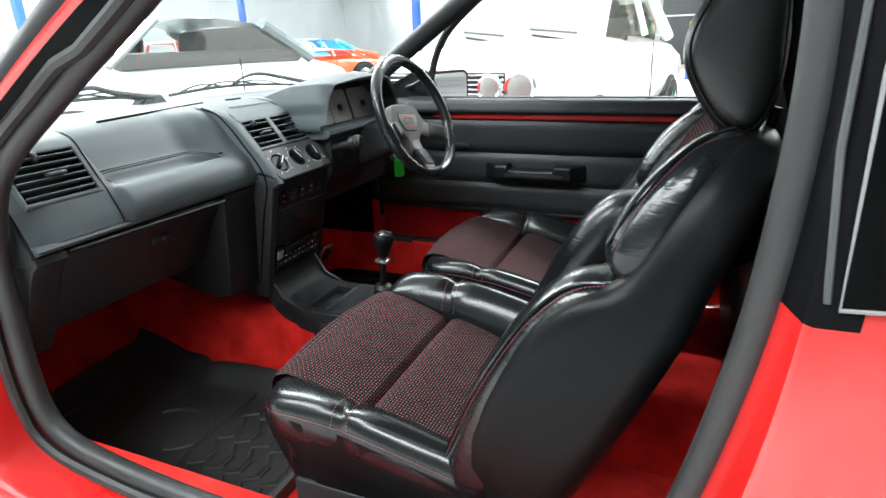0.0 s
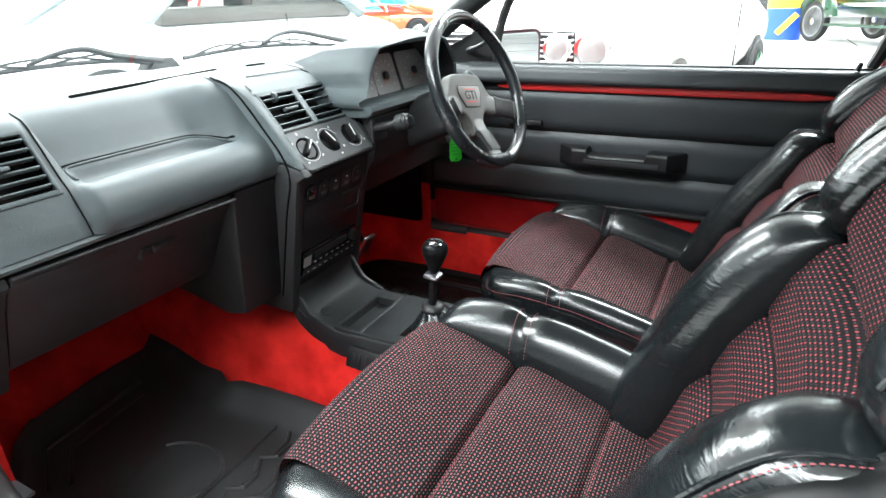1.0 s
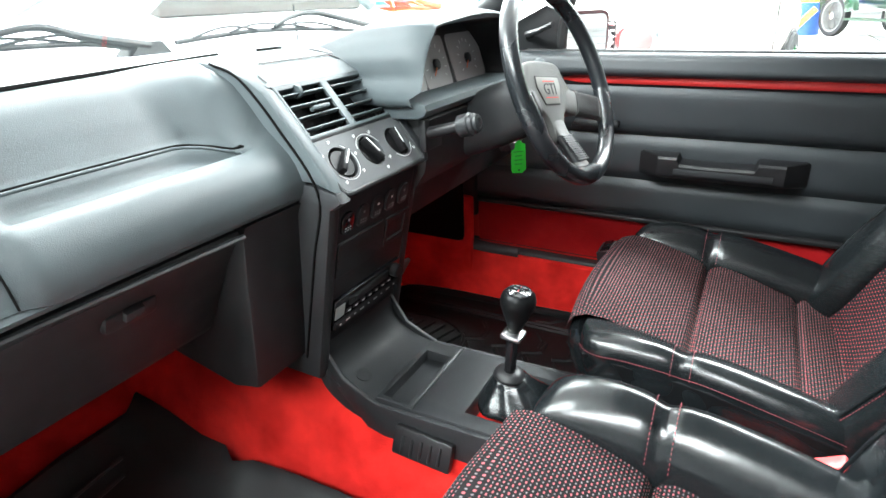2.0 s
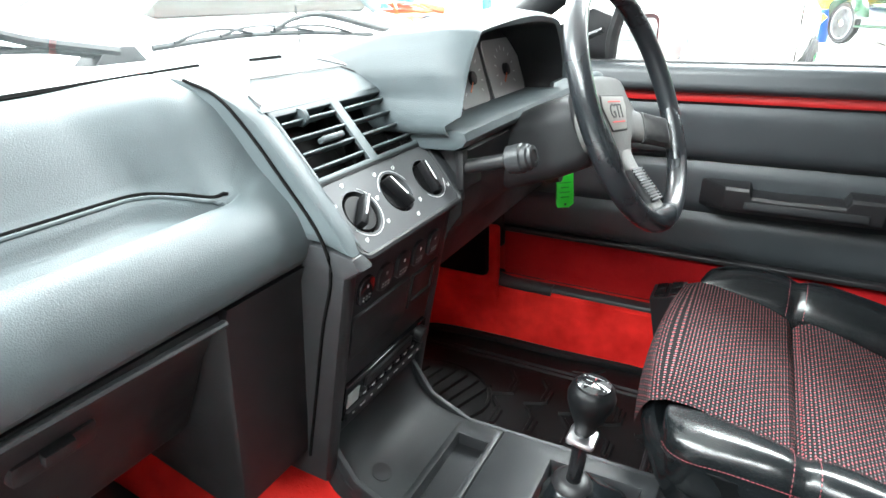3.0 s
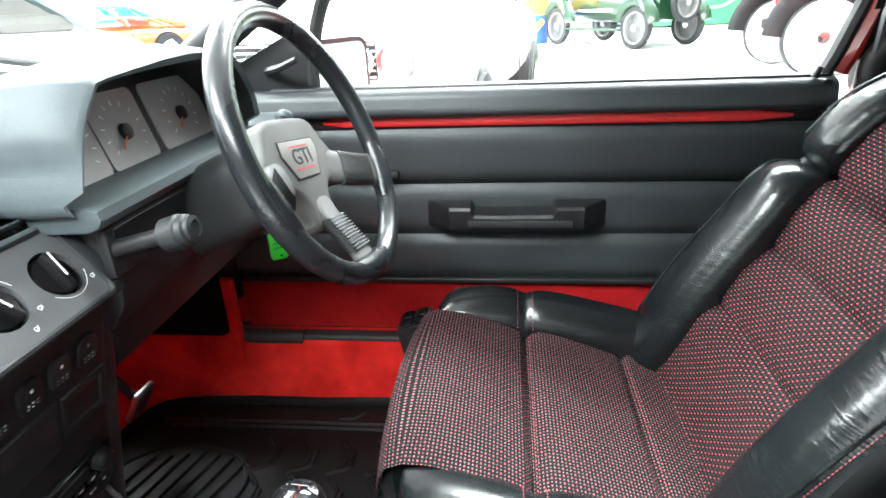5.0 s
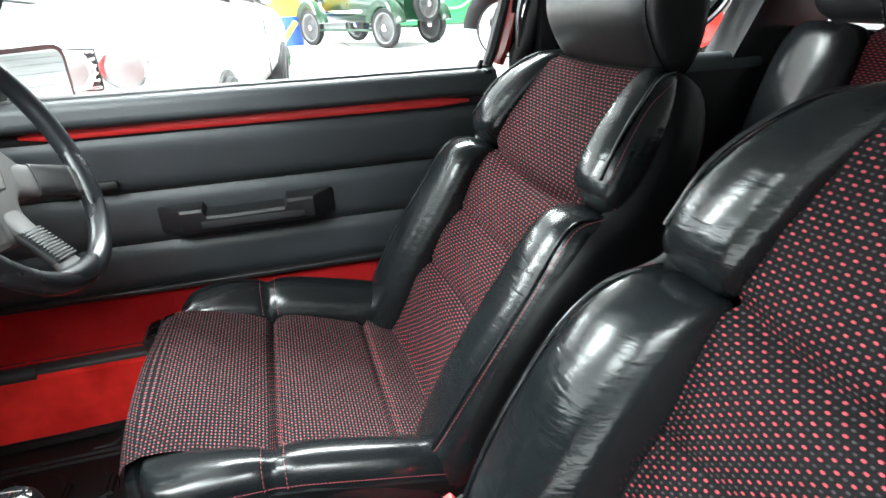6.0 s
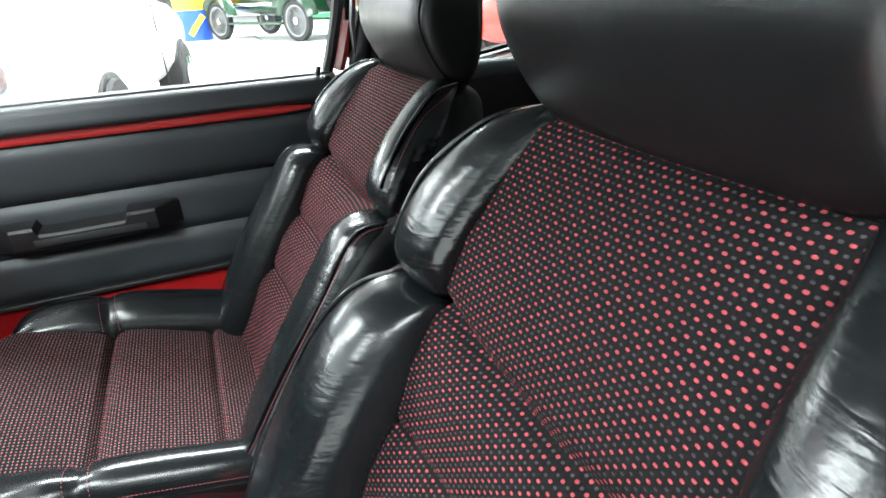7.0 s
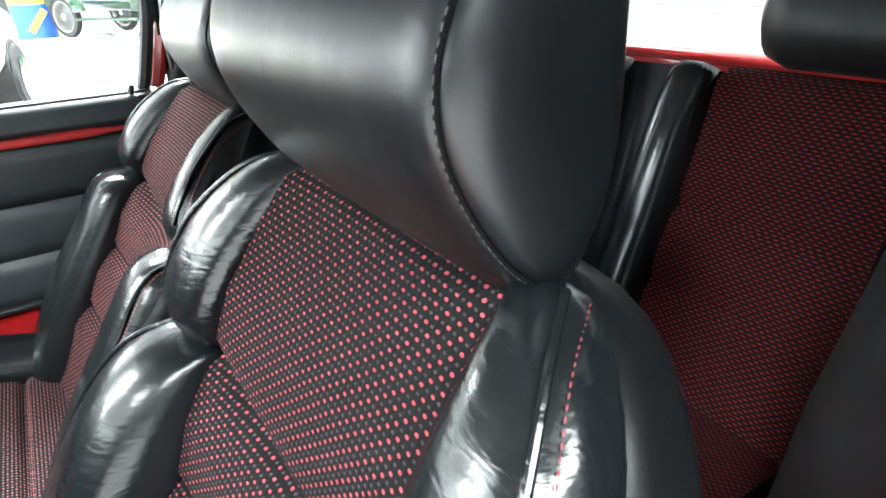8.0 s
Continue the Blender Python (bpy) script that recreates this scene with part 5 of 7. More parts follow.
# door mirror outside
mir = thing("door_mirror", "red-backed door mirror with dark frame", "door mirror", at=(-0.16, 0.78, 0.96))
mmx = pose(-0.130, 0.80, 0.957, 0, 0, -26)
put("mirror_shell", moved(loft([[(x, y * a, z * a * 0.62) for y, z in round_rect(0.2, 0.2, 0.03, 4)] for x, a in ((-0.06, 0.55), (-0.045, 0.85), (0.0, 1.0), (0.012, 1.0))]), mmx), mat("mirror_maroon", (0.04, 0.006, 0.008), 0.35), mir)
put("mirror_glass", moved(prism(round_rect(0.180, 0.106, 0.02), 0.002, axes((0.0125, 0, 0), (0, 1, 0), (0, 0, 1))), mmx), mat("mirror_silver", (0.85, 0.86, 0.87), 0.02, 1.0), mir)
put("mirror_foot", tube([(-0.16, 0.69, 0.965), (-0.155, 0.74, 0.975)], 0.022, 10), BLACK, mir)


# --- seats ---
def seat(cy, recline, dz, name_label, dxc=0.0, outer=-1, tall=1.0, plump=0.0, slim=0.0):
    """A front seat; outer is the side of its own door."""
    st_ = thing("front_seat", name_label, "car seat", "front seats", at=(0.30, cy, 0.32))
    a = radians(24.5 + recline)
    px, pz = 0.485, 0.56 + dz

    def B(t, s, o):
        return (px + t * tall * math.sin(a) - o * math.cos(a), cy + s, pz + t * tall * math.cos(a) + o * math.sin(a))

    # cushion cloth
    def cz(x):
        base = float(np.interp(x, [0.066, 0.072, 0.08, 0.10, 0.13, 0.16, 0.20, 0.225, 0.238, 0.2455, 0.254, 0.27, 0.30, 0.34, 0.392, 0.402, 0.412, 0.46, 0.55], [0.560, 0.584, 0.598, 0.606, 0.605, 0.598, 0.585, 0.575, 0.567, 0.552, 0.563, 0.569, 0.561, 0.548, 0.530, 0.519, 0.529, 0.515, 0.490]))
        return base + dz

    xs = sorted(set([0.066, 0.069, 0.072, 0.076, 0.08, 0.09] + list(np.arange(0.10, 0.55, 0.012)) + [0.232, 0.238, 0.242, 0.2455, 0.249, 0.254, 0.26, 0.392, 0.397, 0.402, 0.407, 0.412]))
    ss = list(np.linspace(-0.176, 0.176, 17))
    P, UVs = [], []
    run, last_x = 0.0, xs[0]
    for x in xs:
        P.append([(x + dxc - 0.012 * (1 - (s / 0.176) ** 2) * (x < 0.1), cy + s, cz(x) + 0.006 * (1 - (s / 0.176) ** 2) * step(0.30, 0.12, x) + 0.0015 * noise.noise((x * 18, s * 18 + cy, 3))) for s in ss])
        run += math.hypot(x - last_x, cz(x) - cz(last_x))
        last_x = x
        UVs.append([(s + 0.3, run) for s in ss])
    cu = put("seat_cushion", grid(P, UVs), CLOTH_WORN, st_, "black woven cloth with red dots", 80)
    for gx in (0.2455, 0.402):
        put("cushion_seam", tube([(gx + dxc, cy + s, cz(gx) + 0.0015 + 0.006 * (1 - (s / 0.176) ** 2) * -0.6) for s in np.linspace(-0.172, 0.172, 12)], 0.0014, 6), VOID, cu)
        stitches("groove_stitching", [(gx + 0.006 + dxc, cy + s, cz(gx + 0.006) + 0.001) for s in np.linspace(-0.17, 0.17, 12)], THREAD, cu, 0.002, 0.005, 0.0006)
    # cushion bolsters in two stuffed lengths with a pinched seam
    for sd in (-1, 1):
        up = plump if sd == -outer else -0.012 * (plump > 0)
        cx = [(0.100, 0.196, 0.014, 0.592, 0.018), (0.104, 0.203, 0.026, 0.604, 0.026), (0.114, 0.208, 0.035, 0.614, 0.036), (0.135, 0.210, 0.040, 0.622, 0.044), (0.17, 0.211, 0.041, 0.626, 0.047), (0.21, 0.211, 0.041, 0.625, 0.048), (0.233, 0.210, 0.039, 0.620, 0.046), (0.242, 0.209, 0.036, 0.614, 0.042), (0.250, 0.209, 0.036, 0.613, 0.042), (0.258, 0.210, 0.039, 0.617, 0.045), (0.285, 0.211, 0.041, 0.617, 0.048), (0.34, 0.211, 0.041, 0.606, 0.048), (0.41, 0.209, 0.041, 0.588, 0.048), (0.48, 0.206, 0.040, 0.568, 0.048), (0.55, 0.202, 0.036, 0.548, 0.046)]
        cx = [(x, l, w_, z + up * step(0.09, 0.13, x), h_) for x, l, w_, z, h_ in cx]

        def on_roll(k_, q):
            x, l, w_, z, h_ = k_
            c, s_ = math.cos(q), math.sin(q)
            n_ = 0.0018 * noise.noise((x * 26, q * 1.3 + sd, cy)) + 0.0006 * noise.noise((x * 75, q * 2, cy + sd))
            if c >= 0:
                f = (c ** 2.6 + abs(s_) ** 2.6) ** (-1 / 2.6)
                return (x + dxc, cy + sd * (l + 0.010 + (w_ - 0.010 + n_) * f * c), z + dz - h_ + (h_ + n_) * f * s_)
            # the cloth side slopes down to meet the cushion and runs on below it
            foot = cz(x) - 0.004
            if s_ < 0:
                return (x + dxc, cy + sd * (l - w_), foot + h_ * s_)
            f = (abs(c) ** 1.75 + s_ ** 1.75) ** (-1 / 1.75)
            return (x + dxc, cy + sd * (l + 0.010 + (w_ + 0.010) * f * c), foot + (max(0.002, z + dz - foot) + n_) * f * s_)

        bo = put("cushion_bolster", loft([[on_roll(k_, 2 * math.pi * k / 24) for k in range(24)] for k_ in cx]), LEATHER, st_, "stuffed black leather side bolster", 80)
        subsurf(bo, 1)
        for k_ in (cx[6], cx[9]):
            stitches("bolster_stitching", [on_roll((k_[0], k_[1], k_[2] + 0.0005, k_[3] + 0.0005, k_[4]), q) for q in np.linspace(0.12 * math.pi, 0.95 * math.pi, 16)], THREAD_FADED, bo, 0.0036, 0.002, 0.0006)
        stitches("edge_stitching", [tuple(p) for p in spline([on_roll((x, l, w_ + 0.001, z + 0.0004, h_), 0.26 * math.pi * 0.55) for x, l, w_, z, h_ in cx[1:-1]], 3)], THREAD_FADED, bo, 0.0034, 0.0012, 0.0007)
        # leather skirt under the bolster
        sk = [[(x + dxc + max(0, 0.24 - x) / 0.15 * 0.5 * max(0, 0.57 - z), cy + sd * y, z + dz) for y, z in ((l + w_ - 0.006, zt - h_ * 0.62), (l + w_ + 0.0005, zt - h_ * 0.72), (0.249 - 0.02 * step(0.15, 0.10, x), 0.52), (0.243, 0.455), (0.15, 0.45), (0.15, cz(x) - dz - 0.03))] for x, l, w_, zt, h_ in (cx[1], cx[2], cx[4], cx[7], cx[10], cx[12], cx[13])]
        put("cushion_skirt", loft(sk), LEATHER_MATT, st_, angle=50)
    # front apron and base
    nose = []
    for s in np.linspace(-0.236, 0.236, 17):
        e_ = abs(s) / 0.236
        xf, top = 0.070 + 0.034 * e_ ** 6, 0.586 - 0.006 * step(0.7, 1.0, e_)
        nose.append([(x + dxc, cy + s, z + dz) for x, z in ((xf + 0.012, top), (xf + 0.001, top - 0.006), (xf - 0.003, top - 0.018), (xf + 0.008, 0.53), (xf + 0.046, 0.45), (xf + 0.072, 0.42), (0.24, 0.42), (0.24, 0.545), (xf + 0.05, 0.56))])
    put("front_apron", loft(nose), LEATHER, st_, "black leather cushion front", 60)
    box("seat_pan", 0.15 + dxc, 0.52 + dxc, cy - 0.215, cy + 0.215, 0.40 + dz, 0.49 + dz, BLACK, st_, 0.01)
    for sd in (-1, 1):
        box("side_valance", 0.15 + dxc, 0.52 + dxc, cy + sd * 0.236 - 0.012, cy + sd * 0.236 + 0.012, 0.385, 0.468, CONSOLE, st_, 0.006)
        rail = box("seat_rail", 0.10 + dxc, 0.56 + dxc, cy + sd * 0.2 - 0.018, cy + sd * 0.2 + 0.018, 0.325, 0.362, STEEL, st_, 0.004)
        for fx in (0.13, 0.53):
            put("rail_foot", rbox(0.03, 0.03, 0.032, (fx + dxc, cy + sd * 0.2, 0.315), 0.003, 1), BLACK, rail)
        box("rail_riser", 0.16 + dxc, 0.50 + dxc, cy + sd * 0.2 - 0.01, cy + sd * 0.2 + 0.01, 0.355, 0.41 + dz, BLACK, st_, 0.002)
    put("slide_bar", tube([(0.16 + dxc, cy - 0.13, 0.37), (0.085 + dxc, cy - 0.13, 0.378), (0.075 + dxc, cy - 0.12, 0.38), (0.075 + dxc, cy + 0.12, 0.38), (0.085 + dxc, cy + 0.13, 0.378), (0.16 + dxc, cy + 0.13, 0.37)], 0.006, 8), BLACK, st_)

    # backrest cloth with three grooves
    def bw(t):
        return float(np.interp(t, [-0.09, 0.10, 0.22, 0.30, 0.318, 0.34, 0.40, 0.47, 0.50], [0.150, 0.152, 0.155, 0.154, 0.153, 0.156, 0.156, 0.152, 0.150]))

    def bo_(t, f):
        o = float(np.interp(t, [-0.03, 0.0, 0.06, 0.085, 0.0945, 0.104, 0.15, 0.19, 0.2, 0.21, 0.26, 0.30, 0.316, 0.332, 0.38, 0.44, 0.475, 0.487, 0.495, 0.50], [0.0, 0.004, 0.014, 0.007, 0.0, 0.007, 0.013, 0.007, 0.0, 0.007, 0.012, 0.004, -0.012, 0.006, 0.014, 0.010, 0.004, -0.004, -0.016, -0.03]))
        return o + 0.012 * f * f - 0.006

    ts = sorted(set(list(np.arange(-0.09, 0.48, 0.012)) + [0.0945, 0.089, 0.1, 0.2, 0.195, 0.205, 0.306, 0.311, 0.316, 0.321, 0.326, 0.475, 0.481, 0.487, 0.490]))
    P, UVs = [], []
    for t in ts:
        row, uvr = [], []
        for f in np.linspace(-1, 1, 19):
            sag = 0.020 * (1 - f * f) if 0.24 < t < 0.40 else 0.008 * (1 - f * f)
            tt = t - sag * math.exp(-((t - 0.316) / 0.05) ** 2)
            row.append(B(tt, f * bw(t), bo_(t, f) + 0.0015 * noise.noise((t * 16, f * 3 + cy, 7))))
            uvr.append((f * bw(t) + 0.3, tt + 2))
        P.append(row)
        UVs.append(uvr)
    bc = put("backrest", grid(P, UVs), CLOTH, st_, "black woven cloth back with red dots and grooves", 80)
    put("top_piping", tube([B(0.488, f * bw(0.488), bo_(0.488, f) + 0.001) for f in np.linspace(-1, 1, 14)], 0.0018, 6), VOID, bc)

    # shell: sides and back in leather
    sh = [(-0.085, 0.205, 0.0, -0.084), (-0.06, 0.24, 0.055, -0.094), (0.0, 0.258, 0.08, -0.099), (0.1, 0.266, 0.088, -0.101), (0.2, 0.266, 0.088, -0.097), (0.255, 0.262, 0.074, -0.094), (0.29, 0.256, 0.054, -0.093), (0.312, 0.25, 0.026, -0.092), (0.345, 0.24, 0.034, -0.087), (0.4, 0.229, 0.032, -0.084), (0.44, 0.211, 0.022, -0.081), (0.475, 0.186, 0.004, -0.076), (0.498, 0.158, -0.018, -0.069), (0.51, 0.12, -0.034, -0.06)]
    sh = [(t, w + 0.004 * step(0.30, 0.36, t), f - slim * step(0.31, 0.24, t) - 0.014 * step(0.30, 0.35, t) * step(0.47, 0.42, t), b) for t, w, f, b in sh]
    rings_ = []
    for t, w, f, b in sh:
        mid, hh = (f + b) / 2, (f - b) / 2
        ring = []
        for k in range(60):
            q = 2 * math.pi * k / 60
            c, s_ = math.cos(q), math.sin(q)
            e = lerp(6.0, 4.0, step(0.27, 0.36, t))
            g_ = (abs(c) ** e + abs(s_) ** e) ** (-1 / e)
            ring.append(B(t, w * g_ * c, mid + hh * g_ * s_ - (max(f, 0) + 0.045) * step(0.86, 0.70, abs(g_ * c)) * (s_ > 0) * (1 - 0.8 * step(0.44, 0.49, t))))
        rings_.append(ring)
    shl = put("backrest_shell", loft(rings_), LEATHER_MATT, st_, "smooth black leather side and back", 80)
    subsurf(shl, 1)

    for sd in (-1, 1):
        def roll(name, keys, label, wr, mt):
            rg_ = []
            for t, l, rl, ro, o in keys:
                ring = []
                for k in range(22):
                    q = 2 * math.pi * k / 22
                    c, s_ = math.cos(q), math.sin(q)
                    f = (abs(c) ** 2.5 + abs(s_) ** 2.5) ** (-1 / 2.5)
                    n_ = wr * noise.noise((t * 26 + sd, q * 1.2, cy * 3)) + wr * 0.5 * noise.noise((t * 70, q * 2.2, sd + cy))
                    l_ = l + (0.006 * step(0.40, 0.49, t) if sd == outer else 0)
                    ring.append(B(t, sd * (l_ + (rl + n_) * f * c), o + (ro + n_) * f * s_))
                rg_.append(ring)
            o_ = put(name, loft(rg_), mt, st_, label, 80)
            subsurf(o_, 1)
            return o_

        lower = [(-0.15, 0.19, 0.036, 0.036, 0.004), (-0.10, 0.193, 0.046, 0.044, 0.014), (-0.05, 0.195, 0.056, 0.052, 0.024), (0.02, 0.197, 0.060, 0.057, 0.032), (0.10, 0.198, 0.062, 0.059, 0.035), (0.18, 0.198, 0.061, 0.058, 0.034), (0.24, 0.197, 0.058, 0.053, 0.029), (0.275, 0.197, 0.052, 0.046, 0.022), (0.298, 0.197, 0.045, 0.036, 0.012), (0.310, 0.195, 0.040, 0.024, 0.002), (0.316, 0.194, 0.034, 0.012, -0.006)]
        lower = [(t, l, rl, ro - slim * 0.4 * step(0.30, 0.20, t), o - slim * 0.8 * step(0.30, 0.20, t)) for t, l, rl, ro, o in lower]
        lb = roll("lower_bolster", lower, "creased black leather back bolster", 0.0013, LEATHER_WORN)
        upper = [(0.314, 0.190, 0.030, 0.010, -0.006), (0.320, 0.192, 0.036, 0.022, -0.002), (0.332, 0.190, 0.044, 0.030, 0.004), (0.36, 0.188, 0.047, 0.034, 0.005), (0.40, 0.180, 0.046, 0.034, 0.002), (0.44, 0.167, 0.041, 0.031, -0.006), (0.47, 0.152, 0.033, 0.026, -0.014), (0.490, 0.136, 0.025, 0.018, -0.022), (0.500, 0.126, 0.014, 0.010, -0.030)]
        upper = [(t, l - 0.002, rl, ro + 0.002, o + 0.008) for t, l, rl, ro, o in upper]
        ub = roll("shoulder_bolster", upper, "smooth leather shoulder bolster", 0.0007, LEATHER_WORN)
        for tt, dd in ((0.305, 0.030), (0.326, 0.028)):
            arc = [B(tt, sd * (0.194 + 0.0375 * math.cos(q)), 0.002 + dd * math.sin(q)) for q in np.linspace(0.02 * math.pi, 0.95 * math.pi, 12)]
            stitches("notch_stitching", arc, THREAD_FADED, lb, 0.0036, 0.002, 0.0006)
        def ridge(rows_, u, up, keys):
            """A line along the front edge of the side panel, lying on panel and bolster."""
            out_ = []
            kt = [k[0] for k in keys]
            for t, w, f, b in rows_:
                e = lerp(6.0, 4.0, step(0.27, 0.36, t))
                o1 = (f + b) / 2 + (f - b) / 2 * (1 - u ** e) ** (1 / e)
                l, rl, ro, o = [float(np.interp(t, kt, [k[i] for k in keys])) for i in (1, 2, 3, 4)]
                l += 0.006 * step(0.40, 0.49, t) if sd == outer and t > 0.33 else 0
                c = min(1.0, abs(w * u - l) / rl)
                out_.append(B(t, sd * w * u, max(o1, o + ro * (1 - c ** 2.5) ** 0.4) + up))
            return [tuple(p) for p in spline(out_, 4)]

        seamline = ridge(sh[1:8], 0.92, 0.0012, lower)
        put("side_piping", tube(ridge(sh[1:8], 0.895, 0.0006, lower), 0.0022, 6), LEATHER_WORN, lb)
        stitches("side_stitching", seamline, THREAD_FADED, lb, 0.0032, 0.0016, 0.0007)
        seam2 = ridge(sh[8:13], 0.93, 0.0012, upper)
        stitches("shoulder_stitching", seam2, THREAD_FADED, ub, 0.0026, 0.0018, 0.0005)
        put("shoulder_piping", tube(ridge(sh[8:13], 0.89, 0.0006, upper), 0.0024, 8), LEATHER_WORN, ub)

    # head restraint
    ah = radians(13 + recline * 0.5)
    hx, _, hz = B(0.583 / tall, 0, -0.012)
    hx, hz = hx - 0.008 + slim * 0.6, hz + 0.010
    prof = spline([(0.088, -0.005), (0.078, -0.036), (0.053, -0.066), (0.024, -0.089), (0.000, -0.097), (-0.016, -0.086), (-0.023, -0.055), (-0.020, -0.020), (-0.010, 0.018), (0.004, 0.062), (0.022, 0.09), (0.042, 0.096), (0.070, 0.066), (0.084, 0.030)], 4, True)
    fc = 0.030

    def H(f, s, u):
        return (hx - f * math.cos(ah) + u * math.sin(ah), cy + s, hz + u * math.cos(ah) + f * math.sin(ah))

    rings_ = []
    wrap = [(0.0, 1.008), (0.05, 1.005), (0.095, 1.0), (0.112, 0.988), (0.122, 0.962), (0.128, 0.92), (0.1305, 0.87)]
    for s, k in [(-a_, k_) for a_, k_ in wrap[:0:-1]] + wrap:
        rings_.append([H(fc + (f - fc) * k, s + 0.0012 * noise.noise((f * 30, u * 30, s * 20)), u * k) for f, u in prof])
    hr = put("head_restraint", loft(rings_, False), LEATHER_HEAD, st_, "large padded black leather head restraint", 60)
    subsurf(hr, 1)
    for sd in (-1, 1):
        rg_ = [[H(fc + (f - fc) * k, sd * s, u * k) for f, u in prof] for s, k in ((0.1290, 0.875), (0.1305, 0.862), (0.1345, 0.83), (0.1385, 0.74), (0.1405, 0.55), (0.141, 0.25), (0.141, 0.05))]
        subsurf(put("side_panel", loft(rg_), LEATHER_HEAD, hr, "grained leather side panel", 60), 1)
        ring_ = [H(fc + (f - fc) * 0.869, sd * 0.1312, u * 0.869) for f, u in prof + prof[:1]]
        put("head_seam", tube(ring_[:-1], 0.0011, 5, up=(0, 1, 0), closed=True), VOID, hr)
        stitches("head_stitching", [H(fc + (f - fc) * 0.885, sd * 0.1312, u * 0.885) for f, u in prof + prof[:1]], LEATHER_THREAD, hr, 0.0030, 0.0018, 0.0005)
    for sd in (-1, 1):
        put("restraint_post", tube([B(0.47, sd * 0.06, -0.06), B(0.53, sd * 0.06, -0.045)], 0.006, 10), BLACK, st_)
    return st_


seat(-0.306, 1.8, 0.0, "black leather passenger seat with red-dotted cloth and bolsters", 0.0, tall=1.02, plump=0.014)
seat(0.300, 8.5, -0.002, "black leather driver seat with red-dotted cloth, leaning back", 0.0, 1, tall=1.03, plump=-0.014, slim=0.024)

# seat-belt buckles
for y, x in ((-0.012, 0.43), (0.085, 0.41)):
    bk = thing("seat_belt_buckle", "seat-belt buckle with bright red press button", "seat belt", "seat-belt buckles", at=(x, y, 0.47))
    put("buckle_body", rbox(0.06, 0.024, 0.075, (x + 0.01, y, 0.515), 0.006, 2, pose(0, 0, 0, 0, -30, 0)), BLACK, bk)
    put("press_button", rbox(0.036, 0.022, 0.014, (x - 0.010, y, 0.552), 0.003, 2, pose(0, 0, 0, 0, -30, 0)), RED_CLIP, bk)
    put("stalk", tube([(x + 0.03, y, 0.49), (x + 0.06, y, 0.44)], 0.008, 8), BLACK, bk)

# --- rubber mats ---


def rubber_mat(outline, z, label, ribs, at):
    t = thing("rubber_mat", label, "floor mat", "rubber floor mats", at=at)
    pts = [tuple(p) for p in spline(outline, 3, True)]
    put("mat_sheet", prism(pts, 0.008, pose(0, 0, z)), MATRUBBER, t)
    put("mat_rim", tube([(x, y, z + 0.012) for x, y in pts], 0.010, 8, closed=True, flat=1.2), MATRUBBER, t, "raised rim")
    for path in ribs:
        put("mat_rib", tube([(x, y, z + 0.0085) for x, y in path], 0.0055, 6), MATRUBBER, t)
    return t


def chevrons(x0, y0, nx, ny, px, py, flip=1):
    out = []
    for i in range(nx):
        for j in range(ny):
            x, y = x0 + i * px, y0 + j * py
            out.append([(x, y), (x + px * 0.45 * flip, y + py * 0.12), (x + px * 0.45 * flip, y + py * 0.62), (x + px * 0.15 * flip, y + py * 0.9)])
            out.append([(x + 0.012, y + 0.006), (x + 0.012 + px * 0.4 * flip, y + 0.006 + py * 0.12), (x + 0.012 + px * 0.4 * flip, y + py * 0.56)])
    return out


def foot_z(x):
    return float(np.interp(x, [-0.95, -0.78, -0.65, -0.50, 1], [0.62, 0.47, 0.345, 0.30, 0.30]))


tray = thing("rubber_mat", "black ribbed rubber tray mat, lightened for a little dust and falling light", "floor mat", "rubber floor mats", at=(-0.3, -0.35, 0.3))
mx = [0.035, 0.032, 0.022, 0.0, -0.1, -0.2, -0.3, -0.37, -0.40, -0.44, -0.50, -0.56, -0.58, -0.62, -0.64, -0.652, -0.66]
lo_y = lambda x: float(np.interp(x, [-0.66, -0.62, -0.55, -0.40, -0.2, 0.03], [-0.44, -0.50, -0.55, -0.572, -0.57, -0.55]))
hi_y = lambda x: float(np.interp(x, [-0.72, -0.60, -0.44, -0.40, -0.36, -0.2, 0.03], [-0.165, -0.148, -0.150, -0.172, -0.150, -0.146, -0.150]))
MY = [0, 0.008, 0.02, 0.045, 0.06, 0.2, 0.35, 0.5, 0.65, 0.8, 0.86, 0.90, 0.955, 0.985, 1]
MR = [0.0, 0.030, 0.034, 0.012, 0.006, 0.006, 0.006, 0.006, 0.006, 0.006, 0.006, 0.016, 0.045, 0.056, 0.056]
P = []
for i, x in enumerate(mx):
    er = (0.0, 0.024, 0.028, 0.008)[i] if i < 4 else (0.0, 0.03, 0.034, 0.01)[len(mx) - 1 - i] if len(mx) - 1 - i < 4 else 0.006
    ends = i in (0, len(mx) - 1)
    fx = lambda f: x if x > -0.4 else -0.4 + (x + 0.4) * lerp(0.93, 1.0, min(1, f / 0.5))
    P.append([(fx(f), lerp(lo_y(x), hi_y(x), f), foot_z(fx(f)) + 0.002 + (0 if ends else max(r_, er) if f > 0 else 0)) for f, r_ in zip(MY, MR)])
put("mat_sheet", fix(grid(P)), MATDUSTY_LIT, tray, "", 50)
ring_p = [(-0.33 + 0.09 * math.cos(a), -0.37 + 0.07 * math.sin(a)) for a in np.linspace(-1.2, 2.6, 20)]
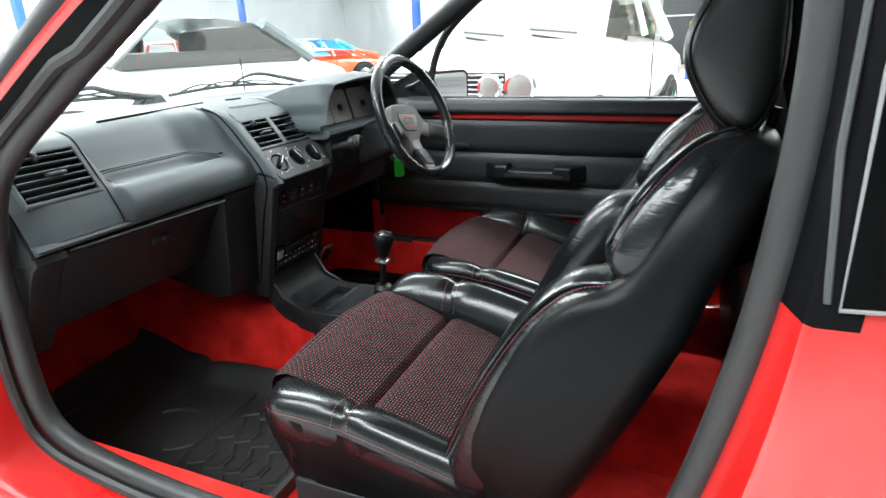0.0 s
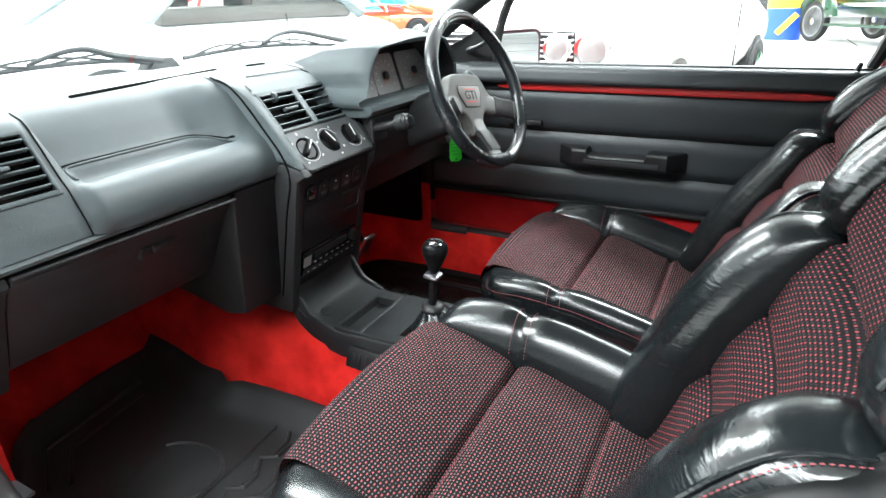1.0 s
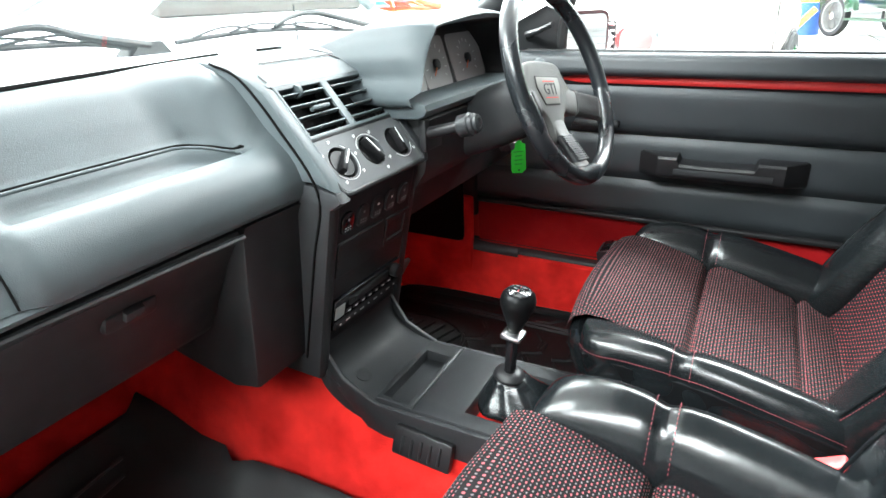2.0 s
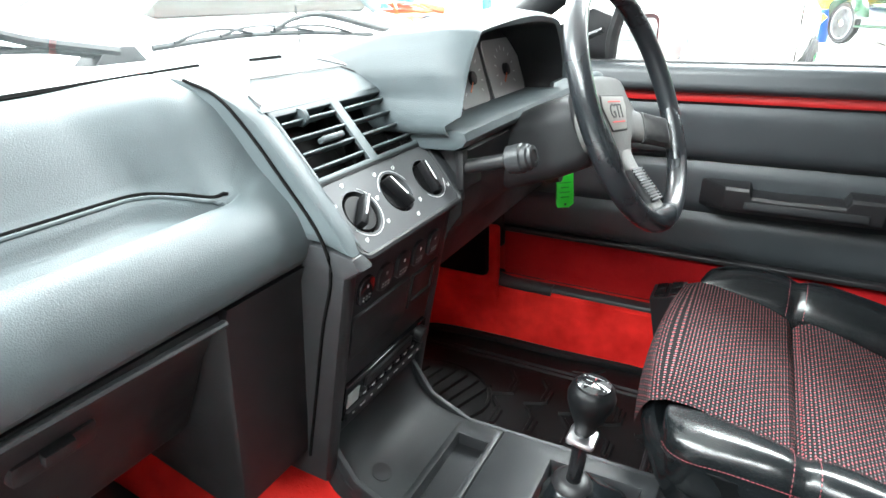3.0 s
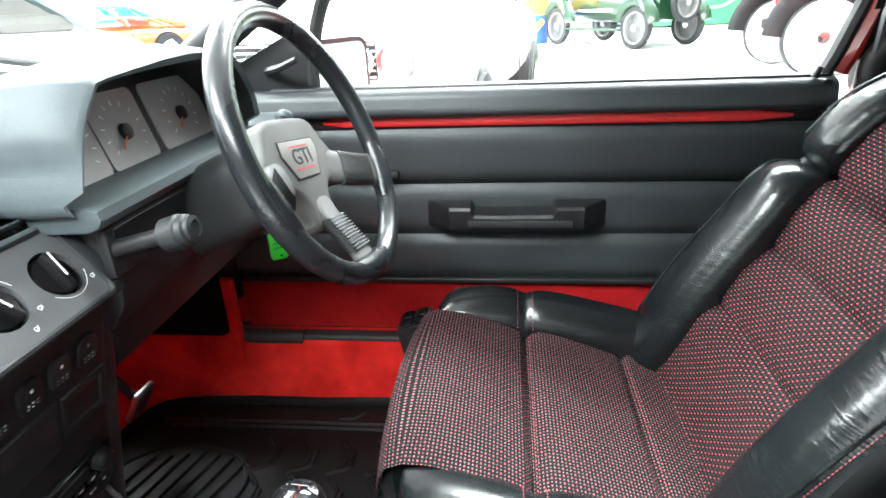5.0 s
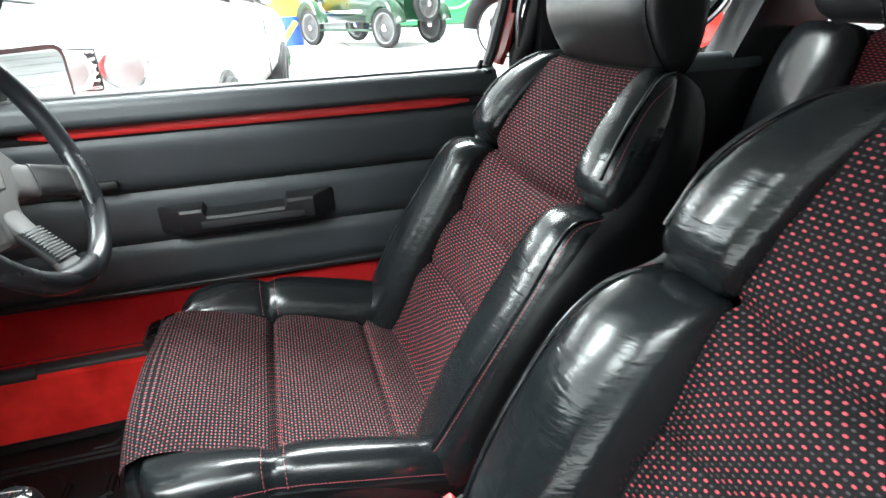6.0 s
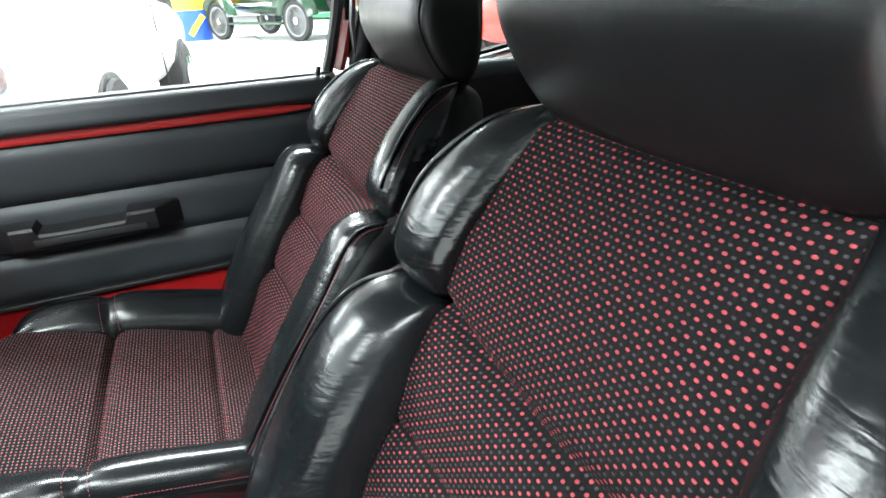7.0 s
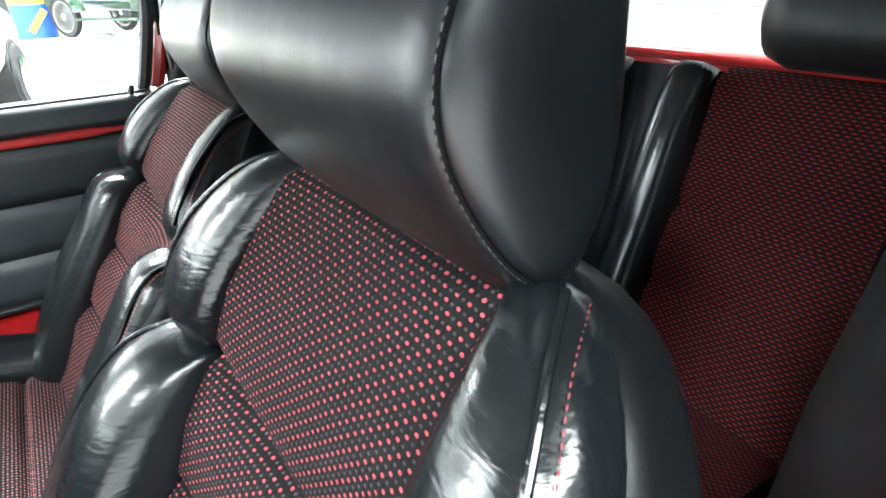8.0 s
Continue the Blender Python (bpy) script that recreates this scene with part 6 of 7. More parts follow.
for path in [ring_p] + chevrons(-0.215, -0.535, 5, 4, 0.047, 0.086) + [[(-0.235, -0.54), (-0.245, -0.19), (-0.01, -0.185)], [(-0.50, -0.51), (-0.58, -0.46), (-0.60, -0.24)], [(-0.48, -0.48), (-0.55, -0.43), (-0.57, -0.26)]]:
    put("mat_rib", tube([(x, y, foot_z(x) + 0.0105) for x, y in path], 0.0046, 6), MATDUSTY_LIT, tray)
ring_d = [(-0.37 + 0.13 * math.cos(a), 0.36 + 0.10 * math.sin(a)) for a in np.linspace(0, 2 * math.pi, 30)]
rubber_mat([(0.11, 0.590), (0.118, 0.40), (0.115, 0.20), (-0.1, 0.165), (-0.35, 0.165), (-0.50, 0.19), (-0.54, 0.36), (-0.52, 0.54), (-0.42, 0.585), (-0.16, 0.592)], 0.302, "black ribbed rubber mat with heel pad", [ring_d] + [[(-0.37 + 0.03 * k - 0.02, 0.36 - 0.078 + 0.006 * abs(k)), (-0.37 + 0.03 * k + 0.02, 0.36 + 0.078 - 0.006 * abs(k))] for k in (-3, -2, -1, 0, 1, 2, 3)] + chevrons(-0.25, 0.20, 5, 3, 0.072, 0.10) + [[(-0.48, 0.53), (-0.2, 0.535), (0.08, 0.535)], [(-0.46, 0.515), (-0.2, 0.52), (0.07, 0.52)], [(-0.06, 0.58), (-0.09, 0.55), (-0.12, 0.545)]], (-0.2, 0.38, 0.3))
# sill end plate in the passenger footwell
put("footwell_corner", rbox(0.05, 0.035, 0.008, (-0.325, -0.612, 0.477), 0.003, 2), PANEL, shell)

# pedals
for y, lab in ((0.20, "clutch pedal with worn metal face"), (0.30, "brake pedal with worn metal face"), (0.40, "throttle pedal with worn metal face")):
    pd = thing("pedal", lab, "pedal", "pedals", at=(-0.45, y, 0.45))
    put("pedal_pad", rbox(0.012, 0.05, 0.065, (-0.42, y, 0.455), 0.005, 2, pose(0, 0, 0, 0, 30, 0)), STEEL, pd)
    put("pedal_arm", tube([(-0.425, y, 0.46), (-0.50, y, 0.56), (-0.50, y, 0.72)], 0.008, 8), BLACK, pd)
# paddle beside the console
ft = thing("foot_rest", "bright ribbed metal plate beside the console", "foot rest", at=(-0.33, 0.135, 0.54))
put("plate", rbox(0.008, 0.024, 0.075, (-0.33, 0.137, 0.54), 0.003, 2, pose(0, 0, 0, 0, 25, 0)), STEEL, ft)
for k in range(5):
    put("plate_rib", rbox(0.003, 0.020, 0.004, (-0.3255 - 0.0055 * (k - 2), 0.137, 0.54 + 0.012 * (k - 2)), 0.001, 1, pose(0, 0, 0, 0, 25, 0)), CHROME, ft)

# --- rear bench ---
rear = thing("rear_seat", "rear bench in red-dotted cloth with black leather bolsters", "car seat", at=(1.1, 0, 0.40))
ra = radians(20)


def RB(t, s, o):
    return (1.215 + t * math.sin(ra) - o * math.cos(ra), s, 0.56 + t * math.cos(ra) + o * math.sin(ra))


for s0, s1 in ((-0.385, -0.113), (0.113, 0.385)):
    P, UVs = [], []
    for t in np.arange(-0.04, 0.475, 0.013):
        g_ = sum(0.014 * math.exp(-((t - q) / 0.008) ** 2) for q in (0.137, 0.261))
        f_ = -0.03 * step(0.44, 0.475, t)
        P.append([RB(t, s, 0.012 - g_ + f_ - 0.01 * (1 - ((s - (s0 + s1) / 2) / 0.19) ** 2)) for s in np.linspace(s0, s1, 11)])
        UVs.append([(s, t) for s in np.linspace(s0, s1, 11)])
    put("rear_backrest", grid(P, UVs), CLOTH_REAR, rear, "dark red dotted cloth", 80)
    P, UVs = [], []
    for t in np.arange(0, 0.44, 0.02):
        x = 1.24 - t
        P.append([(x, s, 0.545 + 0.02 * math.sin(t / 0.44 * math.pi) + 0.05 * t - 0.03 * step(0.40, 0.44, t)) for s in np.linspace(s0, s1, 9)])
        UVs.append([(s, t + 1) for s in np.linspace(s0, s1, 9)])
    put("rear_cushion", grid(P, UVs), CLOTH_REAR, rear, "dark red dotted cloth", 80)
for s, w in ((-0.076, 0.042), (0.076, 0.042), (0.475, 0.098), (-0.475, 0.098)):
    rg_ = []
    for t, k in ((-0.04, 0.9), (0.05, 1), (0.15, 1.0), (0.19, 0.93), (0.20, 0.90), (0.22, 0.98), (0.35, 1), (0.43, 0.93), (0.465, 0.7)):
        rg_.append([RB(t, s + w * k * x * 2, 0.0 + 0.05 * k * y * 2) for x, y in round_rect(1, 1, 0.42, 5)])
    subsurf(put("rear_bolster", loft(rg_), LEATHER, rear, "black leather bolster", 80), 1)
box("rear_base", 0.80, 1.26, -0.60, 0.60, 0.36, 0.54, LEATHER_MATT, rear, 0.03, seg=3)
box("rear_back_board", 1.25, 1.27, -0.6, 0.6, 0.40, 0.55, BLACK, rear, 0.004)
slab("rear_back", [(1.225, 0.50), (1.38, 0.985), (1.43, 0.97), (1.30, 0.50)], -0.62, 0.62, LEATHER, rear, 0.01)
for s in (-0.345, 0.345):
    rg_ = [[RB(0.555 + u * k, s + x * 1.3, 0.0 - 0.02 + f * k) for f, u in spline([(0.055, 0.0), (0.045, -0.06), (0, -0.085), (-0.045, -0.06), (-0.055, 0), (-0.045, 0.06), (0, 0.085), (0.045, 0.06)], 3, True)] for x, k in ((-0.155, 0.55), (-0.145, 0.85), (-0.12, 1), (0.12, 1), (0.145, 0.85), (0.155, 0.55))]
    put("rear_head_restraint", loft(rg_), BLACK, rear, "black rear head restraint", 60)

# driver's seat belt on the far pillar
belt = thing("seat_belt", "dark grey webbing seat belt with guide", "seat belt", "front seat belts", at=(0.78, 0.56, 0.4))
rb = spline([(0.80, 0.575, 1.18), (0.85, 0.555, 1.0), (0.90, 0.53, 0.80), (0.93, 0.53, 0.55), (0.93, 0.53, 0.36)], 6)
put("webbing", fix(grid([[tuple(p + np.array((-0.022, 0, 0))) for p in rb], [tuple(p + np.array((-0.022, 0.0016, 0))) for p in rb], [tuple(p + np.array((0.022, 0.0016, 0))) for p in rb], [tuple(p + np.array((0.022, 0, 0))) for p in rb]], closed_u=True)), plastic("belt_webbing", (0.07, 0.07, 0.07), 0.7, 0.5), belt)
put("guide", rbox(0.07, 0.02, 0.03, (0.80, 0.575, 1.18), 0.008, 2), BLACK, belt)

# ---------- the hall round the car ----------
def paint(name, colour, rough=0.3, coat=0.6):
    m = mat(name, colour, rough)
    p = m.node_tree.nodes["Principled BSDF"]
    p.inputs["Coat Weight"].default_value = coat
    p.inputs["Coat Roughness"].default_value = 0.06
    rough_vary(m, rough - 0.05, rough + 0.1, 3)
    return m


def concrete(name, a, b):
    m = mat(name, a, 0.75)
    vary(m, a, b, 1.6, 6, 0.3, 0.7)
    bump(m, [("noise", 60, 0.003, 0.3)])
    return m


GROUND = concrete("pale_concrete", (0.52, 0.52, 0.51), (0.68, 0.68, 0.67))
WALLM = concrete("white_wall_paint", (0.72, 0.73, 0.74), (0.8, 0.81, 0.81))
DARKWALL = concrete("dark_grey_cladding", (0.06, 0.062, 0.066), (0.085, 0.088, 0.09))
GREENWALL = concrete("green_door_paint", (0.05, 0.42, 0.12), (0.08, 0.50, 0.17))
BLUE = paint("blue_paint", (0.03, 0.12, 0.45))
CREAM = paint("cream_paint", (0.80, 0.79, 0.73))
ICE = paint("pale_blue_white_paint", (0.74, 0.79, 0.79))
GREENP = paint("racing_green_paint", (0.004, 0.035, 0.013))
REDP = paint("scarlet_paint", (0.6, 0.02, 0.012))
TYRE = plastic("tyre_rubber", (0.02, 0.02, 0.021), 0.8)
TEAL = paint("slate_teal_paint", (0.10, 0.125, 0.13))
YELLOW = mat("yellow_plastic", (0.75, 0.45, 0.03), 0.4)
BLUEP = mat("blue_plastic", (0.02, 0.09, 0.5), 0.4)

hall = thing("ground", "pale concrete paved hall floor", "floor", kind="structure")
put("ground_sheet", rbox(60, 60, 0.2, (2, 8, -0.1), 0), GROUND, hall)
for i in range(14):
    put("floor_joint", rbox(0.025, 34, 0.004, (-12 + 2 * i, 9, 0.0025), 0), DARKWALL, hall)
walls = thing("wall_north", "white painted hall walls with dark cladding", "wall", kind="structure")
put("wall_sheet", rbox(60, 0.3, 5, (2, 26, 2.5), 0), WALLM, walls)
# unseen wall behind the camera, its grey set for the light it bounces
put("wall_sheet", rbox(60, 0.3, 5, (2, -10, 2.5), 0), concrete("unseen_wall_grey", (0.24, 0.245, 0.25), (0.3, 0.305, 0.31)), walls)
put("wall_sheet", rbox(0.3, 36, 5, (-16, 8, 2.5), 0), WALLM, walls)
put("wall_sheet", rbox(0.3, 36, 5, (16, 8, 2.5), 0), WALLM, walls)
put("dark_cladding", rbox(2.2, 0.2, 4.5, (0.5, 22, 2.25), 0.01), DARKWALL, walls)
put("white_band", rbox(2.2, 0.24, 0.05, (0.5, 21.98, 1.62), 0.01), WALLM, walls)
gd = thing("garage_door", "green roller door with pale round pattern", "garage door", kind="structure", at=(7, 19.5, 0))
put("door_leaf", rbox(5.6, 0.15, 3.4, (7.2, 19.5, 1.75), 0.01), GREENWALL, gd)
put("round_mark", tube([(6.4 + 0.8 * math.cos(a), 19.40, 1.2 + 0.7 * math.sin(a)) for a in np.linspace(0, 2 * math.pi, 40, endpoint=False)], 0.05, 8, up=(0, 1, 0), closed=True), mat("pale_green", (0.35, 0.65, 0.4), 0.6), gd)
# unseen ceiling, made white so that it bounces light into the cabin
ceil = thing("ceiling", "white hall ceiling, out of view, with long light panels", "ceiling", kind="structure")
put("ceiling_sheet", rbox(60, 60, 0.2, (2, 8, 5.1), 0), WALLM, ceil)
for x, y in ((-12, 7.2), (-12, 13.8), (-5.2, 11.5)):
    c = thing("steel_column", "blue painted steel column", "column", "blue columns", at=(x, y, 0))
    put("shaft", rbox(0.16, 0.16, 4.9, (x, y, 2.5), 0.02), BLUE, c)
    put("foot_plate", rbox(0.34, 0.34, 0.05, (x, y, 0.025), 0.008), BLUE, c)


def wire_wheel(o, r, wd, spokes, parent, rim_mat, white=False, yaw=0):
    m = Matrix.Translation(o) @ pose(0, 0, 0, 90, 0, yaw)
    w = put("wheel", lathe([(r * 0.78, -wd / 2), (r * 0.97, -wd / 2), (r, -wd * 0.3), (r, wd * 0.3), (r * 0.97, wd / 2), (r * 0.78, wd / 2), (r * 0.78, -wd / 2)], m, 36), TYRE, parent, "road wheel")
    put("rim", lathe([(r * 0.70, -wd * 0.4), (r * 0.785, -wd * 0.45), (r * 0.785, wd * 0.45), (r * 0.70, wd * 0.4), (r * 0.70, -wd * 0.4)], m, 36), rim_mat, w)
    if white:
        for s in (-1, 1):
            put("white_wall", lathe([(r * 0.79, s * wd * 0.505), (r * 0.955, s * wd * 0.515), (r * 0.955, s * wd * 0.50), (r * 0.79, s * wd * 0.49), (r * 0.79, s * wd * 0.505)], m, 36), mat("white_rubber", (0.75, 0.75, 0.72), 0.6), w)
    put("hub", lathe([(r * 0.16, -wd * 0.5), (r * 0.18, 0), (r * 0.16, wd * 0.55), (r * 0.05, wd * 0.6)], m, 20), CHROME, w)
    for k in range(spokes):
        a = 2 * math.pi * k / spokes
        b = a + (0.35 if k % 2 else -0.35)
        put("wheel_spoke", tube([tuple(m @ Vector((r * 0.16 * math.cos(b), r * 0.16 * math.sin(b), wd * 0.3 * (1 if k % 2 else -1)))), tuple(m @ Vector((r * 0.74 * math.cos(a), r * 0.74 * math.sin(a), 0)))], r * 0.012, 5), rim_mat, w)
    return w


def body_loft(sections, m, n=28, e=3.2):
    """Car bodies: sections of (x, z0, z1, half width) along local x."""
    rings_ = []
    for x, z0, z1, w in sections:
        ring = []
        for k in range(n):
            q = 2 * math.pi * k / n
            c, s_ = math.cos(q), math.sin(q)
            f = (abs(c) ** e + abs(s_) ** e) ** (-1 / e)
            ring.append(m @ Vector((x, w * f * c, (z0 + z1) / 2 + (z1 - z0) / 2 * f * s_)))
        rings_.append(ring)
    return loft(rings_)


def saloon(name, label, m, paint_mat, L=4.5, H=1.42, W=0.84, wheel_r=0.32, head=True, cw=0.93, slim=False, seats=True):
    """A four-door saloon, nose along local -x."""
    c = thing(name, label, "car", "parked cars", at=tuple(m.translation))
    put("body", body_loft([(-L / 2, 0.42, 0.70, W * 0.80), (-L / 2 + 0.06, 0.34, 0.82, W * 0.92), (-L / 2 + 0.5, 0.28, cw - 0.05, W * 0.98), (-0.7, 0.24, cw, W), (0.6, 0.24, cw + 0.01, W), (L / 2 - 0.6, 0.28, cw - 0.01, W * 0.98), (L / 2 - 0.1, 0.36, cw - 0.09, W * 0.9), (L / 2, 0.45, 0.72, W * 0.8)], m), paint_mat, c, "", 45)
    # roof
    rp = [[m @ Vector((x, y * w / 0.7, z - 0.04 * abs(y / 0.7) ** 2)) for y in np.linspace(-0.7, 0.7, 9)] for x, z, w in ((-0.30, H - 0.05, W * 0.72), (-0.1, H - 0.01, W * 0.73), (0.3, H, W * 0.73), (0.75, H - 0.03, W * 0.71), (0.9, H - 0.08, W * 0.70))]
    bmr_ = grid(rp)
    bmesh.ops.solidify(bmr_, geom=bmr_.faces[:], thickness=0.04)
    roof_mat = TEAL if slim else paint_mat
    if slim:
        # added block that darkens the view through the windows
        put("cabin_filler", moved(rbox(2.1, W * 1.6, 0.12, (0, 0, 0), 0.04, 2), m @ pose(0.3, 0, cw + 0.0)), mat("cabin_filler_brown", (0.09, 0.08, 0.075), 0.7), c)
    put("roof", fix(bmr_), roof_mat, c, "", 60)
    for s in (-1, 1):
        for pi_, (a_, b_, r_) in enumerate((((-0.88, cw - 0.03, 0.86), (-0.30, H - 0.06, 0.70), 0.032), ((0.25, cw - 0.01, 0.90), (0.28, H - 0.05, 0.72), 0.03), ((1.0, cw - 0.01, 0.88), (0.75, H - 0.06, 0.70), 0.022), ((1.45, cw - 0.03, 0.82), (0.88, H - 0.08, 0.69), 0.06))):
            if slim and pi_ in (1, 2):
                continue
            r_ = 0.018 if slim and pi_ == 0 else r_
            put("pillar", tube([tuple(m @ Vector((a_[0], s * W * a_[2], a_[1]))), tuple(m @ Vector((b_[0], s * W * b_[2], b_[1])))], r_, 8), roof_mat, c)
        bw_ = bmesh.new()
        bw_.faces.new([bw_.verts.new(m @ Vector((x, s * W * k, z))) for x, z, k in ((-0.80, cw - 0.01, 0.86), (1.35, cw, 0.84), (0.85, H - 0.09, 0.69), (-0.28, H - 0.08, 0.69))])
        put("side_glass", bw_, GLASS, c)
    for xa, za, xb, zb in ((-0.86, cw - 0.02, -0.30, H - 0.06), (1.43, cw - 0.02, 0.88, H - 0.09)):
        bw_ = bmesh.new()
        bw_.faces.new([bw_.verts.new(m @ Vector(p)) for p in ((xa, -W * 0.82, za), (xa, W * 0.82, za), (xb, W * 0.68, zb), (xb, -W * 0.68, zb))])
        put("screen_glass", bw_, GLASS, c)
    for x in () if not seats else (-0.05,) if slim else (-0.05, 0.95):
        for s in (-0.36, 0.36):
            put("seat_back", moved(rbox(0.14, 0.46, 0.42, (0, 0, 0), 0.05, 3), m @ pose(x + 0.2, s, cw - (0.17 if slim else 0.07), 0, 12, 0)), mat("dim_seat_trim", (0.06, 0.045, 0.04), 0.7), c)
            put("seat_head_rest", moved(rbox(0.11, 0.26, 0.19, (0, 0, 0), 0.054, 4), m @ pose(x + 0.26, s, cw + (0.12 if slim else 0.2), 0, 12, 0)), mat("dim_head_rest", (0.035, 0.022, 0.018), 0.7), c)
    for x in (-L / 2 + 0.85, L / 2 - 0.95):
        for s in (-1, 1):
            mm = m @ pose(x, s * (W - 0.09), wheel_r)
            a_ = put("wheel_arch", moved(lathe([(wheel_r * 1.10, -0.095), (wheel_r * 1.10, 0.095), (0.02, 0.095)], None, 28), mm @ pose(0, 0, 0, 90)), BLACK, c)
            w = put("wheel", moved(lathe([(wheel_r * 0.6, -0.09), (wheel_r * 0.95, -0.09), (wheel_r, -0.05), (wheel_r, 0.05), (wheel_r * 0.95, 0.09), (wheel_r * 0.6, 0.09)], None, 32), mm @ pose(0, s * 0.03, 0, 90)), TYRE, c)
            put("hub_cap", moved(lathe([(wheel_r * 0.62, -0.098), (wheel_r * 0.55, -0.105), (0.02, -0.115)][::1] if s > 0 else [(wheel_r * 0.62, 0.098), (wheel_r * 0.55, 0.105), (0.02, 0.115)], None, 24), mm @ pose(0, s * 0.03, 0, 90)), CHROME, w)
    if head:
        put("grille", moved(rbox(0.03, 1.00, 0.17, (0, 0, 0), 0.01, 2), m @ pose(-L / 2 - 0.005, 0, 0.72)), BLACK, c)
        for k in range(6):
            put("grille_bar", moved(rbox(0.012, 1.00, 0.012, (0, 0, 0), 0.003, 1), m @ pose(-L / 2 - 0.022, 0, 0.65 + 0.028 * k)), CHROME, c)
        for y, r_ in ((-0.62, 0.095), (0.62, 0.095), (-0.42, 0.075), (0.42, 0.075)):
            hl = put("headlamp", moved(lathe([(r_, 0), (r_ * 1.08, 0.03), (r_, 0.045), (r_ * 0.9, 0.04)], None, 24), m @ pose(-L / 2 - 0.02, y, 0.72, 0, -90, 0)), CHROME, c, "round headlamp")
            put("lens", moved(lathe([(r_ * 0.9, 0.035), (r_ * 0.6, 0.052), (0.01, 0.06)], None, 24), m @ pose(-L / 2 - 0.02, y, 0.72, 0, -90, 0)), mat("lamp_lens", (0.2, 0.19, 0.19), 0.35), hl)
        put("bumper", moved(rbox(0.10, W * 1.9, 0.10, (0, 0, 0), 0.03, 2), m @ pose(-L / 2 - 0.06, 0, 0.45)), CHROME, c)
        for s in (-1, 1):
            put("wiper_arm", tube([tuple(m @ Vector((-0.87, s * 0.3 - 0.2, cw + 0.02))), tuple(m @ Vector((-0.80, s * 0.3 + 0.2, cw + 0.06)))], 0.008, 6), BLACK, c)
    put("door_gap", tube([tuple(m @ Vector((0.26, -W * 1.002, 0.35))), tuple(m @ Vector((0.26, -W * 0.995, 0.92)))], 0.006, 5), BLACK, c)
    return c


# white saloon standing beyond the driver's window, nose towards us
saloon("white_saloon", "cream-white classic saloon with twin round headlamps", pose(-0.52, 4.41, 0, 0, 0, 80.5), CREAM, 4.1, 1.47, 0.80, 0.29, cw=1.0)
# pale coupe ahead, side on
saloon("pale_coupe", "pale ice-white coupe with open view through its windows", pose(-3.6, 2.6, 0, 0, 0, 90), ICE, 4.3, 1.28, 0.80, head=False, cw=0.93, slim=True)
saloon("red_saloon", "scarlet car parked farther back in the hall", pose(-8.5, 7.0, 0, 0, 0, 70), REDP, 4.0, 1.2, 0.8, head=False, seats=False)
saloon("blue_saloon", "bright blue car parked farther back in the hall", pose(-9.5, 13.0, 0, 0, 0, 70), paint("sky_blue_paint", (0.05, 0.35, 0.6)), 4.0, 1.25, 0.8, head=False, seats=False)
saloon("orange_saloon", "orange-red low car parked farther back", pose(-7.4, 10.4, 0, 0, 0, 62), paint("orange_paint", (0.75, 0.12, 0.03)), 3.8, 0.98, 0.78, head=False, cw=0.80, seats=False)
saloon("red_hatchback", "red car seen through the rear quarter window", pose(4.9, 6.4, 0, 0, 0, 56), REDP, 4.0, 1.3, 0.8, head=False)

# green open roadster
gm2 = pose(2.5, 13.0, 0, 0, 0, -58) @ Matrix.Scale(1.1, 4)
road = thing("green_roadster", "dark green pre-war open roadster with wire wheels", "car", "parked cars", at=(2.5, 13.0, 0))
put("body", body_loft([(-1.05, 0.48, 0.92, 0.30), (-0.9, 0.42, 0.98, 0.34), (-0.1, 0.40, 1.02, 0.40), (0.15, 0.40, 1.02, 0.46), (0.7, 0.40, 0.95, 0.52), (1.2, 0.42, 0.98, 0.50), (1.45, 0.45, 0.92, 0.42)], gm2), GREENP, road, "", 45)
put("scuttle", moved(rbox(0.5, 0.9, 0.3, (0, 0, 0), 0.08, 3), gm2 @ pose(0.05, 0, 0.98)), GREENP, road)
put("cockpit", moved(rbox(0.7, 0.8, 0.1, (0, 0, 0), 0.04, 2), gm2 @ pose(0.75, 0, 0.96)), BLACK, road)
put("radiator", moved(rbox(0.08, 0.45, 0.55, (0, 0, 0), 0.03, 2), gm2 @ pose(-1.1, 0, 0.75)), CHROME, road)
for s in (-1, 1):
    for x, h in ((-1.05, 0.0), (1.15, 0.0)):
        wg = [tuple(gm2 @ Vector((x + 0.40 * math.cos(a), s * 0.60, 0.36 + 0.40 * math.sin(a)))) for a in np.linspace(0.05 * math.pi, 0.95 * math.pi, 14)]
        put("wing", tube(wg, 0.11, 8, up=(0, 1, 0), flat=0.25), GREENP, road, "swept cycle wing", 50)
        wire_wheel(gm2 @ Vector((x, s * 0.60, 0.34)), 0.374, 0.12, 24, road, GREY, yaw=-58)
    put("running_board", moved(rbox(1.5, 0.22, 0.04, (0, 0, 0), 0.01, 1), gm2 @ pose(0.05, s * 0.58, 0.30)), GREENP, road)
    put("exhaust_strip", moved(rbox(1.2, 0.05, 0.06, (0, 0, 0), 0.02, 2), gm2 @ pose(-0.2, s * 0.47, 0.62)), CHROME, road)
    put("headlamp", lathe([(0.09, 0), (0.1, 0.05), (0.03, 0.14)], gm2 @ pose(-1.2, s * 0.3, 0.85, 0, 90, 0), 18), CHROME, road)
wire_wheel(gm2 @ Vector((1.62, 0, 0.72)), 0.34, 0.11, 20, road, GREY, yaw=32)
ws2 = bmesh.new()
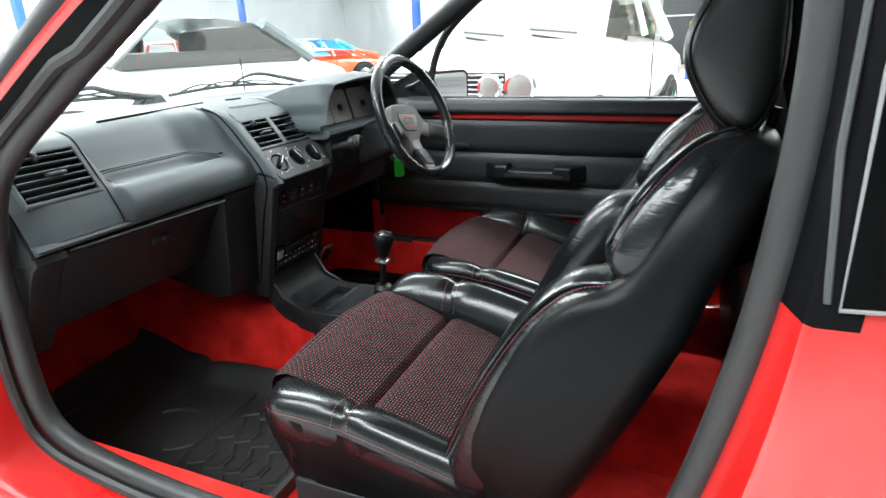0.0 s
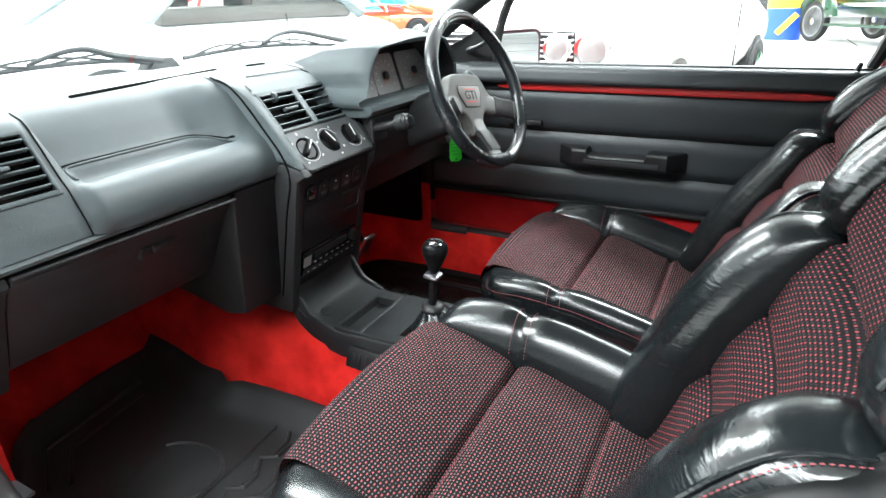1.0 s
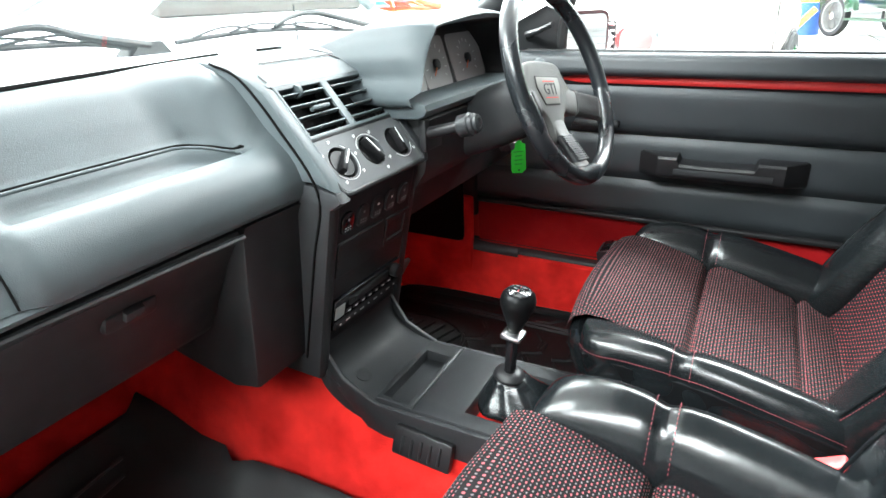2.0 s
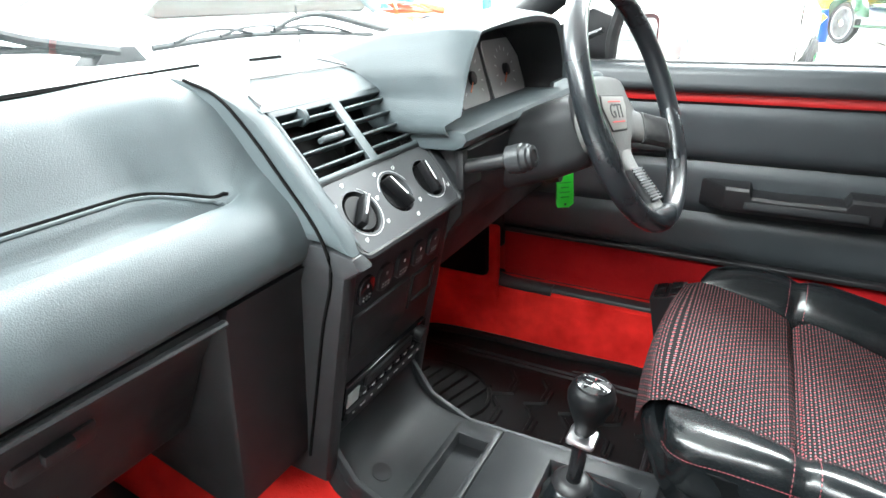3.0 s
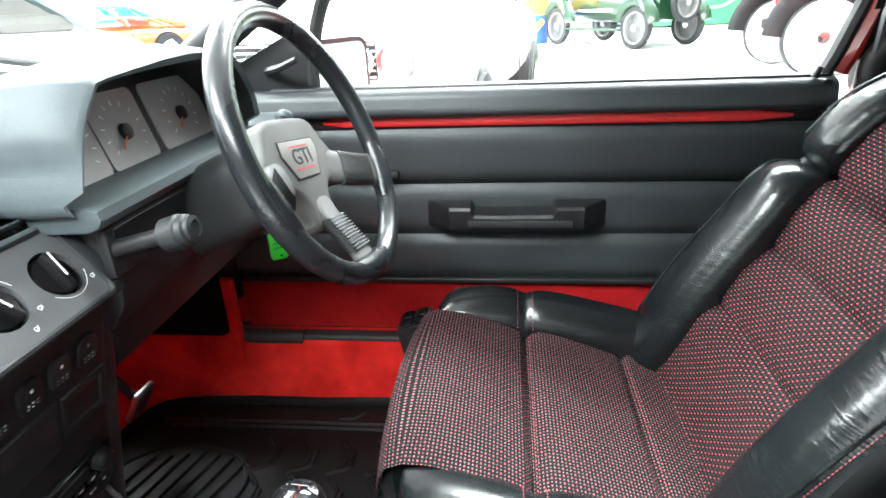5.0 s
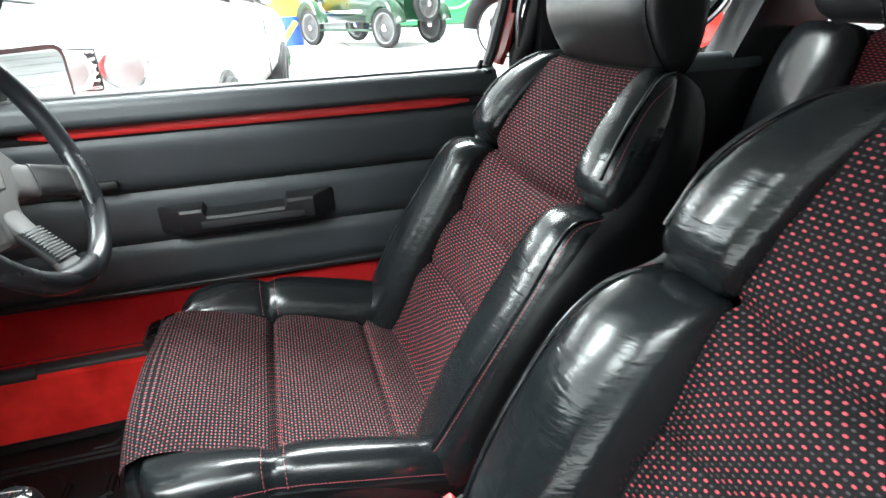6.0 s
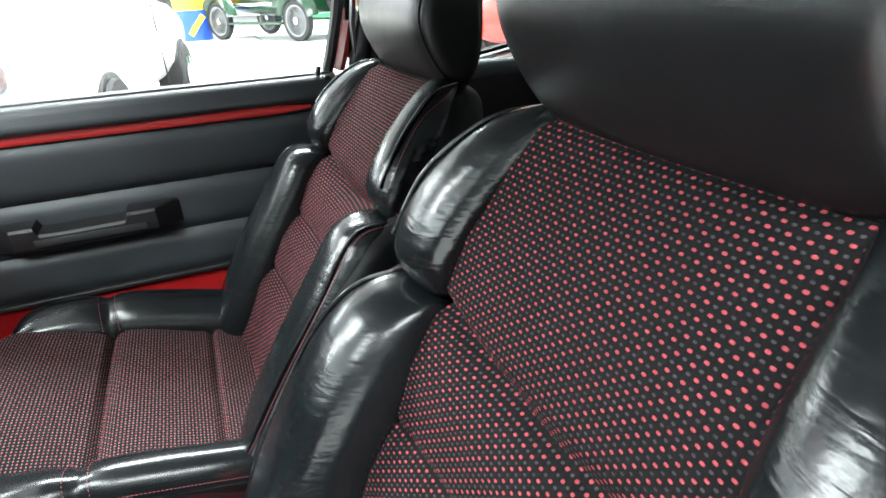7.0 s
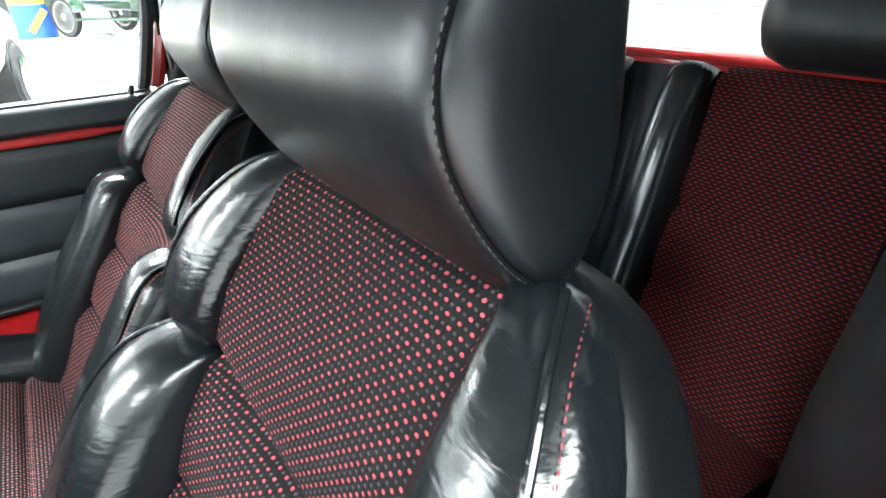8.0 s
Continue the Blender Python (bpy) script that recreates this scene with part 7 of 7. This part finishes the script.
ws2.faces.new([ws2.verts.new(gm2 @ Vector(p)) for p in ((0.25, -0.42, 1.05), (0.25, 0.42, 1.05), (0.32, 0.42, 1.32), (0.32, -0.42, 1.32))])
put("screen_glass", ws2, GLASS, road)
put("screen_frame", tube([tuple(gm2 @ Vector(p)) for p in ((0.25, -0.42, 1.05), (0.32, -0.42, 1.32), (0.32, 0.42, 1.32), (0.25, 0.42, 1.05))], 0.012, 6), CHROME, road)

# vintage car with whitewall wheels
vm = pose(4.85, 7.6, 0, 0, 0, -4) @ Matrix.Scale(1.08, 4)
vin = thing("vintage_car", "black vintage tourer with red bonnet and whitewall wheels", "car", "parked cars", at=(4.85, 7.6, 0))
put("body", body_loft([(-1.2, 0.6, 1.05, 0.28), (-0.9, 0.55, 1.12, 0.34), (0.0, 0.52, 1.15, 0.45), (0.3, 0.5, 1.15, 0.62), (1.6, 0.5, 1.15, 0.65), (1.8, 0.55, 1.1, 0.6)], vm), REDP, vin, "", 45)
put("chassis", moved(rbox(3.0, 0.7, 0.12, (0, 0, 0), 0.02, 1), vm @ pose(0.2, 0, 0.5)), BLACK, vin)
for s in (-1, 1):
    for x in (-1.0, 1.4):
        wire_wheel(vm @ Vector((x, s * 0.66, 0.39)), 0.42, 0.12, 12, vin, BLACK, True, -4)
        wg = [tuple(vm @ Vector((x + 0.47 * math.cos(a), s * 0.66, 0.41 + 0.47 * math.sin(a)))) for a in np.linspace(0.0, 1.0 * math.pi, 14)]
        put("mudguard", tube(wg, 0.13, 8, up=(0, 1, 0), flat=0.2), BLACK, vin, "black mudguard", 50)
    put("headlamp", lathe([(0.11, 0), (0.12, 0.06), (0.03, 0.17)], vm @ pose(-1.3, s * 0.36, 0.95, 0, 90, 0), 18), CHROME, vin)

# drum by the wall
drum = thing("oil_drum", "blue and yellow plastic drum with orange band", "drum", at=(0.8, 14.2, 0))
put("drum_body", lathe([(0.36, 0), (0.36, 0.62)], pose(0.8, 14.2, 0.0), 24), BLUEP, drum)
put("drum_top", lathe([(0.36, 0.62), (0.36, 1.25), (0.3, 1.3), (0.0, 1.3)], pose(0.8, 14.2, 0.0), 24), YELLOW, drum)
put("drum_stripe", rbox(0.12, 0.02, 0.5, (0.85, 13.83, 0.32), 0.004, 1, pose(0, 0, 0, 0, 40, 0)), YELLOW, drum)

# the hall's floor lies a little above the datum that the cabin is drawn from
for ob in [o for o in scene.objects if o.parent is None and o.type == "EMPTY" and (o.get("category") in ("car", "drum", "column", "floor", "wall", "garage door"))]:
    ob.location.z += 0.13
